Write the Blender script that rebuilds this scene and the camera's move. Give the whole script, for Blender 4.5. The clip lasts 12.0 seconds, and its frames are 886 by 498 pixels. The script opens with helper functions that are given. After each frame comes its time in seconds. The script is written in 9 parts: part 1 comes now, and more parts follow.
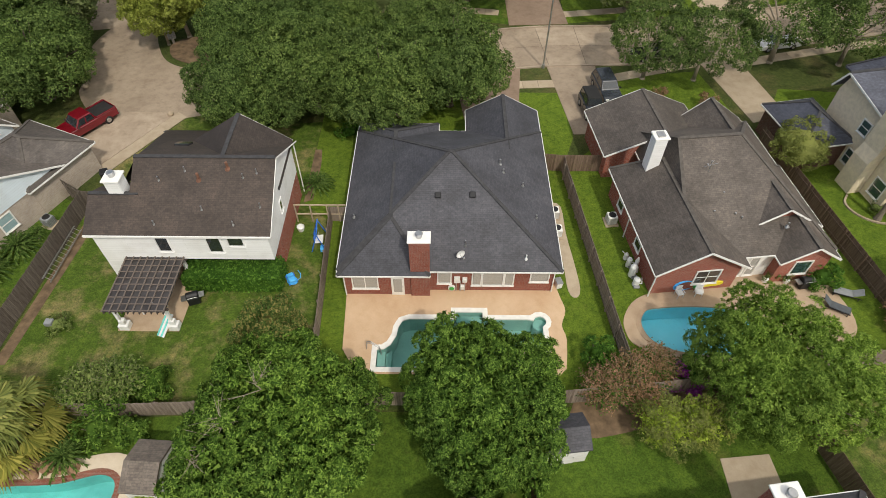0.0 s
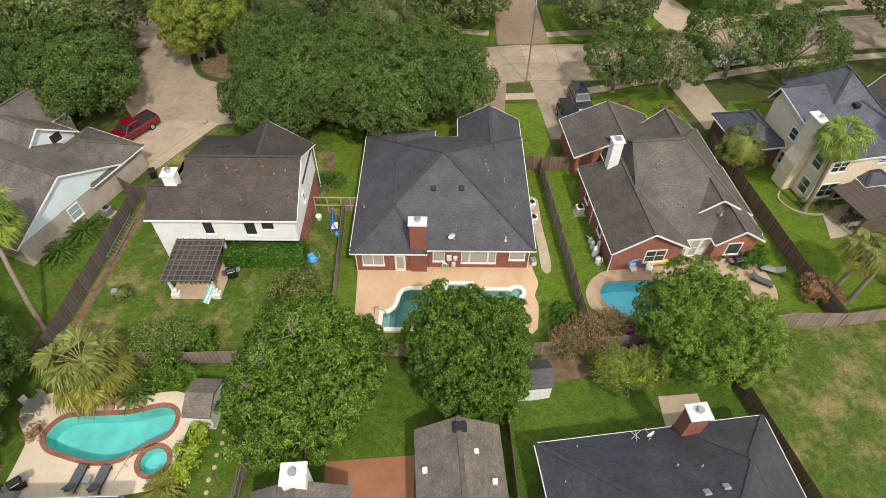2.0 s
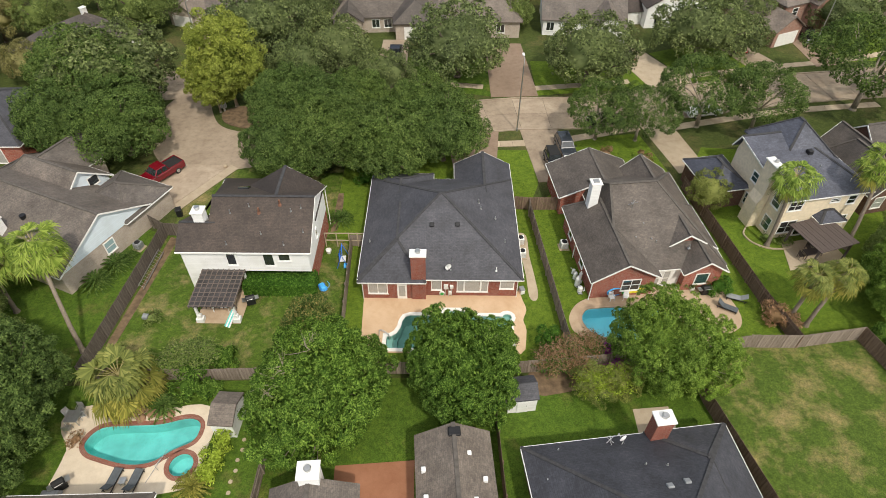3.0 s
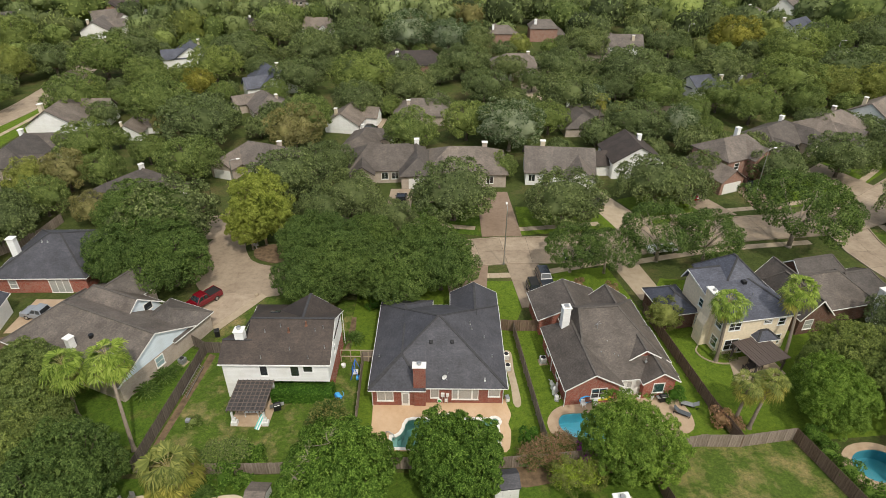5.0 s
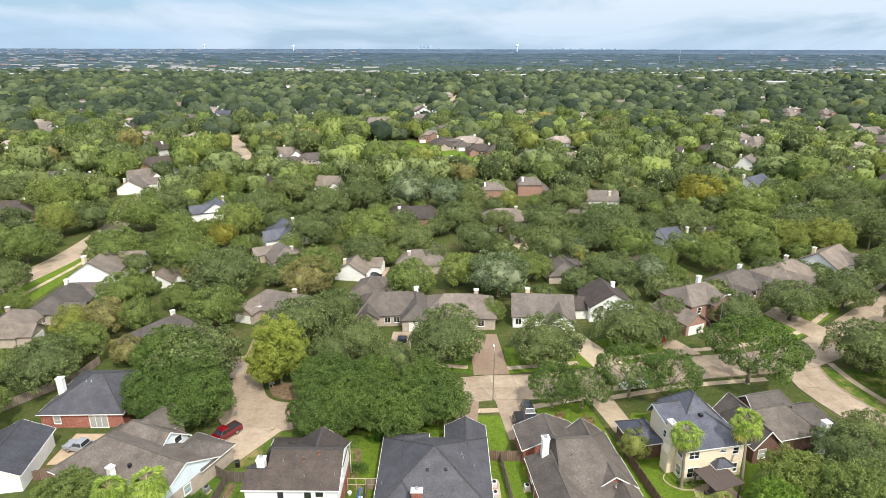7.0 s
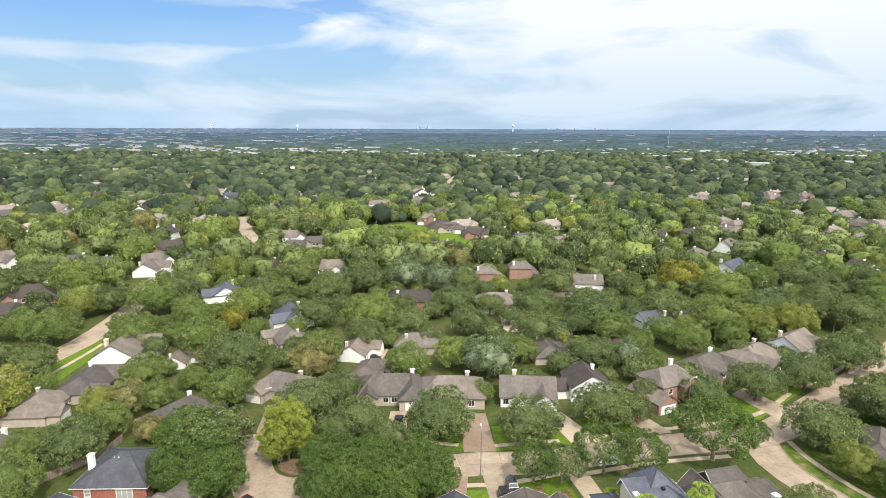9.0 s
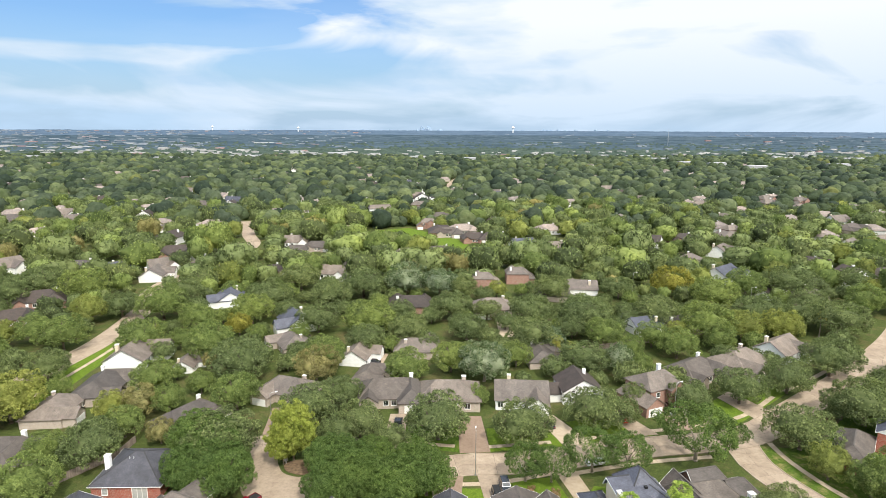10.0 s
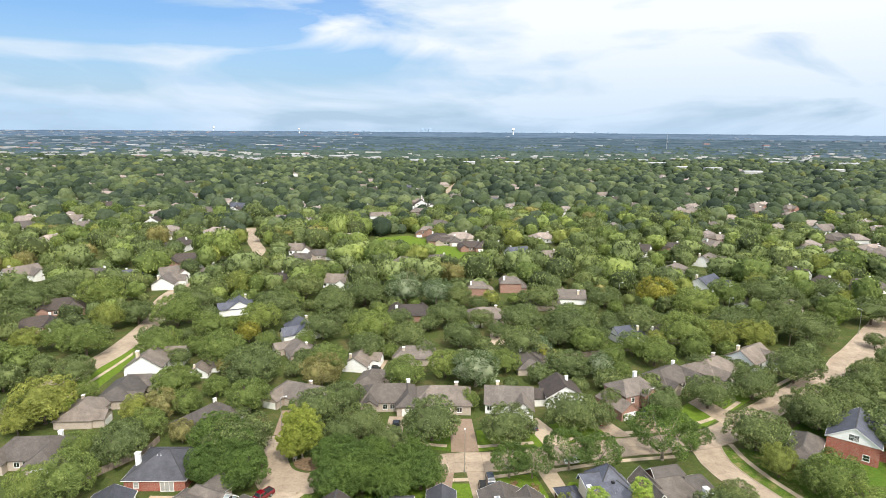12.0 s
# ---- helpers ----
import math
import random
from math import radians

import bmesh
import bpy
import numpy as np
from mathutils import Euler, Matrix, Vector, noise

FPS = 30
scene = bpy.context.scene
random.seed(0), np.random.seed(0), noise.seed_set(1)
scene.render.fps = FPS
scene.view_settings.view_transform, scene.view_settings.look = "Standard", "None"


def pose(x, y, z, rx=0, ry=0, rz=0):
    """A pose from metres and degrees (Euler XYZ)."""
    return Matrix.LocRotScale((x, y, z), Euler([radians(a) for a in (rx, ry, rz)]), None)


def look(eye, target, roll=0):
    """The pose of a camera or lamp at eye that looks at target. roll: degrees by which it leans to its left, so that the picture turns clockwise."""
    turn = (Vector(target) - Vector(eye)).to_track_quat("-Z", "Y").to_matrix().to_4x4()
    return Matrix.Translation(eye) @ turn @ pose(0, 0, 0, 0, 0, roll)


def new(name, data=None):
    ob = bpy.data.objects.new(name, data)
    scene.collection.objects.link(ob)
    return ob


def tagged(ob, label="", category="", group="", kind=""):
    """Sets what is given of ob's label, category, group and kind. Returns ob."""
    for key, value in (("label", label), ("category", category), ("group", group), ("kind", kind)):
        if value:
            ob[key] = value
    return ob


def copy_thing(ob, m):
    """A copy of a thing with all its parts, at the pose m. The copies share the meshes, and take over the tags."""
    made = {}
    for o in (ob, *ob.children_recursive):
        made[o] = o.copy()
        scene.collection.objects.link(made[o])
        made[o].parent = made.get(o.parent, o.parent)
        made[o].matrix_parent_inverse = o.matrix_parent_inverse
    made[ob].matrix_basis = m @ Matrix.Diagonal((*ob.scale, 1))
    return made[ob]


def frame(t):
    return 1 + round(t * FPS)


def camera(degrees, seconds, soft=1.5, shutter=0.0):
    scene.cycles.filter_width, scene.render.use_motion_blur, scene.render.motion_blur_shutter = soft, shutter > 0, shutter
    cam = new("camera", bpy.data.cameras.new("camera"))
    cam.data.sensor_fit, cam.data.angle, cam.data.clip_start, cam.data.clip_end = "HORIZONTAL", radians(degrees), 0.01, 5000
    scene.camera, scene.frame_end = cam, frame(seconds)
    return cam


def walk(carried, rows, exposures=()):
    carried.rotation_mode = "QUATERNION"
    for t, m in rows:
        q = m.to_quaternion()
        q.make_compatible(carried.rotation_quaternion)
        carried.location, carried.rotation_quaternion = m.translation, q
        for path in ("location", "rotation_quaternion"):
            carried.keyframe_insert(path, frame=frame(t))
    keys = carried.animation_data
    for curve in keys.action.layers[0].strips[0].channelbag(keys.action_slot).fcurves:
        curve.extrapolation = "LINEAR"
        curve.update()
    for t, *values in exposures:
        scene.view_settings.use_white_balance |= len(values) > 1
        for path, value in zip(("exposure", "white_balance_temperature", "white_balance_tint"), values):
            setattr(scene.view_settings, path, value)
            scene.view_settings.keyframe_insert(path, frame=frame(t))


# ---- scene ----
cam = camera(73.7, 12.0, 0.8)
PATH = [
    (0, (-0.407, -25.315, 34.774), (-0.405, -24.017, 33.253), 0.5),
    (0.5, (-0.312, -26.817, 35.659), (-0.315, -25.519, 34.138), 0.4),
    (1, (-0.203, -28.592, 36.958), (-0.205, -27.294, 35.437), 0.5),
    (1.5, (0.015, -30.623, 38.55), (0.013, -29.32, 37.032), 0.4),
    (2, (0.125, -32.755, 40.207), (0.125, -31.435, 38.704), 0.5),
    (2.5, (0.229, -35.043, 41.851), (0.229, -33.68, 40.387), 0.5),
    (4.3, (0.652, -44.399, 48.548), (0.645, -42.788, 47.362), 0.4),
    (4.5, (0.605, -45.25, 49.071), (0.6, -43.615, 47.918), 0.4),
    (5, (0.802, -48.026, 50.931), (0.795, -46.327, 49.876), 0.3),
    (5.5, (0.898, -51.056, 52.799), (0.891, -49.298, 51.844), 0.3),
    (6, (1.096, -54.059, 54.604), (1.087, -52.249, 53.752), 0.2),
    (6.5, (1.308, -57.279, 56.586), (1.3, -55.424, 55.84), 0.2),
    (7, (1.556, -60.47, 58.531), (1.548, -58.575, 57.89), 0.1),
    (7.5, (1.812, -63.806, 60.479), (1.805, -61.878, 59.947), 0.0),
    (7.7, (1.936, -65.316, 61.174), (1.93, -63.376, 60.687), 0.1),
    (9.5, (3.115, -76.989, 67.916), (3.111, -75.029, 67.517), 0.2),
    (10, (3.482, -80.07, 69.618), (3.477, -78.11, 69.22), 0.2),
    (10.5, (3.871, -83.479, 71.571), (3.866, -81.519, 71.173), 0.3),
    (11, (4.326, -86.805, 73.466), (4.32, -84.845, 73.068), 0.2),
    (11.5, (4.758, -89.994, 75.17), (4.752, -88.034, 74.773), 0.2),
    (12, (5.058, -93.604, 77.185), (5.052, -91.644, 76.789), 0.4),
]
walk(cam, [(t, look(eye, target, roll)) for t, eye, target, roll in PATH],
     [(0, -0.32, 6500, 10), (1.5, -0.12, 6500, 10), (2.5, -0.05, 6500, 10), (4.5, -0.32, 6500, 10), (5.2, -0.2, 6450, 10), (6, 0.24, 6350, 10),
      (7, 0.47, 6250, 10), (7.7, 0.5, 6250, 10), (9.5, 0.5, 6250, 10), (12, 0.5, 6250, 10)])

# ---- light ----
SUN_AZ, SUN_EL = radians(156), radians(52)
SKY_X, SKY_Y, AUREOLE = 3.1, 0.4, 2.3
world = bpy.data.worlds.new("world")
scene.world = world
world.use_nodes = True
wn, wl = world.node_tree.nodes, world.node_tree.links
wn.clear()
w_out = wn.new("ShaderNodeOutputWorld")
w_bg = wn.new("ShaderNodeBackground")
w_sky = wn.new("ShaderNodeTexSky")
w_sky.sky_type, w_sky.sun_disc = "NISHITA", False
w_sky.sun_elevation, w_sky.sun_rotation = SUN_EL, SUN_AZ
w_sky.air_density, w_sky.dust_density, w_sky.ozone_density = 1.2, 1.5, 1.5
w_co = wn.new("ShaderNodeTexCoord")
w_sep = wn.new("ShaderNodeSeparateXYZ")
wl.new(w_co.outputs["Generated"], w_sep.inputs[0])
# broken cloud, drawn out along the horizon and closing up towards the east
w_map = wn.new("ShaderNodeMapping")
w_map.inputs["Location"].default_value = (SKY_X, SKY_Y, 0.0)
w_map.inputs["Scale"].default_value = (2.6, 2.6, 10.5)
wl.new(w_co.outputs["Generated"], w_map.inputs[0])
w_noise = wn.new("ShaderNodeTexNoise")
w_noise.inputs["Scale"].default_value, w_noise.inputs["Detail"].default_value = 1.0, 5.0
w_noise.inputs["Roughness"].default_value, w_noise.inputs["Distortion"].default_value = 0.54, 0.7
wl.new(w_map.outputs[0], w_noise.inputs["Vector"])
w_ramp = wn.new("ShaderNodeValToRGB")
w_ramp.color_ramp.elements[0].position, w_ramp.color_ramp.elements[1].position = 0.37, 0.54
w_ramp.color_ramp.elements[0].color, w_ramp.color_ramp.elements[1].color = (0.1, 0.1, 0.1, 1), (1, 1, 1, 1)
w_east = wn.new("ShaderNodeMath"); w_east.operation = "MULTIPLY_ADD"
w_east.inputs[1].default_value = 0.16
wl.new(w_sep.outputs["X"], w_east.inputs[0]); wl.new(w_noise.outputs["Fac"], w_east.inputs[2])


def gap(az, el, wide, tall, depth, before):
    """A soft opening in the cloud at an azimuth and a height over the horizon (tangents)."""
    out = before
    over = wn.new("ShaderNodeVectorMath"); over.operation = "SUBTRACT"
    over.inputs[1].default_value = (az, 0.0, el)
    wl.new(w_co.outputs["Generated"], over.inputs[0])
    scaled = wn.new("ShaderNodeVectorMath"); scaled.operation = "MULTIPLY"
    scaled.inputs[1].default_value = (1 / wide, 0.0, 1 / tall)
    wl.new(over.outputs[0], scaled.inputs[0])
    far = wn.new("ShaderNodeVectorMath"); far.operation = "LENGTH"
    wl.new(scaled.outputs[0], far.inputs[0])
    soft = wn.new("ShaderNodeMapRange"); soft.interpolation_type = "SMOOTHSTEP"
    soft.inputs["From Min"].default_value, soft.inputs["From Max"].default_value = 0.1, 1.0
    soft.inputs["To Min"].default_value, soft.inputs["To Max"].default_value = depth, 0.0
    wl.new(far.outputs["Value"], soft.inputs["Value"])
    less = wn.new("ShaderNodeMath"); less.operation = "SUBTRACT"
    wl.new(out, less.inputs[0]); wl.new(soft.outputs[0], less.inputs[1])
    return less.outputs[0]


w_cover = gap(-0.43, 0.15, 0.34, 0.05, 0.27, w_east.outputs[0])
w_cover = gap(-0.2, 0.1, 0.3, 0.05, 0.23, w_cover)
w_cover = gap(0.16, 0.07, 0.3, 0.03, 0.1, w_cover)
w_cover = gap(0.3, 0.19, 0.42, 0.085, -0.3, w_cover)
w_cover = gap(-0.55, 0.2, 0.3, 0.04, -0.12, w_cover)
w_cover = gap(-0.52, 0.104, 0.22, 0.018, -0.25, w_cover)
wl.new(w_cover, w_ramp.inputs[0])
w_mix = wn.new("ShaderNodeMix"); w_mix.data_type = "RGBA"
w_gain = wn.new("ShaderNodeMix"); w_gain.data_type = "RGBA"; w_gain.blend_type = "MULTIPLY"
w_gain.inputs["Factor"].default_value = 1.0
w_gain.inputs["B"].default_value = (0.56, 0.78, 1.08, 1)
wl.new(w_sky.outputs[0], w_gain.inputs["A"])
wl.new(w_ramp.outputs[0], w_mix.inputs["Factor"])
wl.new(w_gain.outputs["Result"], w_mix.inputs["A"])
# cloud bases in thin grey-blue shade here and there
w_map2 = wn.new("ShaderNodeMapping")
w_map2.inputs["Location"].default_value = (7.3, 2.2, 4.0)
w_map2.inputs["Scale"].default_value = (3.0, 3.0, 15.0)
wl.new(w_co.outputs["Generated"], w_map2.inputs[0])
w_noise2 = wn.new("ShaderNodeTexNoise")
w_noise2.inputs["Scale"].default_value, w_noise2.inputs["Detail"].default_value = 1.0, 5.0
wl.new(w_map2.outputs[0], w_noise2.inputs["Vector"])
w_west = wn.new("ShaderNodeMath"); w_west.operation = "MULTIPLY_ADD"
w_west.inputs[1].default_value = 0.27
wl.new(w_sep.outputs["X"], w_west.inputs[0]); wl.new(w_noise2.outputs["Fac"], w_west.inputs[2])
w_ramp2 = wn.new("ShaderNodeValToRGB")
w_ramp2.color_ramp.elements[0].position, w_ramp2.color_ramp.elements[1].position = 0.35, 0.53
w_ramp2.color_ramp.elements[0].color, w_ramp2.color_ramp.elements[1].color = (4.0 / 8, 5.2 / 8, 6.3 / 8, 1), (7.0 / 8, 7.15 / 8, 7.2 / 8, 1)
wl.new(w_west.outputs[0], w_ramp2.inputs[0])
w_eight = wn.new("ShaderNodeVectorMath"); w_eight.operation = "SCALE"
w_eight.inputs["Scale"].default_value = 8.0
wl.new(w_ramp2.outputs[0], w_eight.inputs[0])
wl.new(w_eight.outputs[0], w_mix.inputs["B"])
# pale blue haze low in the sky
w_low = wn.new("ShaderNodeMapRange")
w_low.inputs["From Min"].default_value, w_low.inputs["From Max"].default_value = -0.02, 0.16
w_low.inputs["To Min"].default_value, w_low.inputs["To Max"].default_value = 0.85, 0.0
wl.new(w_sep.outputs["Z"], w_low.inputs["Value"])
w_haze = wn.new("ShaderNodeMix"); w_haze.data_type = "RGBA"
w_haze.inputs["B"].default_value = (3.9, 5.2, 6.6, 1)
wl.new(w_low.outputs[0], w_haze.inputs["Factor"])
wl.new(w_mix.outputs["Result"], w_haze.inputs["A"])
# thin cloud lit through brightens towards the sun
w_dot = wn.new("ShaderNodeVectorMath"); w_dot.operation = "DOT_PRODUCT"
w_dot.inputs[1].default_value = (math.sin(SUN_AZ) * math.cos(SUN_EL), math.cos(SUN_AZ) * math.cos(SUN_EL), math.sin(SUN_EL))
wl.new(w_co.outputs["Generated"], w_dot.inputs[0])
w_aur = wn.new("ShaderNodeMapRange")
w_aur.interpolation_type = "SMOOTHSTEP"
w_aur.inputs["From Min"].default_value, w_aur.inputs["From Max"].default_value = 0.1, 1.0
wl.new(w_dot.outputs["Value"], w_aur.inputs["Value"])
w_lit = wn.new("ShaderNodeMix"); w_lit.data_type = "RGBA"
wl.new(w_aur.outputs[0], w_lit.inputs["Factor"])
wl.new(w_haze.outputs["Result"], w_lit.inputs["A"])
w_lit.inputs["B"].default_value = (7.5 * AUREOLE, 7.35 * AUREOLE, 7.0 * AUREOLE, 1)
wl.new(w_lit.outputs["Result"], w_bg.inputs["Color"])
w_bg.inputs["Strength"].default_value = 0.1
wl.new(w_bg.outputs[0], w_out.inputs[0])

sun_data = bpy.data.lights.new("sun", "SUN")
sun_data.energy, sun_data.angle, sun_data.color = 2.7, radians(2.5), (1.0, 0.93, 0.80)
sun = new("sun", sun_data)
to_sun = Vector((math.sin(SUN_AZ) * math.cos(SUN_EL), math.cos(SUN_AZ) * math.cos(SUN_EL), math.sin(SUN_EL)))
sun.matrix_world = look(to_sun * 200, (0, 0, 0))


# ---- materials ----
def node(nt, kind, **given):
    n = nt.nodes.new(kind)
    for k, v in given.items():
        n.inputs[k.replace("_", " ")].default_value = v
    return n


def base_mat(name, rough=0.8, metal=0.0, spec=0.3):
    m = bpy.data.materials.new(name)
    m.use_nodes = True
    b = m.node_tree.nodes["Principled BSDF"]
    b.inputs["Roughness"].default_value, b.inputs["Metallic"].default_value = rough, metal
    b.inputs["Specular IOR Level"].default_value = spec
    return m, m.node_tree, b


def ramp(nt, fac, stops):
    r = nt.nodes.new("ShaderNodeValToRGB")
    els = r.color_ramp.elements
    while len(els) < len(stops):
        els.new(0.5)
    for e, (p, c) in zip(els, stops):
        e.position, e.color = p, (*c, 1)
    nt.links.new(fac, r.inputs[0])
    return r.outputs[0]


def mix(nt, a, b, fac, mode="MIX"):
    x = nt.nodes.new("ShaderNodeMix")
    x.data_type, x.blend_type = "RGBA", mode
    for socket, v in ((x.inputs["A"], a), (x.inputs["B"], b), (x.inputs["Factor"], fac)):
        if isinstance(v, (int, float)):
            socket.default_value = v
        elif isinstance(v, tuple):
            socket.default_value = (*v, 1)
        else:
            nt.links.new(v, socket)
    return x.outputs["Result"]


def coords(nt, which="Object"):
    return nt.nodes.new("ShaderNodeTexCoord").outputs[which]


def noise_tex(nt, vec, scale, detail=4.0, rough=0.55):
    n = node(nt, "ShaderNodeTexNoise", Scale=scale, Detail=detail, Roughness=rough)
    nt.links.new(vec, n.inputs["Vector"])
    return n.outputs["Fac"]


def bump(nt, b, height, strength=0.3, distance=0.02):
    n = node(nt, "ShaderNodeBump", Strength=strength, Distance=distance)
    nt.links.new(height, n.inputs["Height"])
    nt.links.new(n.outputs[0], b.inputs["Normal"])


def plain(name, color, rough=0.6, metal=0.0, spec=0.4, vary=0.18, scale=3.0, grain=60.0):
    """A surface with soft blotches and a fine grain."""
    m, nt, b = base_mat(name, rough, metal, spec)
    v = coords(nt)
    dark = tuple(c * (1 - vary) for c in color)
    lite = tuple(min(1, c * (1 + vary)) for c in color)
    c = ramp(nt, noise_tex(nt, v, scale), [(0.3, dark), (0.7, lite)])
    nt.links.new(c, b.inputs["Base Color"])
    bump(nt, b, noise_tex(nt, v, grain, 2.0), 0.15, 0.004)
    return m


def shingle(name, a, c, stain=(0.5, 0.5, 0.5), amount=0.5):
    """Asphalt shingles in courses, laid on the roof's own slope."""
    m, nt, b = base_mat(name, 0.68, 0.0, 0.45)
    uv = coords(nt, "UV")
    t = nt.nodes.new("ShaderNodeTexBrick")
    t.offset = 0.5
    for k, v in (("Scale", 1.0), ("Brick Width", 0.32), ("Row Height", 0.15), ("Mortar Size", 0.01), ("Mortar Smooth", 0.3), ("Bias", 0.0)):
        t.inputs[k].default_value = v
    t.inputs["Color1"].default_value, t.inputs["Color2"].default_value = (*a, 1), (*c, 1)
    t.inputs["Mortar"].default_value = (*(x * 0.62 for x in a), 1)
    nt.links.new(uv, t.inputs["Vector"])
    v = coords(nt)
    big = noise_tex(nt, v, 0.22, 5.0, 0.6)
    col = mix(nt, t.outputs["Color"], stain, ramp(nt, big, [(0.42, (0, 0, 0)), (0.75, (amount, amount, amount))]), "MULTIPLY")
    fleck = noise_tex(nt, v, 5.0, 5.0, 0.75)
    col = mix(nt, col, ramp(nt, fleck, [(0.32, (0.72, 0.72, 0.74)), (0.5, (1, 1, 1)), (0.7, (1.32, 1.3, 1.28))]), 1.0, "MULTIPLY")
    worn = noise_tex(nt, v, 0.55, 4.0, 0.6)
    col = mix(nt, col, ramp(nt, worn, [(0.34, (0.8, 0.79, 0.78)), (0.52, (1, 1, 1)), (0.68, (1.24, 1.22, 1.2))]), 1.0, "MULTIPLY")
    # rain streaks down the slope
    mp = nt.nodes.new("ShaderNodeMapping")
    mp.inputs["Scale"].default_value = (1.6, 0.09, 1.0)
    nt.links.new(uv, mp.inputs[0])
    streak = noise_tex(nt, mp.outputs[0], 1.0, 4.0)
    col = mix(nt, col, (1.35, 1.3, 1.25), ramp(nt, streak, [(0.5, (0, 0, 0)), (0.8, (0.45, 0.45, 0.45))]), "MULTIPLY")
    rnd = nt.nodes.new("ShaderNodeObjectInfo").outputs["Random"]
    col = mix(nt, col, ramp(nt, rnd, [(0.0, (0.82, 0.82, 0.84)), (1.0, (1.2, 1.16, 1.12))]), 1.0, "MULTIPLY")
    nt.links.new(col, b.inputs["Base Color"])
    bump(nt, b, t.outputs["Fac"], -0.5, 0.02)
    return m


def brickwork(name, a, c, mortar):
    m, nt, b = base_mat(name, 0.9, 0.0, 0.2)
    uv = coords(nt, "UV")
    t = nt.nodes.new("ShaderNodeTexBrick")
    for k, v in (("Scale", 1.0), ("Brick Width", 0.215), ("Row Height", 0.075), ("Mortar Size", 0.008), ("Mortar Smooth", 0.2), ("Bias", -0.1)):
        t.inputs[k].default_value = v
    t.inputs["Color1"].default_value, t.inputs["Color2"].default_value = (*a, 1), (*c, 1)
    t.inputs["Mortar"].default_value = (*mortar, 1)
    nt.links.new(uv, t.inputs["Vector"])
    v = coords(nt)
    col = mix(nt, t.outputs["Color"], (0.62, 0.6, 0.6), ramp(nt, noise_tex(nt, v, 0.9, 5.0), [(0.4, (0, 0, 0)), (0.8, (0.6, 0.6, 0.6))]), "MULTIPLY")
    nt.links.new(col, b.inputs["Base Color"])
    bump(nt, b, t.outputs["Fac"], -0.6, 0.01)
    return m


def siding(name, color, row=0.2):
    """Lapped boards; the shadow under each lap is painted as a darker line."""
    m, nt, b = base_mat(name, 0.65, 0.0, 0.3)
    uv = coords(nt, "UV")
    t = nt.nodes.new("ShaderNodeTexBrick")
    for k, v in (("Scale", 1.0), ("Brick Width", 4.0), ("Row Height", row), ("Mortar Size", 0.01), ("Mortar Smooth", 0.6)):
        t.inputs[k].default_value = v
    t.inputs["Color1"].default_value = (*color, 1)
    t.inputs["Color2"].default_value = (*(x * 0.94 for x in color), 1)
    t.inputs["Mortar"].default_value = (*(x * 0.82 for x in color), 1)
    nt.links.new(uv, t.inputs["Vector"])
    v = coords(nt)
    col = mix(nt, t.outputs["Color"], (0.8, 0.78, 0.74), ramp(nt, noise_tex(nt, v, 0.7, 5.0), [(0.45, (0, 0, 0)), (0.8, (0.6, 0.6, 0.6))]), "MULTIPLY")
    nt.links.new(col, b.inputs["Base Color"])
    bump(nt, b, t.outputs["Fac"], -0.5, 0.01)
    return m


def grass(name, lush, dark, dry, amount, scale=0.35):
    """Mown lawn: two greens, dry patches and blade grain."""
    m, nt, b = base_mat(name, 0.95, 0.0, 0.1)
    v = coords(nt)
    c = ramp(nt, noise_tex(nt, v, 0.9, 6.0, 0.65), [(0.3, dark), (0.68, lush)])
    patch = noise_tex(nt, v, scale, 6.0, 0.68)
    c = mix(nt, c, dry, ramp(nt, patch, [(0.62 - 0.3 * amount, (0, 0, 0)), (0.85 - 0.2 * amount, (0.9, 0.9, 0.9))]))
    c = mix(nt, c, ramp(nt, noise_tex(nt, v, 2.6, 5.0, 0.75), [(0.3, (0.6, 0.62, 0.6)), (0.5, (1, 1, 1)), (0.72, (1.45, 1.3, 1.15))]), 1.0, "MULTIPLY")
    c = mix(nt, c, (0.5, 0.5, 0.45), ramp(nt, noise_tex(nt, v, 9.0, 5.0, 0.8), [(0.4, (0.8, 0.8, 0.8)), (0.58, (0, 0, 0))]), "MULTIPLY")
    nt.links.new(c, b.inputs["Base Color"])
    bump(nt, b, noise_tex(nt, v, 22.0, 4.0, 0.8), 0.8, 0.06)
    return m


def concrete(name, a, c, stain, crack=True):
    m, nt, b = base_mat(name, 0.85, 0.0, 0.25)
    v = coords(nt)
    col = ramp(nt, noise_tex(nt, v, 0.35, 6.0, 0.65), [(0.3, a), (0.7, c)])
    col = mix(nt, col, stain, ramp(nt, noise_tex(nt, v, 1.3, 6.0, 0.7), [(0.47, (0, 0, 0)), (0.75, (0.55, 0.55, 0.55))]), "MULTIPLY")
    col = mix(nt, col, (0.75, 0.75, 0.75), ramp(nt, noise_tex(nt, v, 30.0, 3.0, 0.8), [(0.42, (0.35, 0.35, 0.35)), (0.6, (0, 0, 0))]), "MULTIPLY")
    rnd = nt.nodes.new("ShaderNodeObjectInfo").outputs["Random"]
    col = mix(nt, col, ramp(nt, rnd, [(0.0, (0.88, 0.87, 0.86)), (1.0, (1.1, 1.1, 1.1))]), 1.0, "MULTIPLY")
    nt.links.new(col, b.inputs["Base Color"])
    bump(nt, b, noise_tex(nt, v, 45.0, 3.0), 0.2, 0.006)
    return m


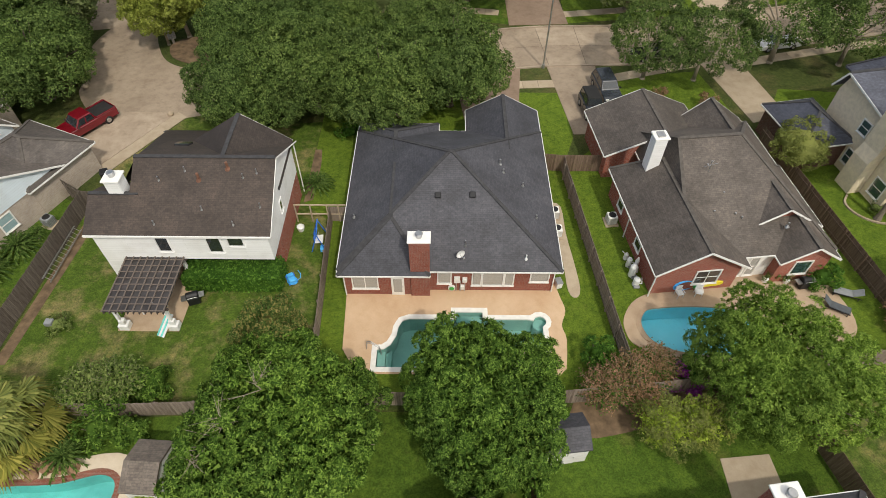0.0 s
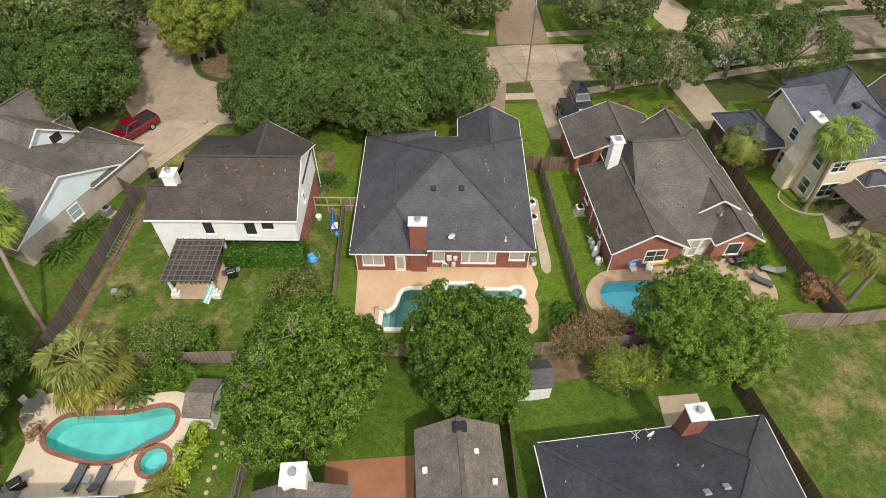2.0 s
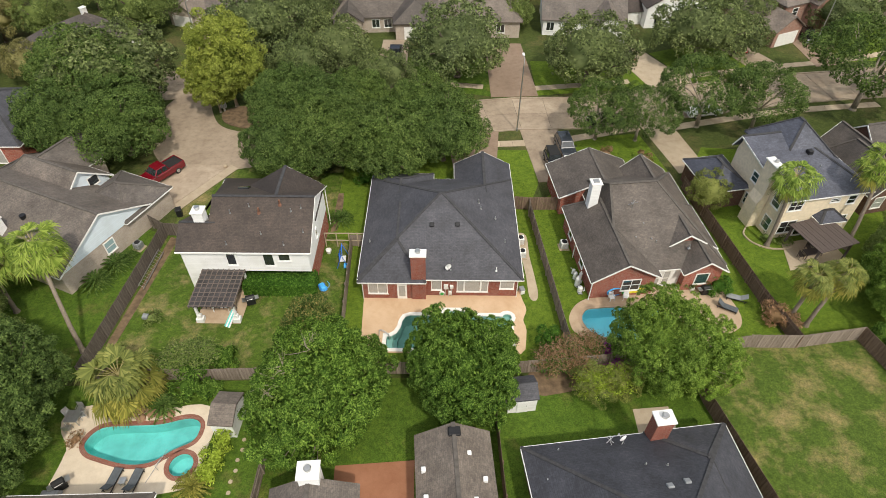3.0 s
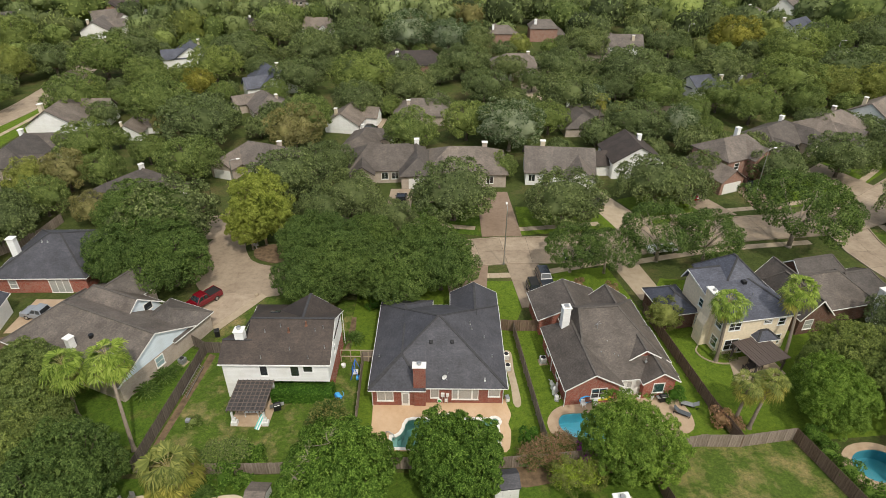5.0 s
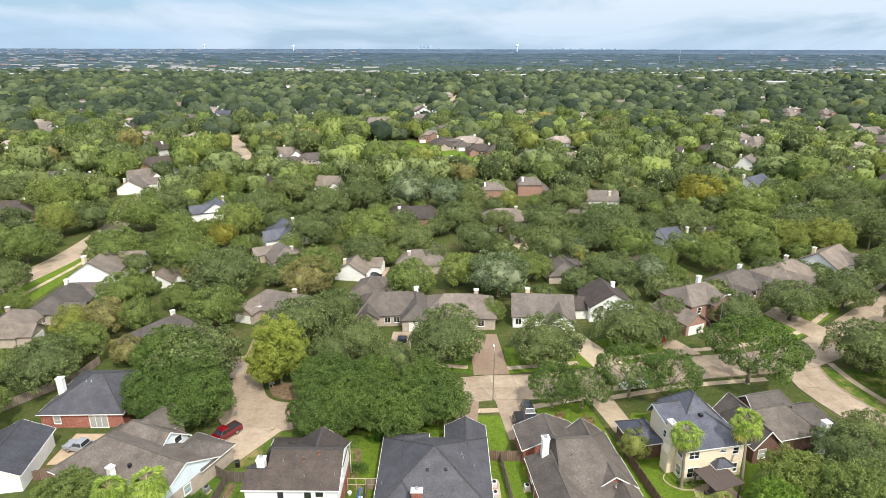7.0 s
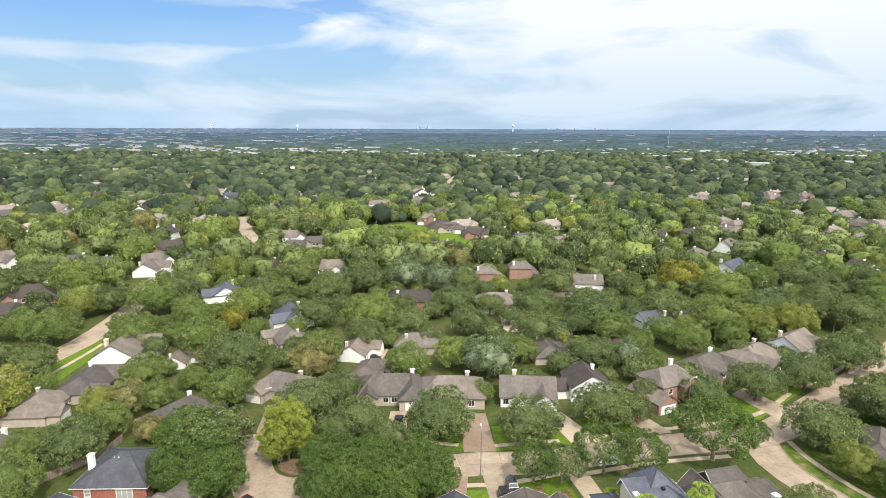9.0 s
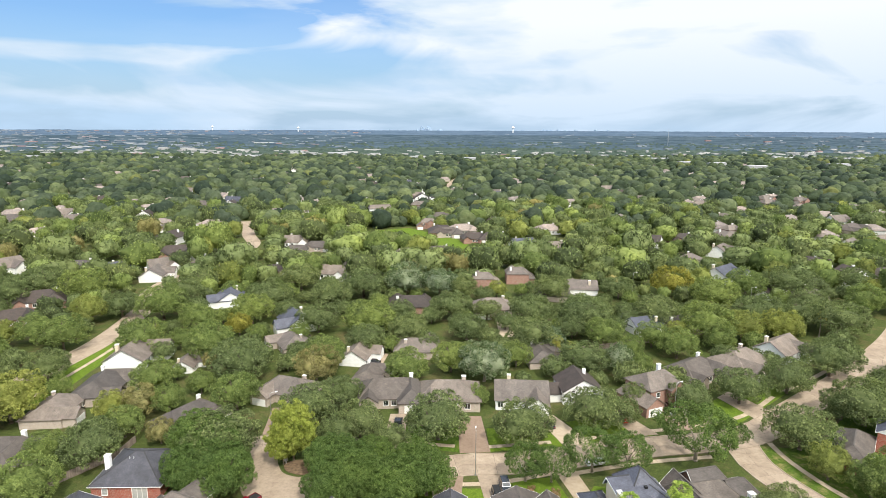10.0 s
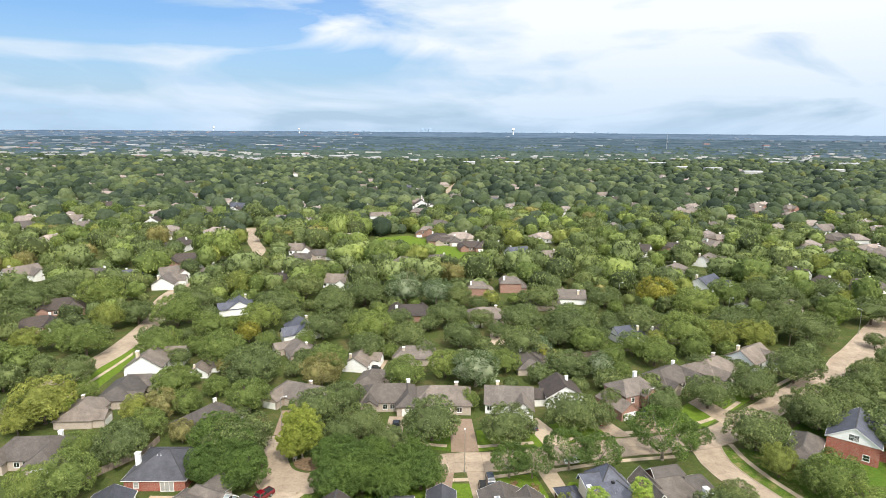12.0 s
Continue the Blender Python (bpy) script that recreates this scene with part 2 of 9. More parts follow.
def leafy(name, deep, mid, tip, hue=0.25, scale=0.55, grain=0.0):
    """Foliage: every leaf its own shade, with light coming through."""
    m, nt, b = base_mat(name, 0.75, 0.0, 0.08)
    isle = nt.nodes.new("ShaderNodeNewGeometry").outputs["Random Per Island"]
    col = ramp(nt, isle, [(0.0, deep), (0.5, mid), (1.0, tip)])
    v = coords(nt)
    col = mix(nt, col, (0.6, 0.66, 0.55), ramp(nt, noise_tex(nt, v, scale, 3.0), [(0.4, (0.7, 0.7, 0.7)), (0.62, (0, 0, 0))]), "MULTIPLY")
    col = mix(nt, col, ramp(nt, noise_tex(nt, v, 0.075, 2.0), [(0.36, (0.82, 0.83, 0.88)), (0.5, (1, 1, 1)), (0.66, (1.12, 1.1, 1.0))]), 1.0, "MULTIPLY")
    rnd = nt.nodes.new("ShaderNodeObjectInfo").outputs["Random"]
    lo, hi = (1 - hue * 0.5, 1 - hue * 0.42, 1 - hue * 0.4), (1 + hue * 0.8, 1 + hue * 0.55, 1 + hue * 0.25)
    col = mix(nt, col, ramp(nt, rnd, [(0.0, lo), (0.55, (1, 1, 1)), (1.0, hi)]), 1.0, "MULTIPLY")
    nt.links.new(col, b.inputs["Base Color"])
    tr = nt.nodes.new("ShaderNodeBsdfTranslucent")
    warm = mix(nt, col, (0.5, 0.52, 0.4), 1.0, "MULTIPLY")
    nt.links.new(warm, tr.inputs["Color"])
    # light reflected and light let through add up
    if grain:
        bump(nt, b, noise_tex(nt, v, grain, 4.0, 0.7), 1.0, 1.2)
    sh = nt.nodes.new("ShaderNodeAddShader")
    nt.links.new(b.outputs[0], sh.inputs[0])
    nt.links.new(tr.outputs[0], sh.inputs[1])
    nt.links.new(sh.outputs[0], nt.nodes["Material Output"].inputs["Surface"])
    return m


def mottled(name, a, c, scale):
    """A far canopy, in which single crowns no longer show: broad and fine mottling."""
    m, nt, b = base_mat(name, 0.95, 0.0, 0.05)
    v = coords(nt)
    col = ramp(nt, noise_tex(nt, v, scale, 8.0, 0.72), [(0.4, a), (0.6, c)])
    nt.links.new(col, b.inputs["Base Color"])
    return m


def bark(name, a, c):
    m, nt, b = base_mat(name, 0.95, 0.0, 0.1)
    v = coords(nt)
    mp = nt.nodes.new("ShaderNodeMapping")
    mp.inputs["Scale"].default_value = (5, 5, 1.2)
    nt.links.new(v, mp.inputs[0])
    n = noise_tex(nt, mp.outputs[0], 2.0, 6.0, 0.7)
    nt.links.new(ramp(nt, n, [(0.3, a), (0.7, c)]), b.inputs["Base Color"])
    bump(nt, b, n, 0.7, 0.05)
    return m


def timber(name, a, c, streak=2.0):
    """Weathered boards with grain along their height."""
    m, nt, b = base_mat(name, 0.9, 0.0, 0.15)
    v = coords(nt)
    mp = nt.nodes.new("ShaderNodeMapping")
    mp.inputs["Scale"].default_value = (6.0, 6.0, 0.7)
    nt.links.new(v, mp.inputs[0])
    n = noise_tex(nt, mp.outputs[0], streak, 5.0, 0.7)
    col = ramp(nt, n, [(0.3, a), (0.72, c)])
    isle = nt.nodes.new("ShaderNodeNewGeometry").outputs["Random Per Island"]
    col = mix(nt, col, ramp(nt, isle, [(0.0, (0.72, 0.7, 0.68)), (1.0, (1.2, 1.2, 1.2))]), 1.0, "MULTIPLY")
    nt.links.new(col, b.inputs["Base Color"])
    bump(nt, b, n, 0.4, 0.01)
    return m


def water(name, tint):
    """Clear water: tinted light passes, the sky mirrors on it, with small ripples."""
    m = bpy.data.materials.new(name)
    m.use_nodes = True
    nt = m.node_tree
    nt.nodes.remove(nt.nodes["Principled BSDF"])
    v = coords(nt)
    bp = node(nt, "ShaderNodeBump", Strength=0.12, Distance=0.05)
    nt.links.new(noise_tex(nt, v, 2.2, 3.0), bp.inputs["Height"])
    fr = node(nt, "ShaderNodeFresnel", IOR=1.33)
    nt.links.new(bp.outputs[0], fr.inputs["Normal"])
    tr = node(nt, "ShaderNodeBsdfTransparent", Color=(*tint, 1))
    gl = node(nt, "ShaderNodeBsdfGlossy", Roughness=0.03)
    nt.links.new(bp.outputs[0], gl.inputs["Normal"])
    sh = nt.nodes.new("ShaderNodeMixShader")
    nt.links.new(fr.outputs[0], sh.inputs[0])
    nt.links.new(tr.outputs[0], sh.inputs[1])
    nt.links.new(gl.outputs[0], sh.inputs[2])
    nt.links.new(sh.outputs[0], nt.nodes["Material Output"].inputs["Surface"])
    return m


def paint(name, color, rough=0.25, metal=0.0):
    m, nt, b = base_mat(name, rough, metal, 0.5)
    v = coords(nt)
    c = ramp(nt, noise_tex(nt, v, 6.0), [(0.3, tuple(x * 0.92 for x in color)), (0.7, color)])
    nt.links.new(c, b.inputs["Base Color"])
    b.inputs["Coat Weight"].default_value = 0.5
    b.inputs["Coat Roughness"].default_value = 0.08
    return m


def pane_mat(name, color, rough=0.04):
    m, nt, b = base_mat(name, rough, 0.0, 0.8)
    v = coords(nt, "UV")
    t = nt.nodes.new("ShaderNodeTexBrick")
    for k, x in (("Scale", 1.0), ("Brick Width", 9.0), ("Row Height", 0.05), ("Mortar Size", 0.006)):
        t.inputs[k].default_value = x
    t.inputs["Color1"].default_value = (*color, 1)
    t.inputs["Color2"].default_value = (*(x * 0.9 for x in color), 1)
    t.inputs["Mortar"].default_value = (*(x * 0.7 for x in color), 1)
    nt.links.new(v, t.inputs["Vector"])
    nt.links.new(t.outputs["Color"], b.inputs["Base Color"])
    b.inputs["Coat Weight"].default_value = 0.8
    return m


M = {}
M["ground"] = grass("ground_grass", (0.095, 0.125, 0.035), (0.06, 0.08, 0.024), (0.2, 0.15, 0.08), 0.45, 0.12)
M["lawn_lush"] = grass("lawn_lush", (0.16, 0.238, 0.028), (0.10, 0.165, 0.02), (0.24, 0.22, 0.07), 0.05)
M["lawn_mid"] = grass("lawn_mid", (0.115, 0.19, 0.026), (0.07, 0.13, 0.018), (0.22, 0.18, 0.07), 0.2)
M["lawn_dry"] = grass("lawn_patchy", (0.115, 0.18, 0.028), (0.066, 0.115, 0.018), (0.40, 0.30, 0.16), 0.45, 0.42)
M["lawn_straw"] = grass("lawn_straw_patches", (0.11, 0.165, 0.03), (0.066, 0.108, 0.02), (0.4, 0.3, 0.15), 0.5, 0.3)
M["soil"] = plain("bare_soil", (0.155, 0.105, 0.062), 0.95, vary=0.4, scale=1.5)
M["road"] = concrete("road_concrete", (0.30, 0.235, 0.175), (0.45, 0.365, 0.275), (0.52, 0.47, 0.42))
M["road_old"] = concrete("brownish_concrete", (0.24, 0.17, 0.125), (0.31, 0.23, 0.17), (0.6, 0.56, 0.52))
M["walk"] = concrete("pavement_concrete", (0.40, 0.32, 0.23), (0.52, 0.43, 0.32), (0.7, 0.66, 0.6))
M["kerb"] = concrete("kerb_concrete", (0.38, 0.31, 0.24), (0.48, 0.40, 0.31), (0.6, 0.55, 0.5))
M["joint"] = plain("joint_dirt", (0.1, 0.08, 0.06), 0.95)
M["deck_peach"] = concrete("peach_pool_deck", (0.62, 0.42, 0.26), (0.74, 0.54, 0.36), (0.86, 0.8, 0.72))
M["deck_tan"] = concrete("tan_pool_deck", (0.42, 0.31, 0.21), (0.55, 0.42, 0.30), (0.75, 0.68, 0.6))
M["deck_cream"] = concrete("cream_pool_deck", (0.56, 0.47, 0.36), (0.7, 0.6, 0.47), (0.8, 0.75, 0.68))
M["patio_red"] = concrete("red_patio", (0.27, 0.12, 0.065), (0.35, 0.165, 0.095), (0.8, 0.74, 0.7))
M["coping_white"] = plain("white_coping", (0.78, 0.76, 0.71), 0.7, vary=0.08)
M["coping_brick"] = brickwork("brick_coping", (0.26, 0.09, 0.06), (0.20, 0.075, 0.05), (0.3, 0.22, 0.18))
M["plaster_teal"] = plain("teal_plaster", (0.36, 0.52, 0.47), 0.8, vary=0.2, scale=0.4)
M["plaster_deep"] = plain("deep_blue_plaster", (0.1, 0.36, 0.46), 0.8, vary=0.2, scale=0.4)
M["plaster_blue"] = plain("blue_plaster", (0.45, 0.80, 0.86), 0.8, vary=0.12, scale=0.4)
M["plaster_aqua"] = plain("aqua_plaster", (0.25, 0.60, 0.56), 0.8, vary=0.24, scale=0.45)
M["water_teal"] = water("teal_water", (0.60, 0.80, 0.79))
M["water_blue"] = water("blue_water", (0.62, 0.90, 0.96))
M["water_aqua"] = water("aqua_water", (0.62, 0.93, 0.95))
M["roof_charcoal"] = shingle("charcoal_shingle", (0.064, 0.066, 0.08), (0.049, 0.051, 0.062), (0.75, 0.74, 0.74))
M["roof_brown"] = shingle("dark_brown_shingle", (0.0593, 0.0462, 0.0393), (0.0447, 0.0348, 0.0297), (0.7, 0.68, 0.66))
M["roof_grey"] = shingle("weathered_grey_shingle", (0.1123, 0.0969, 0.0855), (0.0847, 0.0731, 0.0645), (0.5, 0.48, 0.46), 0.7)
M["roof_taupe"] = shingle("weathered_taupe_shingle", (0.146, 0.128, 0.114), (0.112, 0.098, 0.087), (0.5, 0.48, 0.46), 0.7)
M["roof_pale"] = shingle("pale_weathered_shingle", (0.30, 0.255, 0.225), (0.235, 0.2, 0.178), (0.7, 0.67, 0.64), 0.5)
M["roof_blue"] = shingle("slate_blue_shingle", (0.088, 0.096, 0.127), (0.065, 0.071, 0.094), (0.75, 0.75, 0.78))
M["roof_tan"] = shingle("tan_grey_shingle", (0.1909, 0.1630, 0.1396), (0.1440, 0.1230, 0.1053), (0.6, 0.57, 0.54), 0.6)
M["cap"] = plain("ridge_shingle", (0.052, 0.051, 0.054), 0.95, vary=0.25)
M["cap_grey"] = plain("grey_ridge_shingle", (0.10, 0.088, 0.078), 0.95, vary=0.25)
M["brick_red"] = brickwork("red_brick", (0.30, 0.085, 0.055), (0.22, 0.06, 0.042), (0.33, 0.24, 0.2))
M["brick_bright"] = brickwork("bright_red_brick", (0.36, 0.10, 0.065), (0.28, 0.075, 0.05), (0.4, 0.3, 0.25))
M["brick_rose"] = brickwork("rosy_brick", (0.36, 0.20, 0.15), (0.28, 0.15, 0.115), (0.38, 0.3, 0.25))
M["brick_dark"] = brickwork("dark_brown_brick", (0.15, 0.07, 0.05), (0.11, 0.055, 0.04), (0.2, 0.16, 0.13))
M["brick_tan"] = brickwork("tan_brick", (0.50, 0.42, 0.35), (0.40, 0.33, 0.27), (0.5, 0.45, 0.4))
M["siding_white"] = siding("white_siding", (0.87, 0.87, 0.86))
M["siding_ice"] = siding("pale_blue_siding", (0.74, 0.83, 0.90))
M["siding_cream"] = siding("cream_siding", (0.66, 0.58, 0.44))
M["stucco_tan"] = plain("tan_stucco", (0.76, 0.65, 0.48), 0.9, vary=0.1)
M["trim"] = plain("white_trim", (0.8, 0.79, 0.76), 0.6, vary=0.06)
M["white"] = plain("white_paint", (0.8, 0.8, 0.79), 0.6, vary=0.08)
M["pane_blind"] = pane_mat("glass_over_blinds", (0.42, 0.42, 0.40))
M["pane_dark"] = pane_mat("dark_glass", (0.025, 0.03, 0.035))
M["pane_ice"] = pane_mat("pale_blue_blind_behind_glass", (0.36, 0.5, 0.52))
M["pane_green"] = pane_mat("green_dark_glass", (0.04, 0.085, 0.075))
M["fence"] = timber("grey_fence_boards", (0.17, 0.137, 0.112), (0.36, 0.30, 0.25))
M["fence_dark"] = timber("dark_fence_boards", (0.085, 0.07, 0.06), (0.2, 0.17, 0.145))
M["fence_brown"] = timber("brown_fence_boards", (0.13, 0.088, 0.065), (0.25, 0.18, 0.135))
M["timber_dark"] = timber("dark_weathered_timber", (0.07, 0.055, 0.05), (0.16, 0.13, 0.12))
M["metal"] = plain("galvanised_metal", (0.5, 0.5, 0.5), 0.4, 0.9, vary=0.12)
M["rust"] = plain("rusty_metal", (0.2, 0.1, 0.065), 0.8, 0.3, vary=0.35)
M["dark_metal"] = plain("dark_metal", (0.03, 0.03, 0.032), 0.5, 0.5)
M["grey_plastic"] = plain("grey_plastic", (0.25, 0.26, 0.27), 0.5)
M["black"] = plain("black_rubber", (0.018, 0.018, 0.018), 0.8)
M["blue_plastic"] = plain("blue_plastic", (0.03, 0.16, 0.62), 0.4)
M["sky_plastic"] = plain("light_blue_vinyl", (0.08, 0.42, 0.85), 0.35)
M["yellow_plastic"] = plain("yellow_plastic", (0.85, 0.72, 0.03), 0.35)
M["green_plastic"] = plain("green_plastic", (0.05, 0.4, 0.08), 0.4)
M["red_plastic"] = plain("red_plastic", (0.6, 0.04, 0.05), 0.4)
M["teal_cloth"] = plain("teal_cloth", (0.18, 0.62, 0.58), 0.9)
M["canvas"] = plain("grey_sling_fabric", (0.09, 0.10, 0.11), 0.9)
M["rock"] = plain("brown_rock", (0.30, 0.18, 0.11), 0.95, vary=0.4, scale=2.0)
M["batten"] = timber("sun_bleached_batten", (0.12, 0.1, 0.09), (0.25, 0.21, 0.185))
M["polycarb"] = plain("smoky_sheet", (0.05, 0.045, 0.045), 0.35, vary=0.35, scale=1.2)
M["bark"] = bark("grey_brown_bark", (0.09, 0.07, 0.055), (0.22, 0.18, 0.14))
M["bark_pale"] = bark("pale_bark", (0.22, 0.18, 0.14), (0.42, 0.36, 0.29))
M["bark_palm"] = bark("palm_bark", (0.16, 0.13, 0.10), (0.30, 0.25, 0.20))
M["leaf_oak"] = leafy("live_oak_leaves", (0.048, 0.06, 0.026), (0.115, 0.141, 0.057), (0.21, 0.248, 0.102), 0.2)
# Same live oaks as leaf_oak: unhazed near look put into a second colour.
M["leaf_oak_near"] = leafy("near_oak_leaves", (0.028, 0.048, 0.013), (0.082, 0.126, 0.033), (0.165, 0.22, 0.064), 0.16)
M["leaf_ash"] = leafy("ash_leaves", (0.02, 0.047, 0.008), (0.074, 0.137, 0.02), (0.215, 0.32, 0.06), 0.1)
M["leaf_pecan"] = leafy("pecan_leaves", (0.05, 0.09, 0.014), (0.135, 0.21, 0.032), (0.28, 0.38, 0.078), 0.1)
M["leaf_green"] = leafy("green_leaves", (0.06, 0.082, 0.025), (0.14, 0.176, 0.052), (0.235, 0.278, 0.092), 0.24)
M["leaf_yellow"] = leafy("yellow_green_leaves", (0.115, 0.132, 0.036), (0.178, 0.196, 0.052), (0.255, 0.27, 0.08), 0.2)
M["leaf_gold"] = leafy("golden_leaves", (0.12, 0.115, 0.02), (0.2, 0.185, 0.034), (0.3, 0.27, 0.06), 0.15)
M["leaf_tan"] = leafy("tan_autumn_leaves", (0.12, 0.112, 0.045), (0.18, 0.165, 0.066), (0.26, 0.232, 0.1), 0.15)
M["leaf_silver"] = leafy("silvery_leaves", (0.03, 0.055, 0.02), (0.085, 0.12, 0.05), (0.27, 0.3, 0.21), 0.15)
M["leaf_magnolia"] = leafy("magnolia_leaves", (0.03, 0.058, 0.014), (0.085, 0.13, 0.03), (0.3, 0.24, 0.09), 0.1)
M["leaf_myrtle"] = leafy("reddish_shrub_leaves", (0.12, 0.08, 0.04), (0.24, 0.15, 0.085), (0.4, 0.23, 0.16), 0.2)
M["leaf_spring"] = leafy("soft_yellow_leaves", (0.13, 0.155, 0.03), (0.215, 0.24, 0.046), (0.32, 0.345, 0.08), 0.1)
M["leaf_lime"] = leafy("lime_green_leaves", (0.15, 0.2, 0.024), (0.28, 0.35, 0.042), (0.42, 0.5, 0.085), 0.1)
M["leaf_hedge"] = leafy("hedge_leaves", (0.026, 0.071, 0.011), (0.053, 0.120, 0.016), (0.114, 0.216, 0.032), 0.1)
M["petal"] = leafy("purple_blossom", (0.200, 0.024, 0.224), (0.320, 0.048, 0.336), (0.400, 0.096, 0.400), 0.1)
M["frond"] = leafy("palm_fronds", (0.085, 0.13, 0.023), (0.175, 0.24, 0.042), (0.31, 0.37, 0.088), 0.12)
M["frond_pale"] = leafy("pale_palm_fronds", (0.09, 0.112, 0.034), (0.165, 0.185, 0.052), (0.28, 0.28, 0.088), 0.1)
M["stalk"] = plain("palm_leaf_stalks", (0.34, 0.29, 0.12), 0.6, vary=0.2, scale=3.0)
M["frond_dark"] = leafy("sago_fronds", (0.028, 0.056, 0.011), (0.062, 0.105, 0.022), (0.13, 0.18, 0.045), 0.1)
M["frond_yellow"] = leafy("yellowed_sago_fronds", (0.11, 0.115, 0.024), (0.2, 0.19, 0.04), (0.32, 0.28, 0.07), 0.1)
# Greyer and bluer than nearer leaves: some distance haze is mixed into the colours.
M["far_green"] = leafy("hazed_green_crowns", (0.042, 0.06, 0.031), (0.086, 0.11, 0.055), (0.145, 0.172, 0.085), 0.15, 0.35, 0.5)
M["far_oak"] = leafy("hazed_oak_crowns", (0.026, 0.04, 0.029), (0.048, 0.066, 0.044), (0.08, 0.102, 0.064), 0.15, 0.35, 0.5)
M["far_leaf"] = leafy("hazed_woods", (0.036, 0.053, 0.033), (0.068, 0.09, 0.053), (0.115, 0.14, 0.077), 0.15, 0.35, 0.5)
M["far_yellow"] = leafy("hazed_yellowish_crowns", (0.07, 0.085, 0.035), (0.105, 0.12, 0.046), (0.145, 0.16, 0.06), 0.15, 0.35, 0.5)
# Distance haze is put into these canopy colours, bluer and paler in turn.
M["far_haze_mass"] = mottled("hazed_canopy", (0.04, 0.06, 0.05), (0.07, 0.096, 0.075), 0.02)
M["farther_haze_mass"] = mottled("haze_blue_green_canopy", (0.03, 0.052, 0.07), (0.075, 0.106, 0.132), 0.012)
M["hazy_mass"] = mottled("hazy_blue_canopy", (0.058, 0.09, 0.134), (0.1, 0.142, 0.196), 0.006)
# Wall colour of the farther town, with the haze over it painted in.
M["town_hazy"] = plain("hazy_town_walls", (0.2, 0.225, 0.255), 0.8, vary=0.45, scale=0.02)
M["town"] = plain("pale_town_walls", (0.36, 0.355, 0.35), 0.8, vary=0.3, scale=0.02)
M["town_white"] = plain("white_town_walls", (0.4, 0.4, 0.41), 0.7, vary=0.2, scale=0.05)
# Red walls whose colour is dulled to stand for haze.
M["town_red"] = plain("hazy_red_town_walls", (0.3, 0.2, 0.19), 0.8, vary=0.3, scale=0.02)
# Skyline towers: the blue of distance haze is their base colour.
M["tower_haze"] = plain("hazy_blue_tower", (0.30, 0.40, 0.52), 0.6, vary=0.1)


# ---- mesh tools ----
class Build:
    """Collects faces, then makes one mesh object with a real-size UV map."""

    def __init__(self):
        self.v, self.f = [], []

    def face(self, *pts):
        n = len(self.v)
        self.v += [tuple(p) for p in pts]
        self.f.append(tuple(range(n, n + len(pts))))
        return self

    def box(self, x0, x1, y0, y1, z0, z1, m=None):
        p = [Vector((x, y, z)) for z in (z0, z1) for y in (y0, y1) for x in (x0, x1)]
        if m is not None:
            p = [m @ q for q in p]
        for a in ((0, 2, 3, 1), (4, 5, 7, 6), (0, 1, 5, 4), (2, 6, 7, 3), (0, 4, 6, 2), (1, 3, 7, 5)):
            self.face(*(p[i] for i in a))
        return self

    def beam(self, a, b, w, h):
        """A bar of width w and height h from a to b."""
        a, b = Vector(a), Vector(b)
        d = b - a
        side = d.cross(Vector((0, 0, 1)))
        side = side.normalized() if side.length > 1e-6 else Vector((1, 0, 0))
        up = side.cross(d).normalized()
        m = Matrix((side, d.normalized(), up)).transposed().to_4x4()
        m.translation = a
        return self.box(-w / 2, w / 2, 0, d.length, -h / 2, h / 2, m)

    def tube(self, a, b, r0, r1, n=8, ends=True):
        a, b = Vector(a), Vector(b)
        d = (b - a).normalized()
        s = d.orthogonal().normalized()
        t = d.cross(s)
        ring = [s * math.cos(2 * math.pi * i / n) + t * math.sin(2 * math.pi * i / n) for i in range(n)]
        for i in range(n):
            j = (i + 1) % n
            self.face(a + ring[i] * r0, a + ring[j] * r0, b + ring[j] * r1, b + ring[i] * r1)
        if ends:
            self.face(*(a + q * r0 for q in reversed(ring)))
            self.face(*(b + q * r1 for q in ring))
        return self

    def path(self, pts, r, n=6):
        for a, b in zip(pts, pts[1:]):
            self.tube(a, b, r, r, n)
        return self

    def prism(self, outline, axis, a, b):
        """An outline in the plane across an axis ('x' or 'y'), drawn out from a to b."""
        put = (lambda u, w, k: (k, u, w)) if axis == "x" else (lambda u, w, k: (u, k, w))
        lo, hi = [put(u, w, a) for u, w in outline], [put(u, w, b) for u, w in outline]
        n = len(outline)
        for i in range(n):
            j = (i + 1) % n
            self.face(lo[i], lo[j], hi[j], hi[i])
        self.face(*reversed(lo))
        self.face(*hi)
        return self

    def slab(self, outline, z0, z1):
        lo, hi = [(x, y, z0) for x, y in outline], [(x, y, z1) for x, y in outline]
        n = len(outline)
        for i in range(n):
            j = (i + 1) % n
            self.face(lo[i], lo[j], hi[j], hi[i])
        self.face(*reversed(lo))
        self.face(*hi)
        return self

    def mesh(self, name, bevel=0.0, smooth=False, weld=False):
        me = bpy.data.meshes.new(name)
        me.from_pydata(self.v, [], self.f)
        bm = bmesh.new()
        bm.from_mesh(me)
        if bevel or weld or smooth:
            bmesh.ops.remove_doubles(bm, verts=bm.verts, dist=1e-4)
        if bevel:
            bmesh.ops.recalc_face_normals(bm, faces=bm.faces)
            bmesh.ops.bevel(bm, geom=bm.edges[:], offset=bevel, segments=1, affect="EDGES", clamp_overlap=True)
        lay = bm.loops.layers.uv.new("UVMap")
        for f in bm.faces:
            n = f.normal
            h = Vector((0, 0, 1)).cross(n)
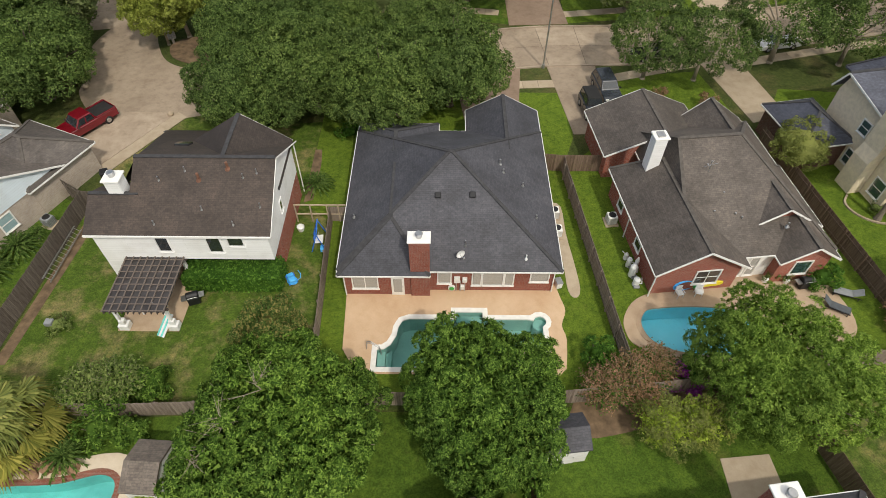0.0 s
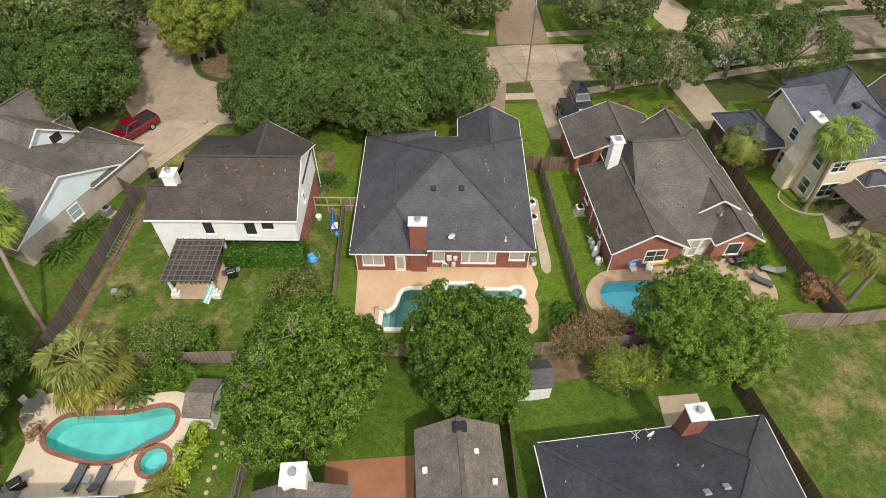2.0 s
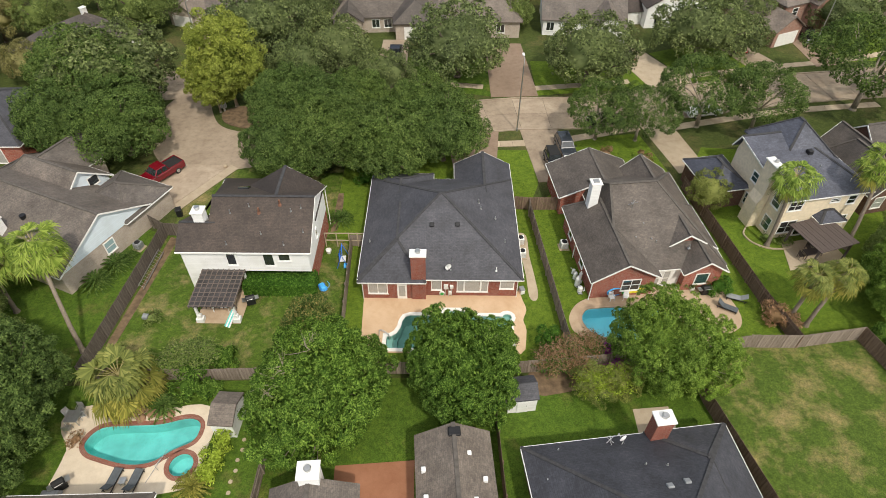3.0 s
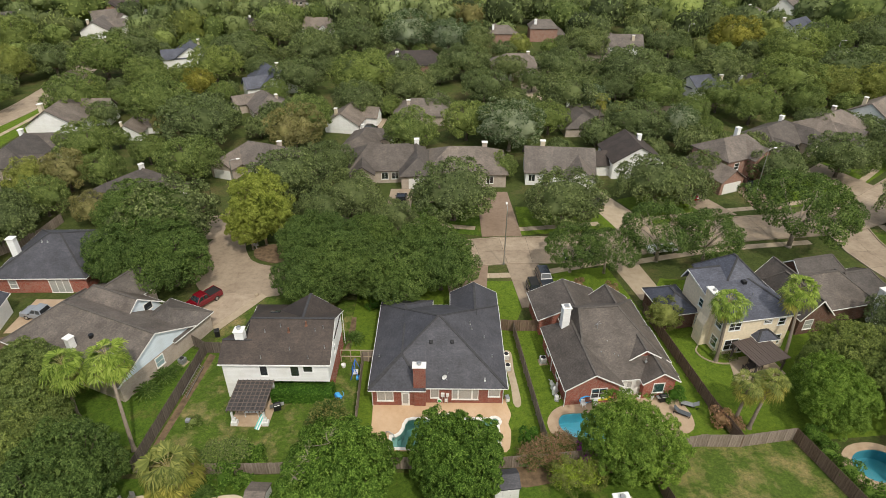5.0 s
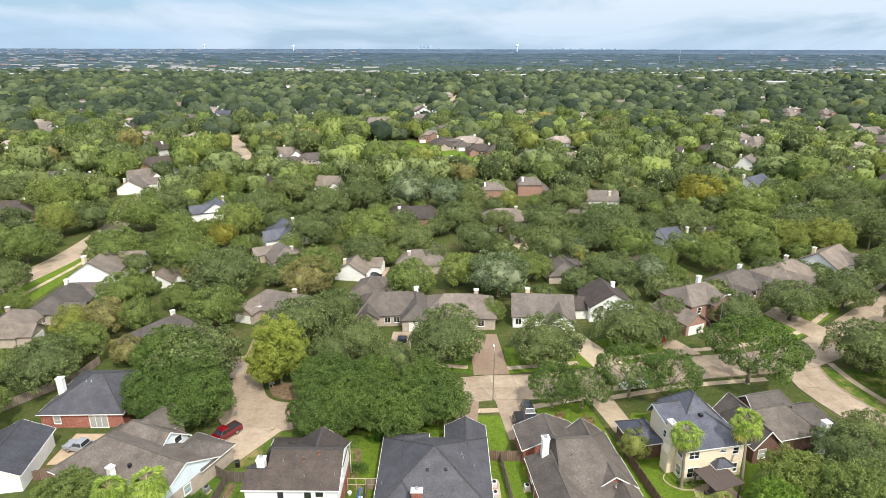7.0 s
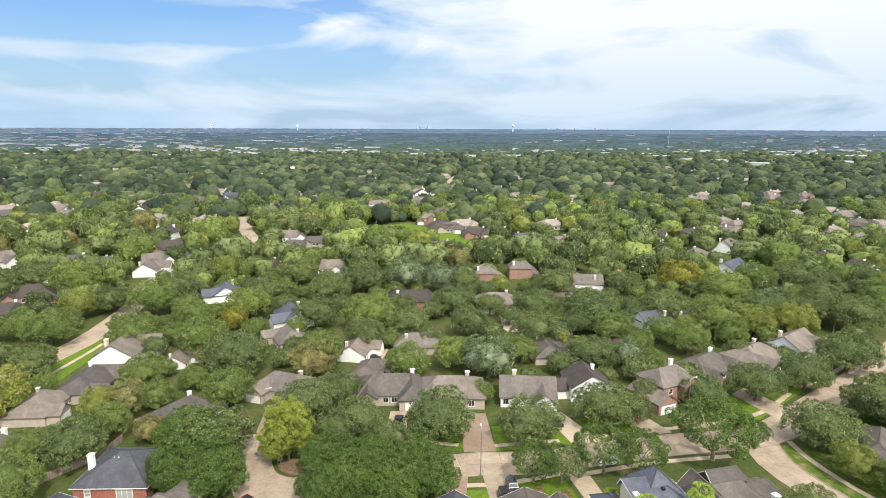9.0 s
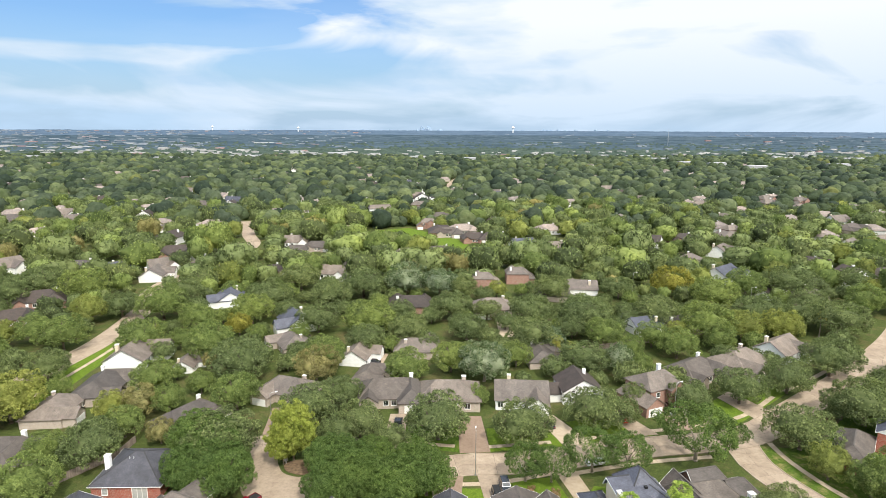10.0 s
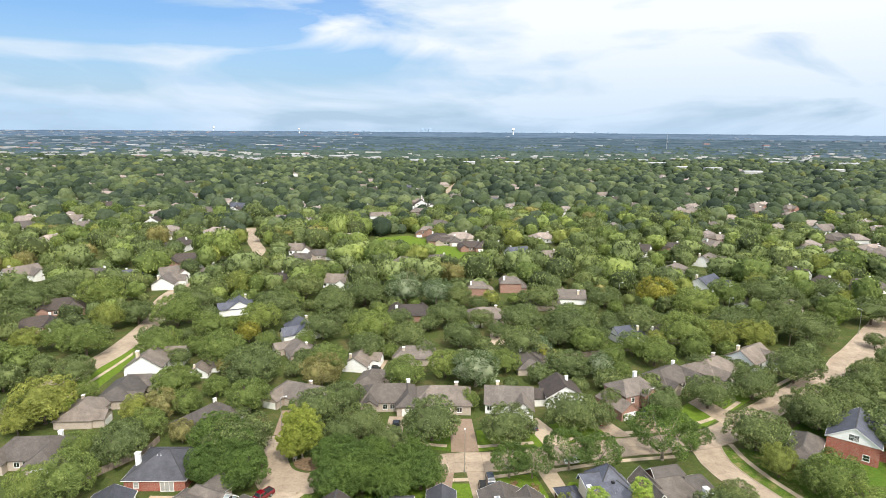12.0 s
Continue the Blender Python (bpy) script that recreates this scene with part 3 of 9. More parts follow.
            h = h.normalized() if h.length > 1e-3 else Vector((1, 0, 0))
            w = n.cross(h)
            f.smooth = smooth
            for lp in f.loops:
                lp[lay].uv = (lp.vert.co.dot(h), lp.vert.co.dot(w))
        bm.to_mesh(me)
        bm.free()
        return me


def part(name, shape, material, parent=None, label="", bevel=0.0, smooth=False, at=None):
    """One mesh object under a thing or a part. shape: a Build or a mesh."""
    me = shape.mesh(name, bevel, smooth) if isinstance(shape, Build) else shape
    if material and not me.materials:
        me.materials.append(M[material])
    ob = new(name, me)
    if parent is not None:
        ob.parent = parent
    if at is not None:
        ob.matrix_basis = at
    return tagged(ob, label)


def thing(name, x, y, z=0.0, rz=0.0, label="", category="", group="", kind=""):
    ob = new(name)
    ob.matrix_basis = pose(x, y, z, 0, 0, rz)
    return tagged(ob, label, category, group, kind)


def smooth_loop(pts, k=5):
    """A closed curve through the points."""
    out, n = [], len(pts)
    for i in range(n):
        p = [Vector((*pts[(i + j) % n], 0)) for j in (-1, 0, 1, 2)]
        for s in range(k):
            t = s / k
            q = 0.5 * ((2 * p[1]) + (p[2] - p[0]) * t + (2 * p[0] - 5 * p[1] + 4 * p[2] - p[3]) * t * t + (3 * p[1] - p[0] - 3 * p[2] + p[3]) * t ** 3)
            out.append((q.x, q.y))
    return out


def area2(loop):
    return sum(a[0] * b[1] - b[0] * a[1] for a, b in zip(loop, loop[1:] + loop[:1]))


def offset_loop(loop, d):
    """The loop moved outwards by d."""
    if area2(loop) < 0:
        loop = loop[::-1]
    out, n = [], len(loop)
    for i in range(n):
        a, b, c = (Vector(loop[(i + j) % n]) for j in (-1, 0, 1))
        e, g = (b - a).normalized(), (c - b).normalized()
        t = (e + g)
        t = t.normalized() if t.length > 1e-6 else e
        nrm = Vector((t.y, -t.x))
        k = d / max(0.5, nrm.dot(Vector((e.y, -e.x))))
        out.append((b.x + nrm.x * k, b.y + nrm.y * k))
    return out


def sheet(outer, holes=(), z=0.0, skirt=0.0):
    """A level sheet with holes; skirt: how far its edges reach down."""
    bm = bmesh.new()
    for loop in (outer, *holes):
        vs = [bm.verts.new((x, y, z)) for x, y in loop]
        for a, b in zip(vs, vs[1:] + vs[:1]):
            bm.edges.new((a, b))
    rim = bm.edges[:]
    bmesh.ops.triangle_fill(bm, edges=rim, use_beauty=True, use_dissolve=False, normal=(0, 0, 1))
    for f in bm.faces:
        if f.normal.z < 0:
            f.normal_flip()
    if skirt:
        low = {}
        for e in rim:
            for v in e.verts:
                if v not in low:
                    low[v] = bm.verts.new((v.co.x, v.co.y, z - skirt))
            a, b = e.verts
            bm.faces.new((a, b, low[b], low[a]))
        bmesh.ops.recalc_face_normals(bm, faces=bm.faces)
    me = bpy.data.meshes.new("sheet")
    bm.to_mesh(me)
    bm.free()
    return me


def rise(x, y):
    """The land's slow rise far off."""
    d = math.hypot(x, y + 60)
    t = min(max((d - 1400) / 3400, 0), 1)
    return 50 * t * t * (3 - 2 * t) if d < 4800 else 50.0


# ---- ground, roads and pools ----
POOL_MAIN = [(-4.8, -6.0), (6.65, -6.0), (6.65, -2.75)] + [(6.45 + 0.48 * math.cos(radians(a)), -2.3 + 0.48 * math.sin(radians(a))) for a in range(-30, 191, 28)] + [
    (5.7, -2.1), (2.5, -2.1), (2.5, -1.5), (0.55, -1.5), (0.55, -2.1), (-2.7, -2.1), (-3.2, -2.3), (-3.45, -2.8), (-3.55, -3.5), (-3.9, -4.2), (-4.35, -4.55), (-4.8, -4.6)]
POOL_BLUE = smooth_loop([(13.8, -1.6), (14.8, -1.05), (18.5, -0.9), (21.6, -1.4), (22.6, -2.7), (21.8, -4.3), (19.0, -4.9), (16.1, -4.75), (14.2, -4.0), (13.5, -2.7)])
POOL_AQUA = smooth_loop([(-27.8, -15.2), (-27.0, -14.0), (-25.0, -13.75), (-22.5, -13.6), (-20.2, -13.05), (-19.1, -13.6), (-19.2, -15.0), (-20.6, -15.9), (-22.0, -16.9), (-23.8, -17.1), (-26.0, -16.6), (-27.3, -16.1)])
SPA_AQUA = [(-19.6 + 0.95 * math.cos(2 * math.pi * i / 24), -17.05 + 0.95 * math.sin(2 * math.pi * i / 24)) for i in range(24)]
POOL_FAR = smooth_loop([(43.0, -7.6), (44.4, -6.0), (47.0, -5.8), (48.5, -7.6), (47.0, -9.8), (44.0, -9.6)])
POOLS = [POOL_MAIN, POOL_BLUE, POOL_AQUA, SPA_AQUA, POOL_FAR]

me = sheet([(-900, -900), (900, -900), (900, 900), (-900, 900)], POOLS, 0.0)
bm = bmesh.new()
bm.from_mesh(me)
rings = []
for half in (900, 1400, 1900, 2400, 2900, 3400, 3900, 4400, 4850):
    n = 24
    ring = []
    for k in range(4 * n):
        s, u = divmod(k, n)
        q = -half + 2 * half * u / n
        x, y = ((q, -half), (half, q), (-q, half), (-half, -q))[s]
        if half > 1000:
            r = half / math.hypot(x, y)
            x, y = x * (0.25 + 0.75 * r), y * (0.25 + 0.75 * r)
        ring.append(bm.verts.new((x, y, rise(x, y) if half > 900 else 0.0)))
    if rings:
        for k in range(4 * n):
            j = (k + 1) % (4 * n)
            bm.faces.new((rings[-1][k], ring[k], ring[j], rings[-1][j]))
    rings.append(ring)
bmesh.ops.recalc_face_normals(bm, faces=bm.faces)
for f in bm.faces:
    if f.normal.z < 0:
        f.normal_flip()
bm.to_mesh(me)
bm.free()
part("ground", me, "ground")
tagged(bpy.data.objects["ground"], "green and brown grassy ground reaching the horizon", "ground", kind="structure")


LAWNS = []


def lawn(outline, material, holes=(), label="mown green lawn of a back yard", z=None):
    z = 0.008 + 0.004 * (len(LAWNS) % 3) if z is None else z
    LAWNS.append(z)
    ob = part("lawn", sheet(outline, holes, z), material)
    return tagged(ob, label, "lawn", kind="structure")


lawn([(-9.1, -8.6), (10.6, -8.3), (11.4, -3.6), (9.9, 13.3), (11.6, 18), (11.6, 25.0), (-11.8, 25.0), (-11.8, 9), (-9.2, 7)], "lawn_lush", [POOL_MAIN], "bright green mown lawn round the pool house")
lawn([(-30.2, -9.5), (-9.2, -8.6), (-9.25, 7), (-11.85, 9.2), (-11.85, 20), (-25.5, 18.5), (-29.3, 8.6)], "lawn_dry", (), "patchy lawn with dry brown spots")
lawn([(10.7, -8.2), (32.0, -5.6), (31.1, 0), (28.5, 17.4), (26.0, 29.0), (15.6, 27.6), (15.6, 19), (9.98, 13.3), (11.45, -3.6)], "lawn_lush", [POOL_BLUE], "bright green mown lawn between brick house and fence")
lawn([(32.1, -5.5), (52, -3.4), (54, 24), (33.4, 26), (28.6, 17.5), (31.2, 0)], "lawn_lush", (), "lush green lawn beside tan house")
lawn([(4.6, -31), (5.3, -19), (4.5, -9.0), (22.0, -7.2), (22.2, -11), (24.3, -20), (25, -31)], "lawn_mid", (), "green back lawn with shade")
lawn([(-13.2, -31), (-13.1, -9.2), (4.4, -9.0), (5.2, -19), (4.5, -31)], "lawn_mid", (), "green back lawn behind a patio")
lawn([(-33, -31), (-33, -10.2), (-13.3, -9.3), (-13.4, -31)], "lawn_mid", [POOL_AQUA, SPA_AQUA], "green yard round a kidney pool")
lawn([(22.1, -7.1), (27.9, -5.6), (38.4, -4.5), (40.9, -13.2), (44.0, -31), (25.1, -31), (24.4, -20), (22.3, -11)], "lawn_straw", (), "open lawn with dry straw patches", 0.021)
lawn([(-45, -9), (-30.3, -9.5), (-29.4, 8.6), (-33, 10), (-45, 8)], "lawn_mid", (), "green side yard beside a fence")
lawn([(-11.5, 43), (-4, 40.5), (7.2, 38.2), (7.2, 50), (-11.5, 50)], "lawn_mid", (), "shady front lawn across the street")
lawn([(13.7, 38.6), (28, 40.6), (34, 42), (30, 49), (13.6, 49)], "lawn_lush", (), "green front lawn across the street")
lawn([(37, 43), (52, 46), (47, 58), (33, 52)], "lawn_lush", (), "green front lawn with street trees")
lawn([(60, 49), (74, 51), (100, 72), (92, 78), (66, 58)], "lawn_lush", (), "green verge and front lawns")
lawn([(-109.0, 62), (-98.5, 60), (-99.5, 80), (-99.0, 104), (-106.0, 112)], "lawn_lush", (), "green verge along the far street")
lawn([(73.0, 42.0), (72.0, 30.0), (76.0, 18.0), (84, 18), (84, 40)], "lawn_dry", (), "green verge of the side street")
lawn([(84, 40), (84, 18), (98, -2), (120, 10), (130, 72), (110, 62), (92, 46)], "lawn_mid", (), "green verge of the corner lot")
lawn([(-50, 305), (-42, 328), (-22, 338), (20, 284), (12, 250), (-14, 285)], "lawn_lush", (), "open green park among trees")
lawn([(150, 122), (160, 132), (190, 160), (180, 165), (146, 128)], "lawn_lush", (), "wide green verge beside the road")


def spread(line, k=4):
    """Points along an open curve through the given ones."""
    pts = [line[0], *line, line[-1]]
    out = []
    for a, b, c, d in zip(pts, pts[1:], pts[2:], pts[3:]):
        p = [Vector(q) for q in (a, b, c, d)]
        for s in range(k):
            t = s / k
            out.append(0.5 * ((2 * p[1]) + (p[2] - p[0]) * t + (2 * p[0] - 5 * p[1] + 4 * p[2] - p[3]) * t * t + (3 * p[1] - p[0] - 3 * p[2] + p[3]) * t ** 3))
    return out + [Vector(line[-1])]


def even(line, step):
    pts, out, left = spread(line, 8), [], 0.0
    out.append(pts[0])
    for a, b in zip(pts, pts[1:]):
        d = (b - a).length
        while left + d >= step:
            a = a + (b - a) * ((step - left) / d)
            out.append(a)
            d, left = (b - a).length, 0.0
        left += d
    return out


def sides(pts, w):
    """The two edge points across the line at each of its points."""
    out = []
    for i, p in enumerate(pts):
        d = (pts[min(i + 1, len(pts) - 1)] - pts[max(i - 1, 0)]).normalized()
        n = Vector((-d.y, d.x))
        out.append((p + n * w / 2, p - n * w / 2))
    return out


def strip(name, line, w, material, label, z=0.03, step=4.0, lanes=2, kerb=True, gap=0.03):
    """A road or pavement of concrete slabs with open joints, and kerbs as real steps."""
    road = tagged(new(name), label, name, kind="structure")
    pts = even(line, step)
    edge = sides(pts, w)
    bed = Build()
    for (a, b), (c, d) in zip(edge, edge[1:]):
        bed.face((*b, z - 0.015), (*d, z - 0.015), (*c, z - 0.015), (*a, z - 0.015))
    part("road_bed", bed, "joint", road)
    for (a, b), (c, d) in zip(edge, edge[1:]):
        for n in range(lanes):
            q = [a.lerp(b, n / lanes), a.lerp(b, (n + 1) / lanes), c.lerp(d, (n + 1) / lanes), c.lerp(d, n / lanes)]
            mid = sum(q, Vector((0, 0))) / 4
            q = [mid + (p - mid) * (1 - gap / max(1.0, (p - mid).length)) for p in q]
            part("slab", Build().slab([tuple(p) for p in q], z - 0.1, z), material, road)
    if kerb:
        for n in (0, 1):
            k = Build()
            for e, g in zip(edge, edge[1:]):
                o1, o2 = (e[n] - e[1 - n]).normalized() * 0.18, (g[n] - g[1 - n]).normalized() * 0.18
                ring = [tuple(e[n]), tuple(g[n]), tuple(g[n] + o2), tuple(e[n] + o1)]
                k.slab(ring if area2(ring) > 0 else ring[::-1], 0.0, z + 0.13)
            part("kerb", k, "kerb", road)
    return road


strip("road", [(-38.0, 45.2), (-37.2, 41), (-36.2, 36.5)], 7.8, "road", "pale worn concrete end of the street bulb", 0.03, 4.2)
strip("road", [(-22.3, 25.7), (-16, 27.0), (-8, 29.5), (8, 33.4), (20, 34.2), (34, 37.2), (50, 41), (66, 43.5), (77, 47.5), (92, 58.5), (118, 78), (134, 90)], 7.8, "road", "pale worn concrete street with joints", 0.03, 4.2)
strip("road", [(126, 76), (134, 86), (142, 96), (154, 107), (168, 121), (184, 137), (206, 158), (245, 195)], 10.4, "road", "wide pale concrete road past the corner lots", 0.034, 5.2)
strip("road", [(70.8, 42.5), (69.8, 35), (71.2, 28), (73.8, 21), (77.4, 12), (82.4, 0), (90, -22)], 7.2, "road", "pale worn concrete side street", 0.036, 4.2)
strip("pavement", [(77.4, 43.0), (77.6, 36), (79.4, 28), (82.4, 20), (87, 8), (93, -4)], 1.3, "walk", "pale concrete footpath along the side street", 0.05, 1.6, 1, False, 0.02)
strip("pavement", [(-105.0, 62), (-104.0, 80), (-103.2, 96), (-103.6, 116)], 1.3, "walk", "pale concrete footpath along the far street", 0.05, 1.6, 1, False, 0.02)
strip("road", [(-114, 52), (-113.8, 76), (-111.5, 90), (-110.2, 107), (-114, 140), (-124, 180), (-112, 262), (-128, 310), (-150, 370)], 8.0, "road", "pale concrete street among trees", 0.03, 6.0)
strip("road", [(-350, 480), (-413, 563), (-470, 625)], 9.0, "road", "distant pale street among trees", 0.05, 10.0)
strip("road", [(4, 560), (16, 727), (53, 938)], 9.0, "road", "distant straight pale street", 0.05, 12.0)
for line in ([(-10, 26.0), (1, 26.0), (11.6, 26.6)], [(15.7, 27.2), (26.5, 30.6)], [(30.6, 30.4), (46, 34.5), (62, 37)], [(-19.5, 46), (-12.5, 41.2), (-4, 42.0), (6.5, 40.8)], [(13.6, 40.6), (29, 43)], [(36, 44.4), (52, 48), (64, 50.5), (78, 56), (92, 67.5)],
             [(96, 70), (108, 78), (120, 87)]):
    strip("pavement", line, 1.3, "walk", "pale concrete footpath along the street", 0.05, 1.6, 1, False, 0.02)


def paving(name, outline, material, label, holes=(), z=0.04, joints=()):
    ob = part(name, sheet(outline, holes, z, 0.12), material)
    return tagged(ob, label, name, kind="structure")


# knuckle of the street with its wide concrete bulb
paving("road", smooth_loop([(-38.6, 33), (-37.0, 27), (-36.4, 24), (-33.5, 20.6), (-29.5, 19.2), (-25, 20.4), (-22.4, 22.0), (-22.5, 29.5), (-26, 28.6), (-29.5, 30.0), (-31.6, 33.5), (-33.4, 38), (-37, 38)], 4), "road", "wide pale concrete bulb of the street", z=0.042)
paving("driveway", [(-38.6, 45.6), (-34.8, 45.0), (-35.6, 59.0), (-40.0, 59.0)], "road_old", "shaded driveway at the end of the street bulb", z=0.05)
paving("driveway", [(-30.45, 13.65), (-25.9, 21.2), (-33.2, 21.4), (-37.6, 16.4)], "road", "concrete driveway with a parked pickup", z=0.05)
lawn([(-29.3, 12.8), (-24.7, 20.5), (-20.4, 21.6), (-16.4, 18.5), (-16.4, 9.6), (-24.2, 8.6), (-29.2, 8.8)], "lawn_straw", (), "rough grass with dry patches beside the white house", 0.026)
paving("pavement", [(-30.4, 13.6), (-29.4, 12.8), (-24.8, 20.6), (-25.8, 21.3)], "walk", "narrow pale concrete path beside a drive", z=0.056)
paving("driveway", [(1.9, 18.0), (6.5, 18.0), (7.6, 29.6), (0.6, 28.6)], "road_old", "brownish concrete driveway of the dark-roofed house", z=0.055)
paving("driveway", [(11.7, 18.4), (15.5, 18.8), (15.5, 30.2), (10.4, 29.6)], "road", "concrete driveway with two parked cars", z=0.055)
paving("driveway", [(29.0, 20.4), (32.8, 21.4), (30.6, 33.2), (26.4, 32.0)], "walk", "pale concrete driveway of the tan house", z=0.055)
paving("driveway", [(7.0, 38.0), (13.8, 38.4), (12.7, 55), (6.8, 55)], "road_old", "brownish concrete driveway across the street", z=0.055)
paving("driveway", [(30.5, 41.0), (37.0, 42.6), (30.6, 56), (26.4, 54)], "walk", "pale concrete driveway across the street", z=0.055)
paving("driveway", [(-10.3, 40.0), (-5.4, 39.0), (-5.6, 56), (-9.8, 56)], "road", "concrete driveway with a black pickup", z=0.055)
paving("driveway", [(48, 45.5), (53.5, 46.5), (48.5, 57), (44.5, 55)], "road", "concrete driveway with a red car", z=0.055)
paving("driveway", [(58, 48), (63, 49), (62, 60), (57.5, 59)], "road_old", "shaded concrete driveway with a dark car", z=0.055)
paving("driveway", [(80, 54.5), (86, 58.5), (81, 70), (76, 66)], "road", "concrete driveway under a spreading oak", z=0.055)
paving("driveway", [(-57.5, 12), (-46.0, 13), (-46.5, 19.5), (-57.5, 19.5)], "deck_tan", "tan concrete drive with a grey pickup", z=0.055)
paving("driveway", [(22.2, 112), (27.6, 112), (27, 134), (23.2, 134)], "walk", "pale concrete driveway of a far house", z=0.055)
paving("driveway", [(-21.5, 72), (-16.5, 76), (-14, 96), (-18, 98)], "road", "concrete lane between far houses", z=0.055)
paving("patio", [(-7.8, -17.0), (-1.7, -16.5), (-1.5, -26), (-7.5, -26)], "patio_red", "terracotta-coloured concrete patio between roofs", z=0.05)
paving("patio", [(16.2, -11.9), (19.2, -11.6), (19.6, -16.6), (16.2, -17.1)], "walk", "weathered concrete patio slab on the lawn", z=0.05)
paving("patio", [(29, -21), (36, -20), (36, -30), (29, -30)], "patio_red", "red concrete patio beside the open lawn", z=0.05)
paving("pavement", smooth_loop([(8.4, 9.2), (9.3, 9.0), (9.35, 6), (9.6, 3), (9.7, 0.6), (9.3, -0.2), (8.8, 0.4), (8.75, 3), (8.5, 6)], 3), "walk", "curved narrow concrete path along the fence", z=0.05)
# planting bed with dead leaves on the street's inner corner
paving("flower_bed", smooth_loop([(-29.2, 30.8), (-26, 29.4), (-23.6, 29.8), (-23.4, 33), (-27, 35), (-30.0, 33.6)], 3), "soil", "bare brown bed with kerb round a tree", z=0.09)
paving("flower_bed", [(-11.9, 9.3), (-11.2, 9.6), (-11.1, 14), (-11.3, 16), (-11.9, 16)], "soil", "bare brown bed beside the white house", z=0.03)
paving("flower_bed", [(-30.0, -6.0), (-29.2, -6.0), (-28.0, 8), (-28.9, 8.4)], "soil", "bare earth strip along the fence", z=0.03)
paving("flower_bed", smooth_loop([(8.0, -8.3), (12, -7.9), (20, -6.6), (21.5, -8.2), (17, -9.0), (11.5, -10.2), (8.3, -10.6)], 3), "soil", "bare brown bed under shrubs", z=0.03)


def pool(name, loop, deck, deck_mat, coping, plaster, wet, depth, label, ring=0.32, water_z=-0.14):
    """Basin, water, coping and deck."""
    if area2(loop) < 0:
        loop = loop[::-1]
    p = tagged(new(name), label, "pool")
    b = Build()
    n = len(loop)
    for i in range(n):
        a, c = loop[i], loop[(i + 1) % n]
        b.face((*c, 0.02), (*a, 0.02), (*a, -depth), (*c, -depth))
    b.face(*((x, y, -depth) for x, y in loop))
    part("basin", b, plaster, p)
    s = part("water", Build().face(*((x, y, water_z) for x, y in loop)), wet, p)
    s.visible_shadow = False
    out = offset_loop(loop, ring)
    inner = offset_loop(loop, -0.04)
    c = Build()
    for i in range(n):
        j = (i + 1) % n
        a0, a1, b0, b1 = inner[i], inner[j], out[i], out[j]
        c.face((*a0, 0.085), (*b0, 0.085), (*b1, 0.085), (*a1, 0.085))
        c.face((*a0, -0.02), (*a0, 0.085), (*a1, 0.085), (*a1, -0.02))
        c.face((*b0, 0.085), (*b0, 0.0), (*b1, 0.0), (*b1, 0.085))
    part("coping", c, coping, p)
    if deck:
        d = part("patio", sheet(deck, [loop], 0.06, 0.1), deck_mat)
        tagged(d, "smooth " + deck_mat.split("_")[1] + " concrete deck round the pool", "patio", kind="structure")
    return p


DECK_MAIN = [(-7.35, 0.9), (-7.1, -4.6), (-6.6, -5.4), (-5.9, -6.3), (-5.2, -6.45), (7.4, -6.45)] + smooth_loop([(7.7, -6.1), (8.15, -3.8), (7.95, -2.6), (8.35, -1.4), (8.15, -0.3), (7.7, 0.9)], 3)[:-3] + [(7.5, 0.9)]
main_pool = pool("swimming_pool", POOL_MAIN, DECK_MAIN, "deck_peach", "coping_white", "plaster_teal", "water_teal", 1.5, "teal swimming pool with white coping")
part("step", Build().slab([(-4.75, -5.95), (-4.2, -5.95), (-4.2, -4.6), (-4.75, -4.65)], -1.5, -0.3).slab([(-4.19, -5.95), (-3.8, -5.95), (-3.8, -4.3), (-4.19, -4.6)], -1.5, -0.6), "plaster_teal", main_pool, "", 0.02)
part("bench", Build().slab([(0.6, -2.1), (2.45, -2.1), (2.45, -1.55), (0.6, -1.55)], -1.5, -0.45), "plaster_teal", main_pool, "", 0.02)
part("bench", Build().tube((6.45, -2.3, -1.5), (6.45, -2.3, -0.4), 0.46, 0.46, 20), "plaster_teal", main_pool)
pool("swimming_pool", POOL_BLUE, smooth_loop([(12.5, -1.7), (13.6, -0.3), (15.8, 0.6), (21.2, 2.2), (27.0, 2.0), (28.6, -0.5), (28.2, -3.2), (25, -4.6), (22.6, -5.5), (15.9, -5.4), (12.9, -4.2), (12.3, -3)], 4), "deck_tan", "deck_tan", "plaster_blue", "water_blue", 1.5, "bright blue kidney pool with tan deck")
pool("swimming_pool", POOL_AQUA, None, "", "coping_brick", "plaster_aqua", "water_aqua", 1.3, "turquoise kidney pool with brick coping")
pool("hot_tub", SPA_AQUA, None, "", "coping_brick", "plaster_aqua", "water_aqua", 0.8, "round turquoise spa with brick rim")
d = part("patio", sheet(smooth_loop([(-30.4, -13.0), (-28.6, -12.0), (-25, -12.3), (-22.6, -12.3), (-19.6, -11.8), (-18.0, -12.8), (-18.0, -15.5), (-18.4, -18.4), (-20, -19.2), (-25, -19.9), (-28.7, -19.9), (-28.9, -16.0), (-30.0, -14.5)], 3), [POOL_AQUA, SPA_AQUA], 0.06, 0.1), "deck_cream")
tagged(d, "cream concrete deck round the turquoise pool", "patio", kind="structure")
pool("swimming_pool", POOL_FAR, offset_loop(POOL_FAR, 0.9), "deck_tan", "deck_tan", "plaster_deep", "water_teal", 1.4, "small dark teal pool with pale deck")


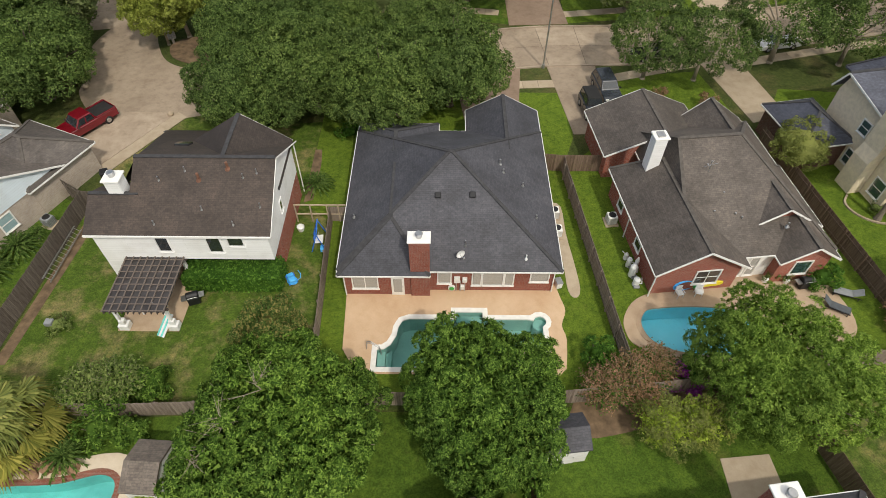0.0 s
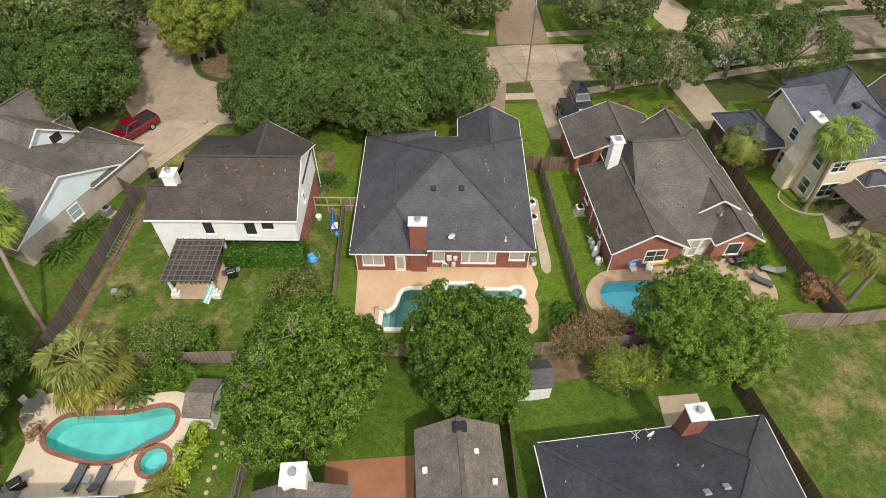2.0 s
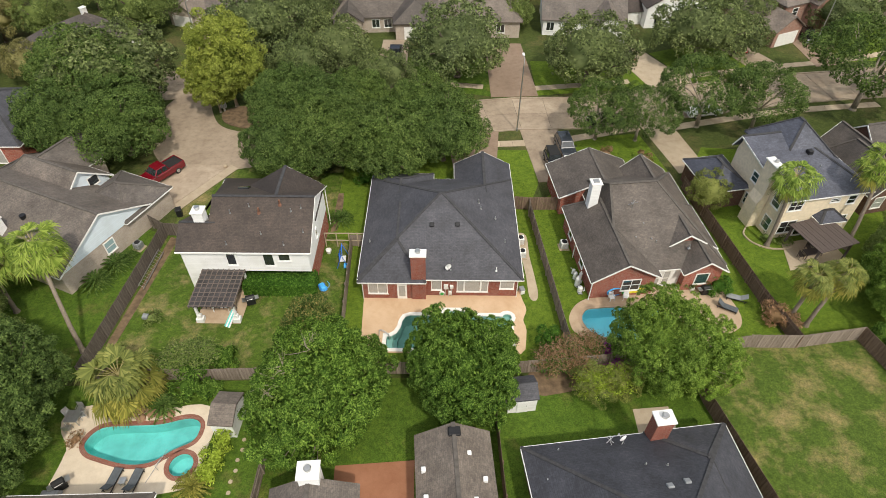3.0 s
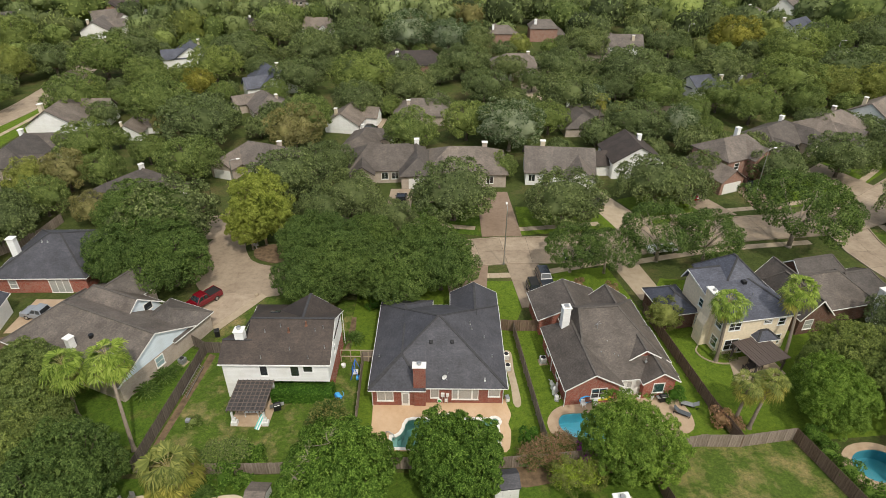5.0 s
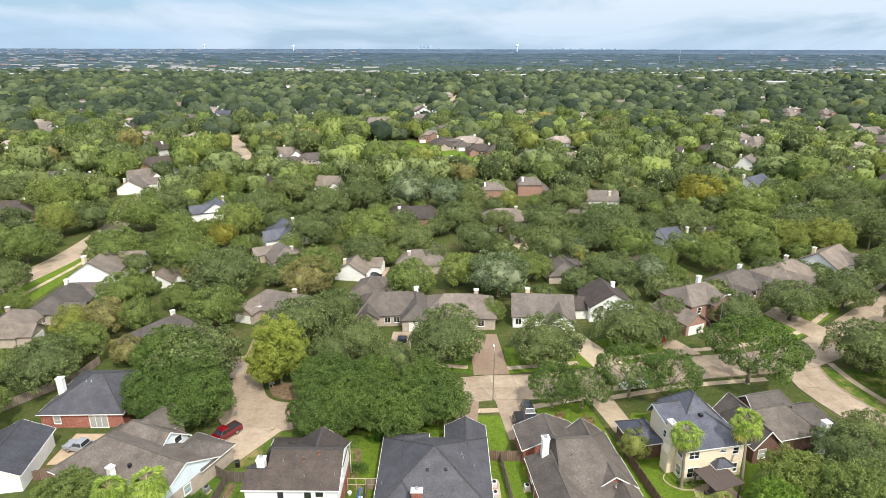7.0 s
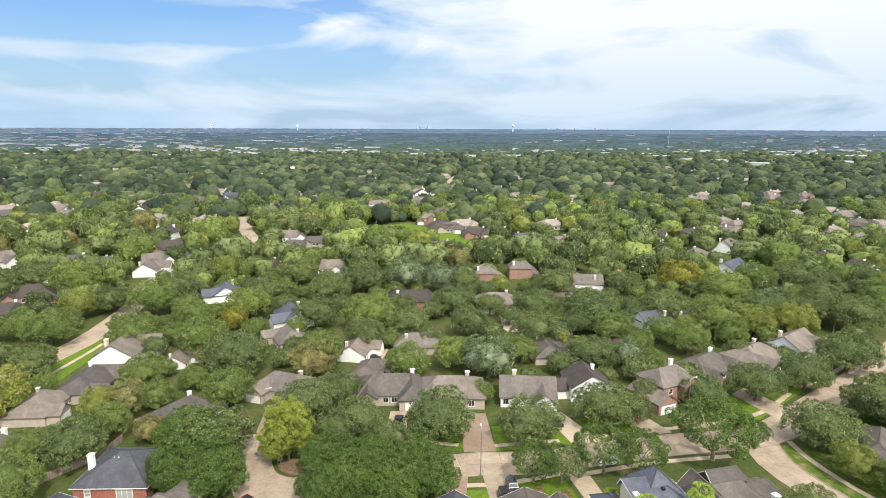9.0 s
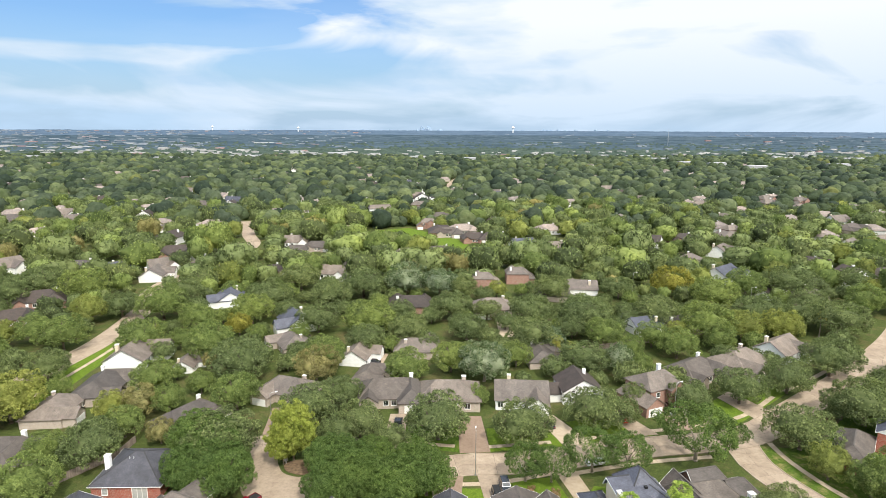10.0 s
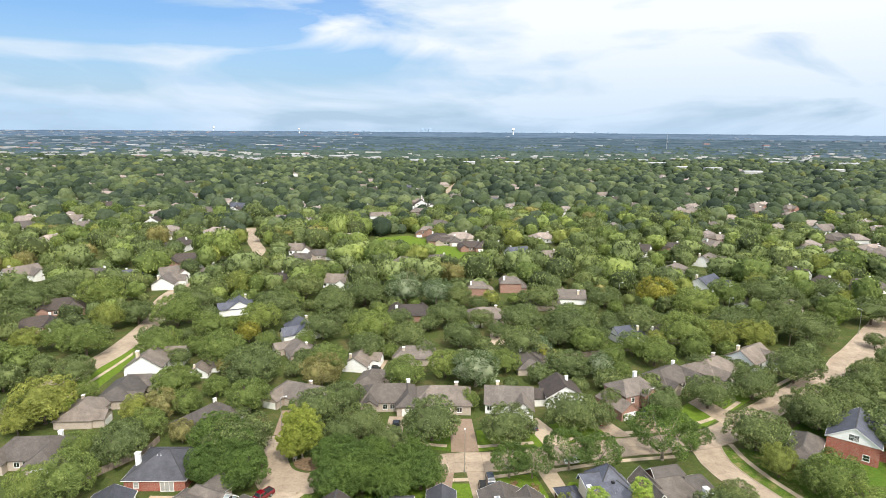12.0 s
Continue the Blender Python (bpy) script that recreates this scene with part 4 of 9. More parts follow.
# ---- houses ----
def house(x, y, rz, label, group=""):
    return thing("house", x, y, 0, rz, label, "house", group)


def block(h, x0, x1, y0, y1, ze, zr, axis, ra, rb, roof, wall, mid=None, over=0.4, z0=0.0, trim=True, cap="cap", walls=True, wall_low=None):
    """One roofed block: walls on a rectangle of eaves, a ridge along an axis from ra to rb (on the edge: a gable), trims and ridge caps."""
    if axis == "y":
        c = (x0 + x1) / 2 if mid is None else mid
        r0, r1 = Vector((c, ra, zr)), Vector((c, rb, zr))
    else:
        c = (y0 + y1) / 2 if mid is None else mid
        r0, r1 = Vector((ra, c, zr)), Vector((rb, c, zr))
    A, B, C, D = (Vector(p) for p in ((x0, y0, ze), (x1, y0, ze), (x1, y1, ze), (x0, y1, ze)))
    top = [(A, B, r0), (B, C, r1, r0), (C, D, r1), (D, A, r0, r1)] if axis == "y" else [(A, B, r1, r0), (B, C, r1), (C, D, r0, r1), (D, A, r0)]
    lo, hi = (y0, y1) if axis == "y" else (x0, x1)
    gable0, gable1 = abs(ra - lo) < 0.05, abs(rb - hi) < 0.05
    b = Build()
    down = Vector((0, 0, 0.16))
    for f in top:
        flat = {"y": (top[0], top[2]), "x": (top[3], top[1])}[axis]
        if (f is flat[0] and gable0) or (f is flat[1] and gable1):
            continue
        b.face(*f)
        b.face(*(p - down for p in reversed(f)))
    rim = [A, B, C, D]
    for p, q in zip(rim, rim[1:] + rim[:1]):
        ends = (p == A and q == B, p == C and q == D) if axis == "y" else (p == D and q == A, p == B and q == C)
        if (ends[0] and gable0) or (ends[1] and gable1):
            r = r0 if ends[0] else r1
            b.face(p - down, r - down, r, p)
            b.face(r - down, q - down, q, r)
        else:
            b.face(p - down, q - down, q, p)
    part("roof", b, roof, h)
    if walls:
        w = Build()
        e, o = ze - 0.12, over
        zb = z0 if wall_low is None else wall_low
        w.box(x0 + o, x1 - o, y0 + o, y1 - o, zb, e)
        for g, r, k in ((gable0, r0, 1), (gable1, r1, -1)):
            if g and axis == "y":
                yy = r.y + k * o
                w.prism([(x0 + o, e), (x1 - o, e), (r.x, zr - 0.2)], "y", yy, yy + k * 0.12)
            elif g:
                xx = r.x + k * o
                w.prism([(y0 + o, e), (y1 - o, e), (r.y, zr - 0.2)], "x", xx, xx + k * 0.12)
        part("wall", w, wall, h)
    if trim:
        for p, q in zip(rim, rim[1:] + rim[:1]):
            ends = (p == A and q == B, p == C and q == D) if axis == "y" else (p == D and q == A, p == B and q == C)
            out = Vector((q.y - p.y, p.x - q.x, 0)).normalized() * 0.035
            dz = Vector((0, 0, -0.09))
            if (ends[0] and gable0) or (ends[1] and gable1):
                r = r0 if ends[0] else r1
                part("rake_board", Build().beam(p + out + dz, r + out + dz, 0.05, 0.15), "trim", h)
                part("rake_board", Build().beam(r + out + dz, q + out + dz, 0.05, 0.15), "trim", h)
            else:
                part("gutter", Build().beam(p + out + dz, q + out + dz, 0.06, 0.11), "trim", h)
    if cap:
        up = Vector((0, 0, 0.015))
        if (r1 - r0).length > 0.2:
            part("ridge_cap", Build().beam(r0 + up, r1 + up, 0.3, 0.05), cap, h)
        for g, r, ps in ((gable0, r0, (A, B) if axis == "y" else (A, D)), (gable1, r1, (C, D) if axis == "y" else (B, C))):
            if not g:
                for p in ps:
                    part("ridge_cap", Build().beam(p + up, r + up, 0.26, 0.045), cap, h)


def window(h, x, y, z, face, w, hgt, cols=2, rows=1, glass="pane_blind", frame_mat="trim", name="window", proud=0.0):
    """A window on a wall that faces 's', 'n', 'e' or 'w': frame with sill, and each pane."""
    rz = {"s": 0, "e": 90, "n": 180, "w": 270}[face]
    m = pose(x, y, z, 0, 0, rz)
    f = Build()
    t, d = 0.09, 0.07 + proud
    f.box(-w / 2, w / 2, -d, 0.02, -t, 0).box(-w / 2, w / 2, -d, 0.02, hgt, hgt + t)
    f.box(-w / 2 - t, -w / 2, -d, 0.02, -t, hgt + t).box(w / 2, w / 2 + t, -d, 0.02, -t, hgt + t)
    f.box(-w / 2 - t - 0.04, w / 2 + t + 0.04, -d - 0.05, 0.0, -t - 0.05, -t)
    for i in range(1, cols):
        f.box(-w / 2 + w * i / cols - 0.03, -w / 2 + w * i / cols + 0.03, -d + 0.015, 0, 0, hgt)
    for i in range(1, rows):
        f.box(-w / 2, w / 2, -d + 0.02, 0, hgt * i / rows - 0.03, hgt * i / rows + 0.03)
    win = part(name, f, frame_mat, h, at=m)
    for i in range(cols):
        for j in range(rows):
            a, b = -w / 2 + w * i / cols + 0.02, -w / 2 + w * (i + 1) / cols - 0.02
            part("pane", Build().box(a, b, -0.03 - proud, 0.01, hgt * j / rows + 0.01, hgt * (j + 1) / rows - 0.01), glass, win)
    return win


def vent(h, x, y, z, r=0.06, height=0.4, material="metal"):
    part("vent_pipe", Build().tube((x, y, z - 0.3), (x, y, z + height), r, r, 8).tube((x, y, z - 0.12), (x, y, z + 0.05), r * 2.6, r * 1.2, 10), material, h)


def box_vent(h, x, y, z, slope_x=0.0, slope_y=0.0, material="dark_metal"):
    part("roof_vent", Build().box(-0.22, 0.22, -0.22, 0.22, -0.25, 0.14), material, h, "", 0.04, at=pose(x, y, z, math.degrees(math.atan(slope_y)), -math.degrees(math.atan(slope_x)), 0))


def chimney(h, x0, x1, y0, y1, z0, z1, material, cap="trim", flue=True):
    c = part("chimney", Build().box(x0, x1, y0, y1, z0, z1), material, h, "", 0.02)
    part("chimney_cap", Build().box(x0 - 0.1, x1 + 0.1, y0 - 0.1, y1 + 0.1, z1, z1 + 0.14), cap, c, "", 0.03)
    if flue:
        x, y = (x0 + x1) / 2, (y0 + y1) / 2
        part("flue", Build().tube((x, y, z1 + 0.1), (x, y, z1 + 0.42), 0.2, 0.2, 14).tube((x, y, z1 + 0.44), (x, y, z1 + 0.52), 0.27, 0.22, 14), "metal", c)


def dish(h, x, y, z, turn=20, size=0.32):
    d = part("satellite_dish", Build().tube((0, 0, -0.3), (0, 0, 0.55), 0.03, 0.03, 8).beam((0, 0, 0.1), (-0.35, 0.2, -0.2), 0.03, 0.03).beam((0, 0, 0.1), (0.35, 0.2, -0.1), 0.03, 0.03), "metal", h, at=pose(x, y, z, 0, 0, turn))
    b = Build()
    rings = [(0.0, 0.0), (0.5, 0.03), (1.0, 0.11)]
    for (r0, d0), (r1, d1) in zip(rings, rings[1:]):
        for i in range(16):
            a, c = 2 * math.pi * i / 16, 2 * math.pi * (i + 1) / 16
            q = [(r * size * math.cos(t), -k, 0.55 + r * size * 1.1 * math.sin(t)) for r, k, t in ((r0, d0, a), (r0, d0, c), (r1, d1, c), (r1, d1, a))]
            b.face(*q)
            b.face(*((u, v + 0.02, w) for u, v, w in reversed(q)))
    part("reflector", b, "white", d)
    part("feed_arm", Build().beam((0, 0, 0.35), (0.06, -0.48, 0.5), 0.025, 0.025).box(0.0, 0.12, -0.55, -0.45, 0.46, 0.56), "metal", d)


def downpipe(h, x, y, z):
    part("downpipe", Build().beam((x, y, 0.05), (x, y, z), 0.07, 0.09), "trim", h)


# house with the charcoal roof and the peach pool deck
hc = house(0, 0, 0, "single-storey red brick house with charcoal shingle hip roof")
RC, WC = "roof_charcoal", "brick_red"
block(hc, -7.7, 7.95, 0.0, 15.35, 2.75, 7.0, "x", 0.05, 0.25, RC, WC)
block(hc, -7.66, -1.25, -0.42, 9.0, 2.72, 4.74, "y", 3.3, 9.0, RC, WC, -4.05)
block(hc, 1.55, 7.91, 11.0, 18.3, 2.74, 4.46, "y", 11.0, 18.3, RC, WC)
block(hc, -7.65, -0.8, 10.5, 16.4, 2.73, 4.58, "y", 10.5, 13.0, RC, WC)
chimney(hc, -2.62, -1.27, -0.15, 0.7, 0.0, 5.85, "brick_red", "trim")
window(hc, -5.85, -0.02, 0.85, "s", 1.7, 1.35, 2, 1)
window(hc, -0.25, 0.4, 0.95, "s", 0.85, 1.25, 1, 1)
window(hc, 2.05, 0.4, 0.75, "s", 0.55, 1.5, 1, 1)
window(hc, 3.2, 0.4, 0.75, "s", 1.4, 1.5, 1, 1)
window(hc, 4.35, 0.4, 0.75, "s", 0.55, 1.5, 1, 1)
window(hc, 6.5, 0.4, 1.2, "s", 1.2, 1.0, 1, 1)
window(hc, 7.55, 4.0, 1.0, "e", 0.9, 1.2, 1, 1)
window(hc, -7.3, 5.0, 1.0, "w", 1.2, 1.2, 2, 1)
door = part("door", Build().box(-0.46, 0.46, -0.06, 0.03, 0.0, 2.05), "trim", hc, "white framed glass back door", 0.01, at=pose(-3.55, -0.02, 0.06))
part("pane", Build().box(-0.3, 0.3, -0.075, 0.0, 0.35, 1.85), "pane_blind", door)
part("door_handle", Build().box(0.33, 0.38, -0.13, -0.06, 0.95, 1.08), "metal", door)
gar = part("garage_door", Build().box(-2.3, 2.3, -0.02, 0.06, 0.0, 2.15), "trim", hc, "white panelled garage door", at=pose(4.75, 17.93, 0))
for j in range(4):
    part("panel", Build().box(-2.2, 2.2, 0.04, 0.09, 0.06 + j * 0.53, 0.54 + j * 0.53), "white", gar, "", 0.015)
box_vent(hc, -0.75, 4.75, 5.4, 0, 0.54)
box_vent(hc, 1.7, 4.8, 5.42, 0, 0.54)
dish(hc, 0.8, 0.75, 3.25, 25)
vent(hc, 3.9, 8.6, 5.0, 0.07, 0.45)
vent(hc, 4.1, 7.8, 4.9, 0.06, 0.3)
vent(hc, 5.6, 7.2, 4.15, 0.05, 0.25)
vent(hc, 6.4, 4.3, 3.7, 0.05, 0.25)
vent(hc, -6.9, 4.6, 3.3, 0.05, 0.25)
vent(hc, 5.4, 0.8, 3.25, 0.05, 0.35, "white")
vent(hc, 1.2, 1.6, 3.65, 0.05, 0.5)
downpipe(hc, -7.3, -0.1, 2.6)
downpipe(hc, 7.5, 0.3, 2.6)

# white two-storey house with the brown roof
hl = house(-12, 0.8, 0, "white two-storey house with dark brown shingle roof")
RL = "roof_brown"
block(hl, -9.6, 0.1, 0.0, 9.8, 5.3, 8.0, "x", -9.6, 0.1, RL, "siding_white", None, 0.3, trim=False, wall_low=2.55)
block(hl, -12.4, -9.0, 0.0, 5.2, 5.3, 6.7, "x", -12.4, -9.0, RL, "siding_white", None, 0.3, wall_low=0.0, trim=False)
block(hl, -7.6, -0.12, 4.6, 10.1, 5.31, 7.75, "y", 4.9, 10.1, RL, "siding_white", -3.7, 0.3, trim=False)
block(hl, -12.2, -3.6, 5.5, 14.2, 2.75, 5.1, "y", 6.0, 9.9, RL, "brick_tan", None, 0.35)
rf = Build()
pts = [Vector(p) for p in ((-9.5, 4.9, 7.95), (-4.2, 4.9, 7.95), (-4.2, 14.1, 2.95), (-11.9, 14.1, 2.95), (-12.1, 5.0, 4.4))]
rf.face(pts[1], pts[0], pts[3], pts[2]).face(pts[0], pts[4], pts[3])
low = [p - Vector((0, 0, 0.18)) for p in pts]
rf.face(low[0], low[1], low[2], low[3]).face(low[4], low[0], low[3])
for a, b in ((1, 2), (2, 3), (3, 4)):
    rf.face(pts[a], pts[b], low[b], low[a])
part("roof", rf, RL, hl)
part("wall", Build().box(-11.6, -0.2, 2.2, 9.4, 0.0, 2.55), "brick_bright", hl)
part("gutter", Build().beam((-12.4, -0.04, 5.21), (0.12, -0.04, 5.21), 0.08, 0.16), "trim", hl)
for a, b in (((-0.12, 10.14, 5.2), (-3.7, 10.14, 7.66)), ((0.14, 0, 5.22), (0.14, 4.9, 7.9)), ((0.14, 4.9, 7.9), (0.16, 10, 5.22))):
    part("rake_board", Build().beam(a, b, 0.05, 0.09), "trim", hl)
chimney(hl, -10.95, -9.95, 2.5, 3.5, 0.0, 7.75, "siding_white", "trim", True)
for wx, ww, wh in ((-7.5, 0.8, 1.4), (-4.0, 0.9, 1.45), (-2.5, 1.0, 0.8)):
    window(hl, wx, 0.3, 4.85 - wh, "s", ww, wh, 1, 1, "pane_dark", "white")
window(hl, -0.2, 4.2, 3.6, "e", 0.5, 0.9, 1, 1, "pane_dark", "white")
window(hl, -9.4, 2.2, 0.3, "s", 1.7, 1.9, 2, 1, "pane_dark", "trim")
window(hl, -3.2, 2.2, 0.8, "s", 1.6, 1.3, 2, 1, "pane_dark", "trim")
part("column", Build().box(-12.0, -11.6, 0.35, 0.75, 0, 5.2), "siding_white", hl)
for vx, vy in ((-7.7, 3.4), (-6.0, 4.0), (-2.0, 3.6), (-1.1, 3.9), (-4.6, 1.6), (-7.7, 0.7), (-2.4, 0.7), (-0.7, 1.8)):
    vent(hl, vx, vy, 5.3 + 0.55 * vy, 0.05, 0.35)
for vx, vy in ((-5.0, 3.5), (-3.1, 4.2)):
    vent(hl, vx, vy, 5.3 + 0.55 * vy, 0.1, 0.5, "rust")
part("skylight", Build().box(-0.55, 0.55, -0.4, 0.4, -0.1, 0.12), "pane_dark", hl, "flat dark skylight with pale frame", 0.03, at=pose(-7.9, 8.6, 6.0, -28, 0, 0))
dish(hl, -9.2, 4.4, 6.6, 200, 0.4)
downpipe(hl, -0.05, 9.8, 5.2)

# red brick house with the weathered grey roof, turned to its lot
hr = house(14.3, -0.25, 6.5, "red brick house with weathered grey-brown gables")
RR, WR = "roof_grey", "brick_bright"
block(hr, 2.8, 13.7, 0.95, 15.8, 2.75, 6.6, "x", 4.1, 9.0, RR, WR, 9.7, cap="cap_grey")
block(hr, 0.0, 6.9, 0.0, 11.1, 2.72, 4.78, "y", 0.0, 9.7, RR, WR, 3.35, cap="cap_grey")
block(hr, 9.1, 13.6, 0.1, 7.0, 2.73, 4.15, "y", 0.1, 7.0, RR, WR, 11.4, cap="cap_grey")
block(hr, 7.3, 13.75, 3.1, 9.7, 2.9, 5.0, "y", 3.1, 8.2, RR, WR, 10.4, cap="cap_grey")
block(hr, 0.0, 9.2, 12.5, 18.7, 2.8, 4.75, "y", 12.5, 18.7, RR, WR, 4.8, cap="cap_grey")
block(hr, 7.2, 13.2, 9.0, 16.4, 2.82, 5.1, "y", 9.5, 16.4, RR, WR, 10.0, cap="cap_grey")
chimney(hr, 2.0, 2.95, 9.1, 10.0, 2.0, 7.0, "siding_white", "trim", False)
part("chimney_pot", Build().box(2.2, 2.75, 9.25, 9.85, 7.1, 7.26), "metal", hr)
window(hr, 4.2, 0.4, 0.9, "s", 1.7, 1.35, 2, 2, "pane_dark", "trim")
window(hr, 11.3, 0.5, 0.95, "s", 1.2, 1.3, 1, 1, "pane_green", "trim")
part("wall", Build().box(6.4, 9.6, 1.28, 1.34, 0, 2.65), "trim", hr)
window(hr, 7.1, 1.28, 0.25, "s", 0.7, 1.9, 1, 2, "pane_blind", "trim")
window(hr, 8.1, 1.28, 0.25, "s", 0.6, 1.9, 1, 2, "pane_blind", "trim")
window(hr, 0.4, 4.0, 1.0, "w", 0.9, 1.4, 1, 2, "pane_dark", "trim")
window(hr, 0.4, 8.2, 1.0, "w", 0.9, 1.4, 1, 2, "pane_dark", "trim")
for vx, vy, vz in ((5.8, 7.6, 5.4), (6.5, 5.5, 4.5), (6.9, 3.9, 3.9), (7.3, 3.6, 3.8), (5.2, 5.6, 4.2), (5.4, 4.2, 4.0), (10.2, 2.5, 4.0)):
    vent(hr, vx, vy, vz, 0.07, 0.3)
part("aerial", Build().tube((5.7, 7.0, 5.0), (5.7, 7.2, 6.4), 0.03, 0.03, 6).beam((5.2, 7.1, 5.9), (6.2, 7.1, 6.2), 0.03, 0.03).beam((5.4, 6.8, 6.2), (6.0, 7.4, 6.2), 0.03, 0.03), "metal", hr)
downpipe(hr, 0.2, 0.2, 2.6)
downpipe(hr, 0.2, 6.0, 2.6)
gar = part("garage_door", Build().box(-2.3, 2.3, -0.02, 0.05, 0.0, 2.15), "trim", hr, "white garage door", at=pose(4.2, 18.35, 0))

# tan two-storey house with the slate blue roof
hy = house(35.3, 8.9, 11, "tan two-storey house with slate blue shingle roof")
RY = "roof_blue"
block(hy, -0.45, 9.7, -0.45, 9.9, 5.6, 7.35, "x", -0.45, 5.4, RY, "stucco_tan", 8.9, 0.45)
block(hy, 2.4, 9.4, 5.0, 12.2, 5.62, 9.0, "y", 8.2, 9.0, RY, "stucco_tan", None, 0.45, trim=False)
block(hy, -4.7, 0.4, 5.4, 11.8, 2.75, 4.4, "y", 8.0, 9.4, RY, "brick_dark", None, 0.35)
c = Build().prism([(-0.1, 0.0), (-1.2, 0.0), (-1.2, 3.2), (-0.85, 4.2), (-0.85, 7.9), (-0.1, 7.9)], "y", 2.2, 3.9)
ch = part("chimney", c, "stucco_tan", hy)
part("chimney_cap", Build().box(-1.0, 0.0, 2.1, 4.0, 7.9, 8.05), "trim", ch, "", 0.03)
part("flue", Build().tube((-0.45, 3.0, 8.0), (-0.45, 3.0, 8.35), 0.2, 0.2, 12), "metal", ch)
for wx, wz, ww, wh in ((1.4, 3.9, 1.5, 1.1), (7.9, 3.9, 0.9, 1.0), (5.9, 4.4, 1.0, 0.4), (1.6, 0.8, 1.8, 1.5), (8.0, 0.8, 1.0, 1.4)):
    window(hy, wx, 0.0, wz, "s", ww, wh, 2 if ww > 1.2 else 1, 2, "pane_dark", "trim")
for wy, wz, ww, wh in ((1.1, 3.7, 1.1, 1.3), (1.1, 0.7, 1.1, 1.5), (4.9, 0.9, 1.0, 1.3), (5.2, 3.9, 0.9, 1.1), (6.6, 1.2, 0.5, 0.8)):
    window(hy, 0.0, wy, wz, "w", ww, wh, 1, 2, "pane_green", "trim")
block(hy, 4.1, 7.2, -1.4, 1.0, 2.75, 3.5, "x", 5.2, 6.1, RY, "stucco_tan", None, 0.2)
part("roof_vent", Build().box(5.3, 5.9, 5.2, 5.8, 6.55, 7.1), "dark_metal", hy, "", 0.05)
for vx, vy, vz in ((4.8, 2.8, 6.15), (3.0, 4.0, 6.38), (5.6, 3.4, 6.27), (7.8, 1.2, 5.86)):
    vent(hy, vx, vy, vz, 0.06, 0.35)
window(hy, 3.35, 0.0, 0.2, "s", 1.0, 1.9, 1, 1, "pane_dark", "trim")

# low grey-roofed house on the far side of the fence, turned to the street's bulb
hw = house(-35.7, 0.1, -23, "tan brick house with weathered grey gabled roof")
block(hw, -19.5, 0.3, -0.4, 11.7, 2.75, 5.9, "x", -15.0, 0.3, "roof_taupe", "brick_tan", 5.8, 0.35, cap="cap_grey")
block(hw, -18.0, -7.3, 6.6, 13.8, 2.77, 5.6, "x", -15.0, -7.3, "roof_taupe", "siding_ice", 10.2, 0.35, cap="cap_grey")
block(hw, -7.0, 0.36, 8.0, 14.7, 2.79, 4.6, "x", -3.8, -3.2, "roof_taupe", "brick_tan", None, 0.35, cap="cap_grey")
block(hw, -16.8, -11.0, 9.0, 16.4, 2.81, 5.3, "y", 10.0, 16.4, "roof_taupe", "brick_tan", None, 0.35, cap="cap_grey")
part("gable_siding", Build().prism([(0.0, 2.6), (11.3, 2.6), (5.8, 5.66)], "x", -0.06, 0.02), "siding_ice", hw, "pale blue lapped gable siding")
window(hw, -0.03, 5.6, 1.0, "e", 1.1, 1.3, 1, 2, "pane_ice", "trim")
chimney(hw, -9.4, -8.6, 1.2, 2.0, 3.0, 5.3, "siding_white", "trim", False)
part("roof_vent", Build().tube((-7.5, 3.3, 4.2), (-7.5, 3.3, 5.0), 0.25, 0.3, 12), "dark_metal", hw)
vent(hw, -5.5, 1.6, 3.9, 0.07, 0.4)
vent(hw, -3.2, 2.6, 4.3, 0.07, 0.4)
# Dark pane added to stand for the dark gap between gable and garage.
window(hw, -7.66, 11.6, 2.9, "e", 1.2, 1.0, 1, 1, "pane_dark", "trim")

# charcoal-roofed house close below the flight
hb = house(8.2, -31.7, 7.5, "brick house with charcoal hip roof and brick chimney")
block(hb, 0.0, 15.9, -0.5, 15.1, 2.75, 6.9, "x", 7.4, 8.5, "roof_charcoal", "brick_dark")
block(hb, 9.4, 15.86, 6.0, 15.16, 2.74, 4.5, "y", 6.0, 12.0, "roof_charcoal", "brick_dark")
chimney(hb, 9.5, 10.8, 14.2, 15.2, 0.0, 5.5, "brick_red", "trim")
dish(hb, 7.4, 14.3, 3.2, 200, 0.3)
part("aerial", Build().beam((6.2, 14.4, 3.3), (6.9, 14.8, 3.5), 0.04, 0.04).beam((6.3, 14.8, 3.4), (6.7, 14.3, 3.4), 0.03, 0.03).beam((6.5, 14.2, 3.3), (6.6, 14.9, 3.45), 0.03, 0.03).tube((6.55, 14.5, 2.8), (6.55, 14.5, 3.5), 0.03, 0.03, 6), "metal", hb)
box_vent(hb, 8.6, 9.9, 5.5, 0, -0.54, "grey_plastic")
box_vent(hb, 9.9, 10.1, 5.4, 0, -0.54, "grey_plastic")
for vx, vy, vz in ((2.6, 14.4, 3.1), (1.2, 12.2, 3.3), (1.3, 10.2, 3.4), (8.0, 12.0, 4.4), (9.4, 11.7, 4.6), (14.8, 10.2, 3.1)):
    vent(hb, vx, vy, vz, 0.05, 0.2)

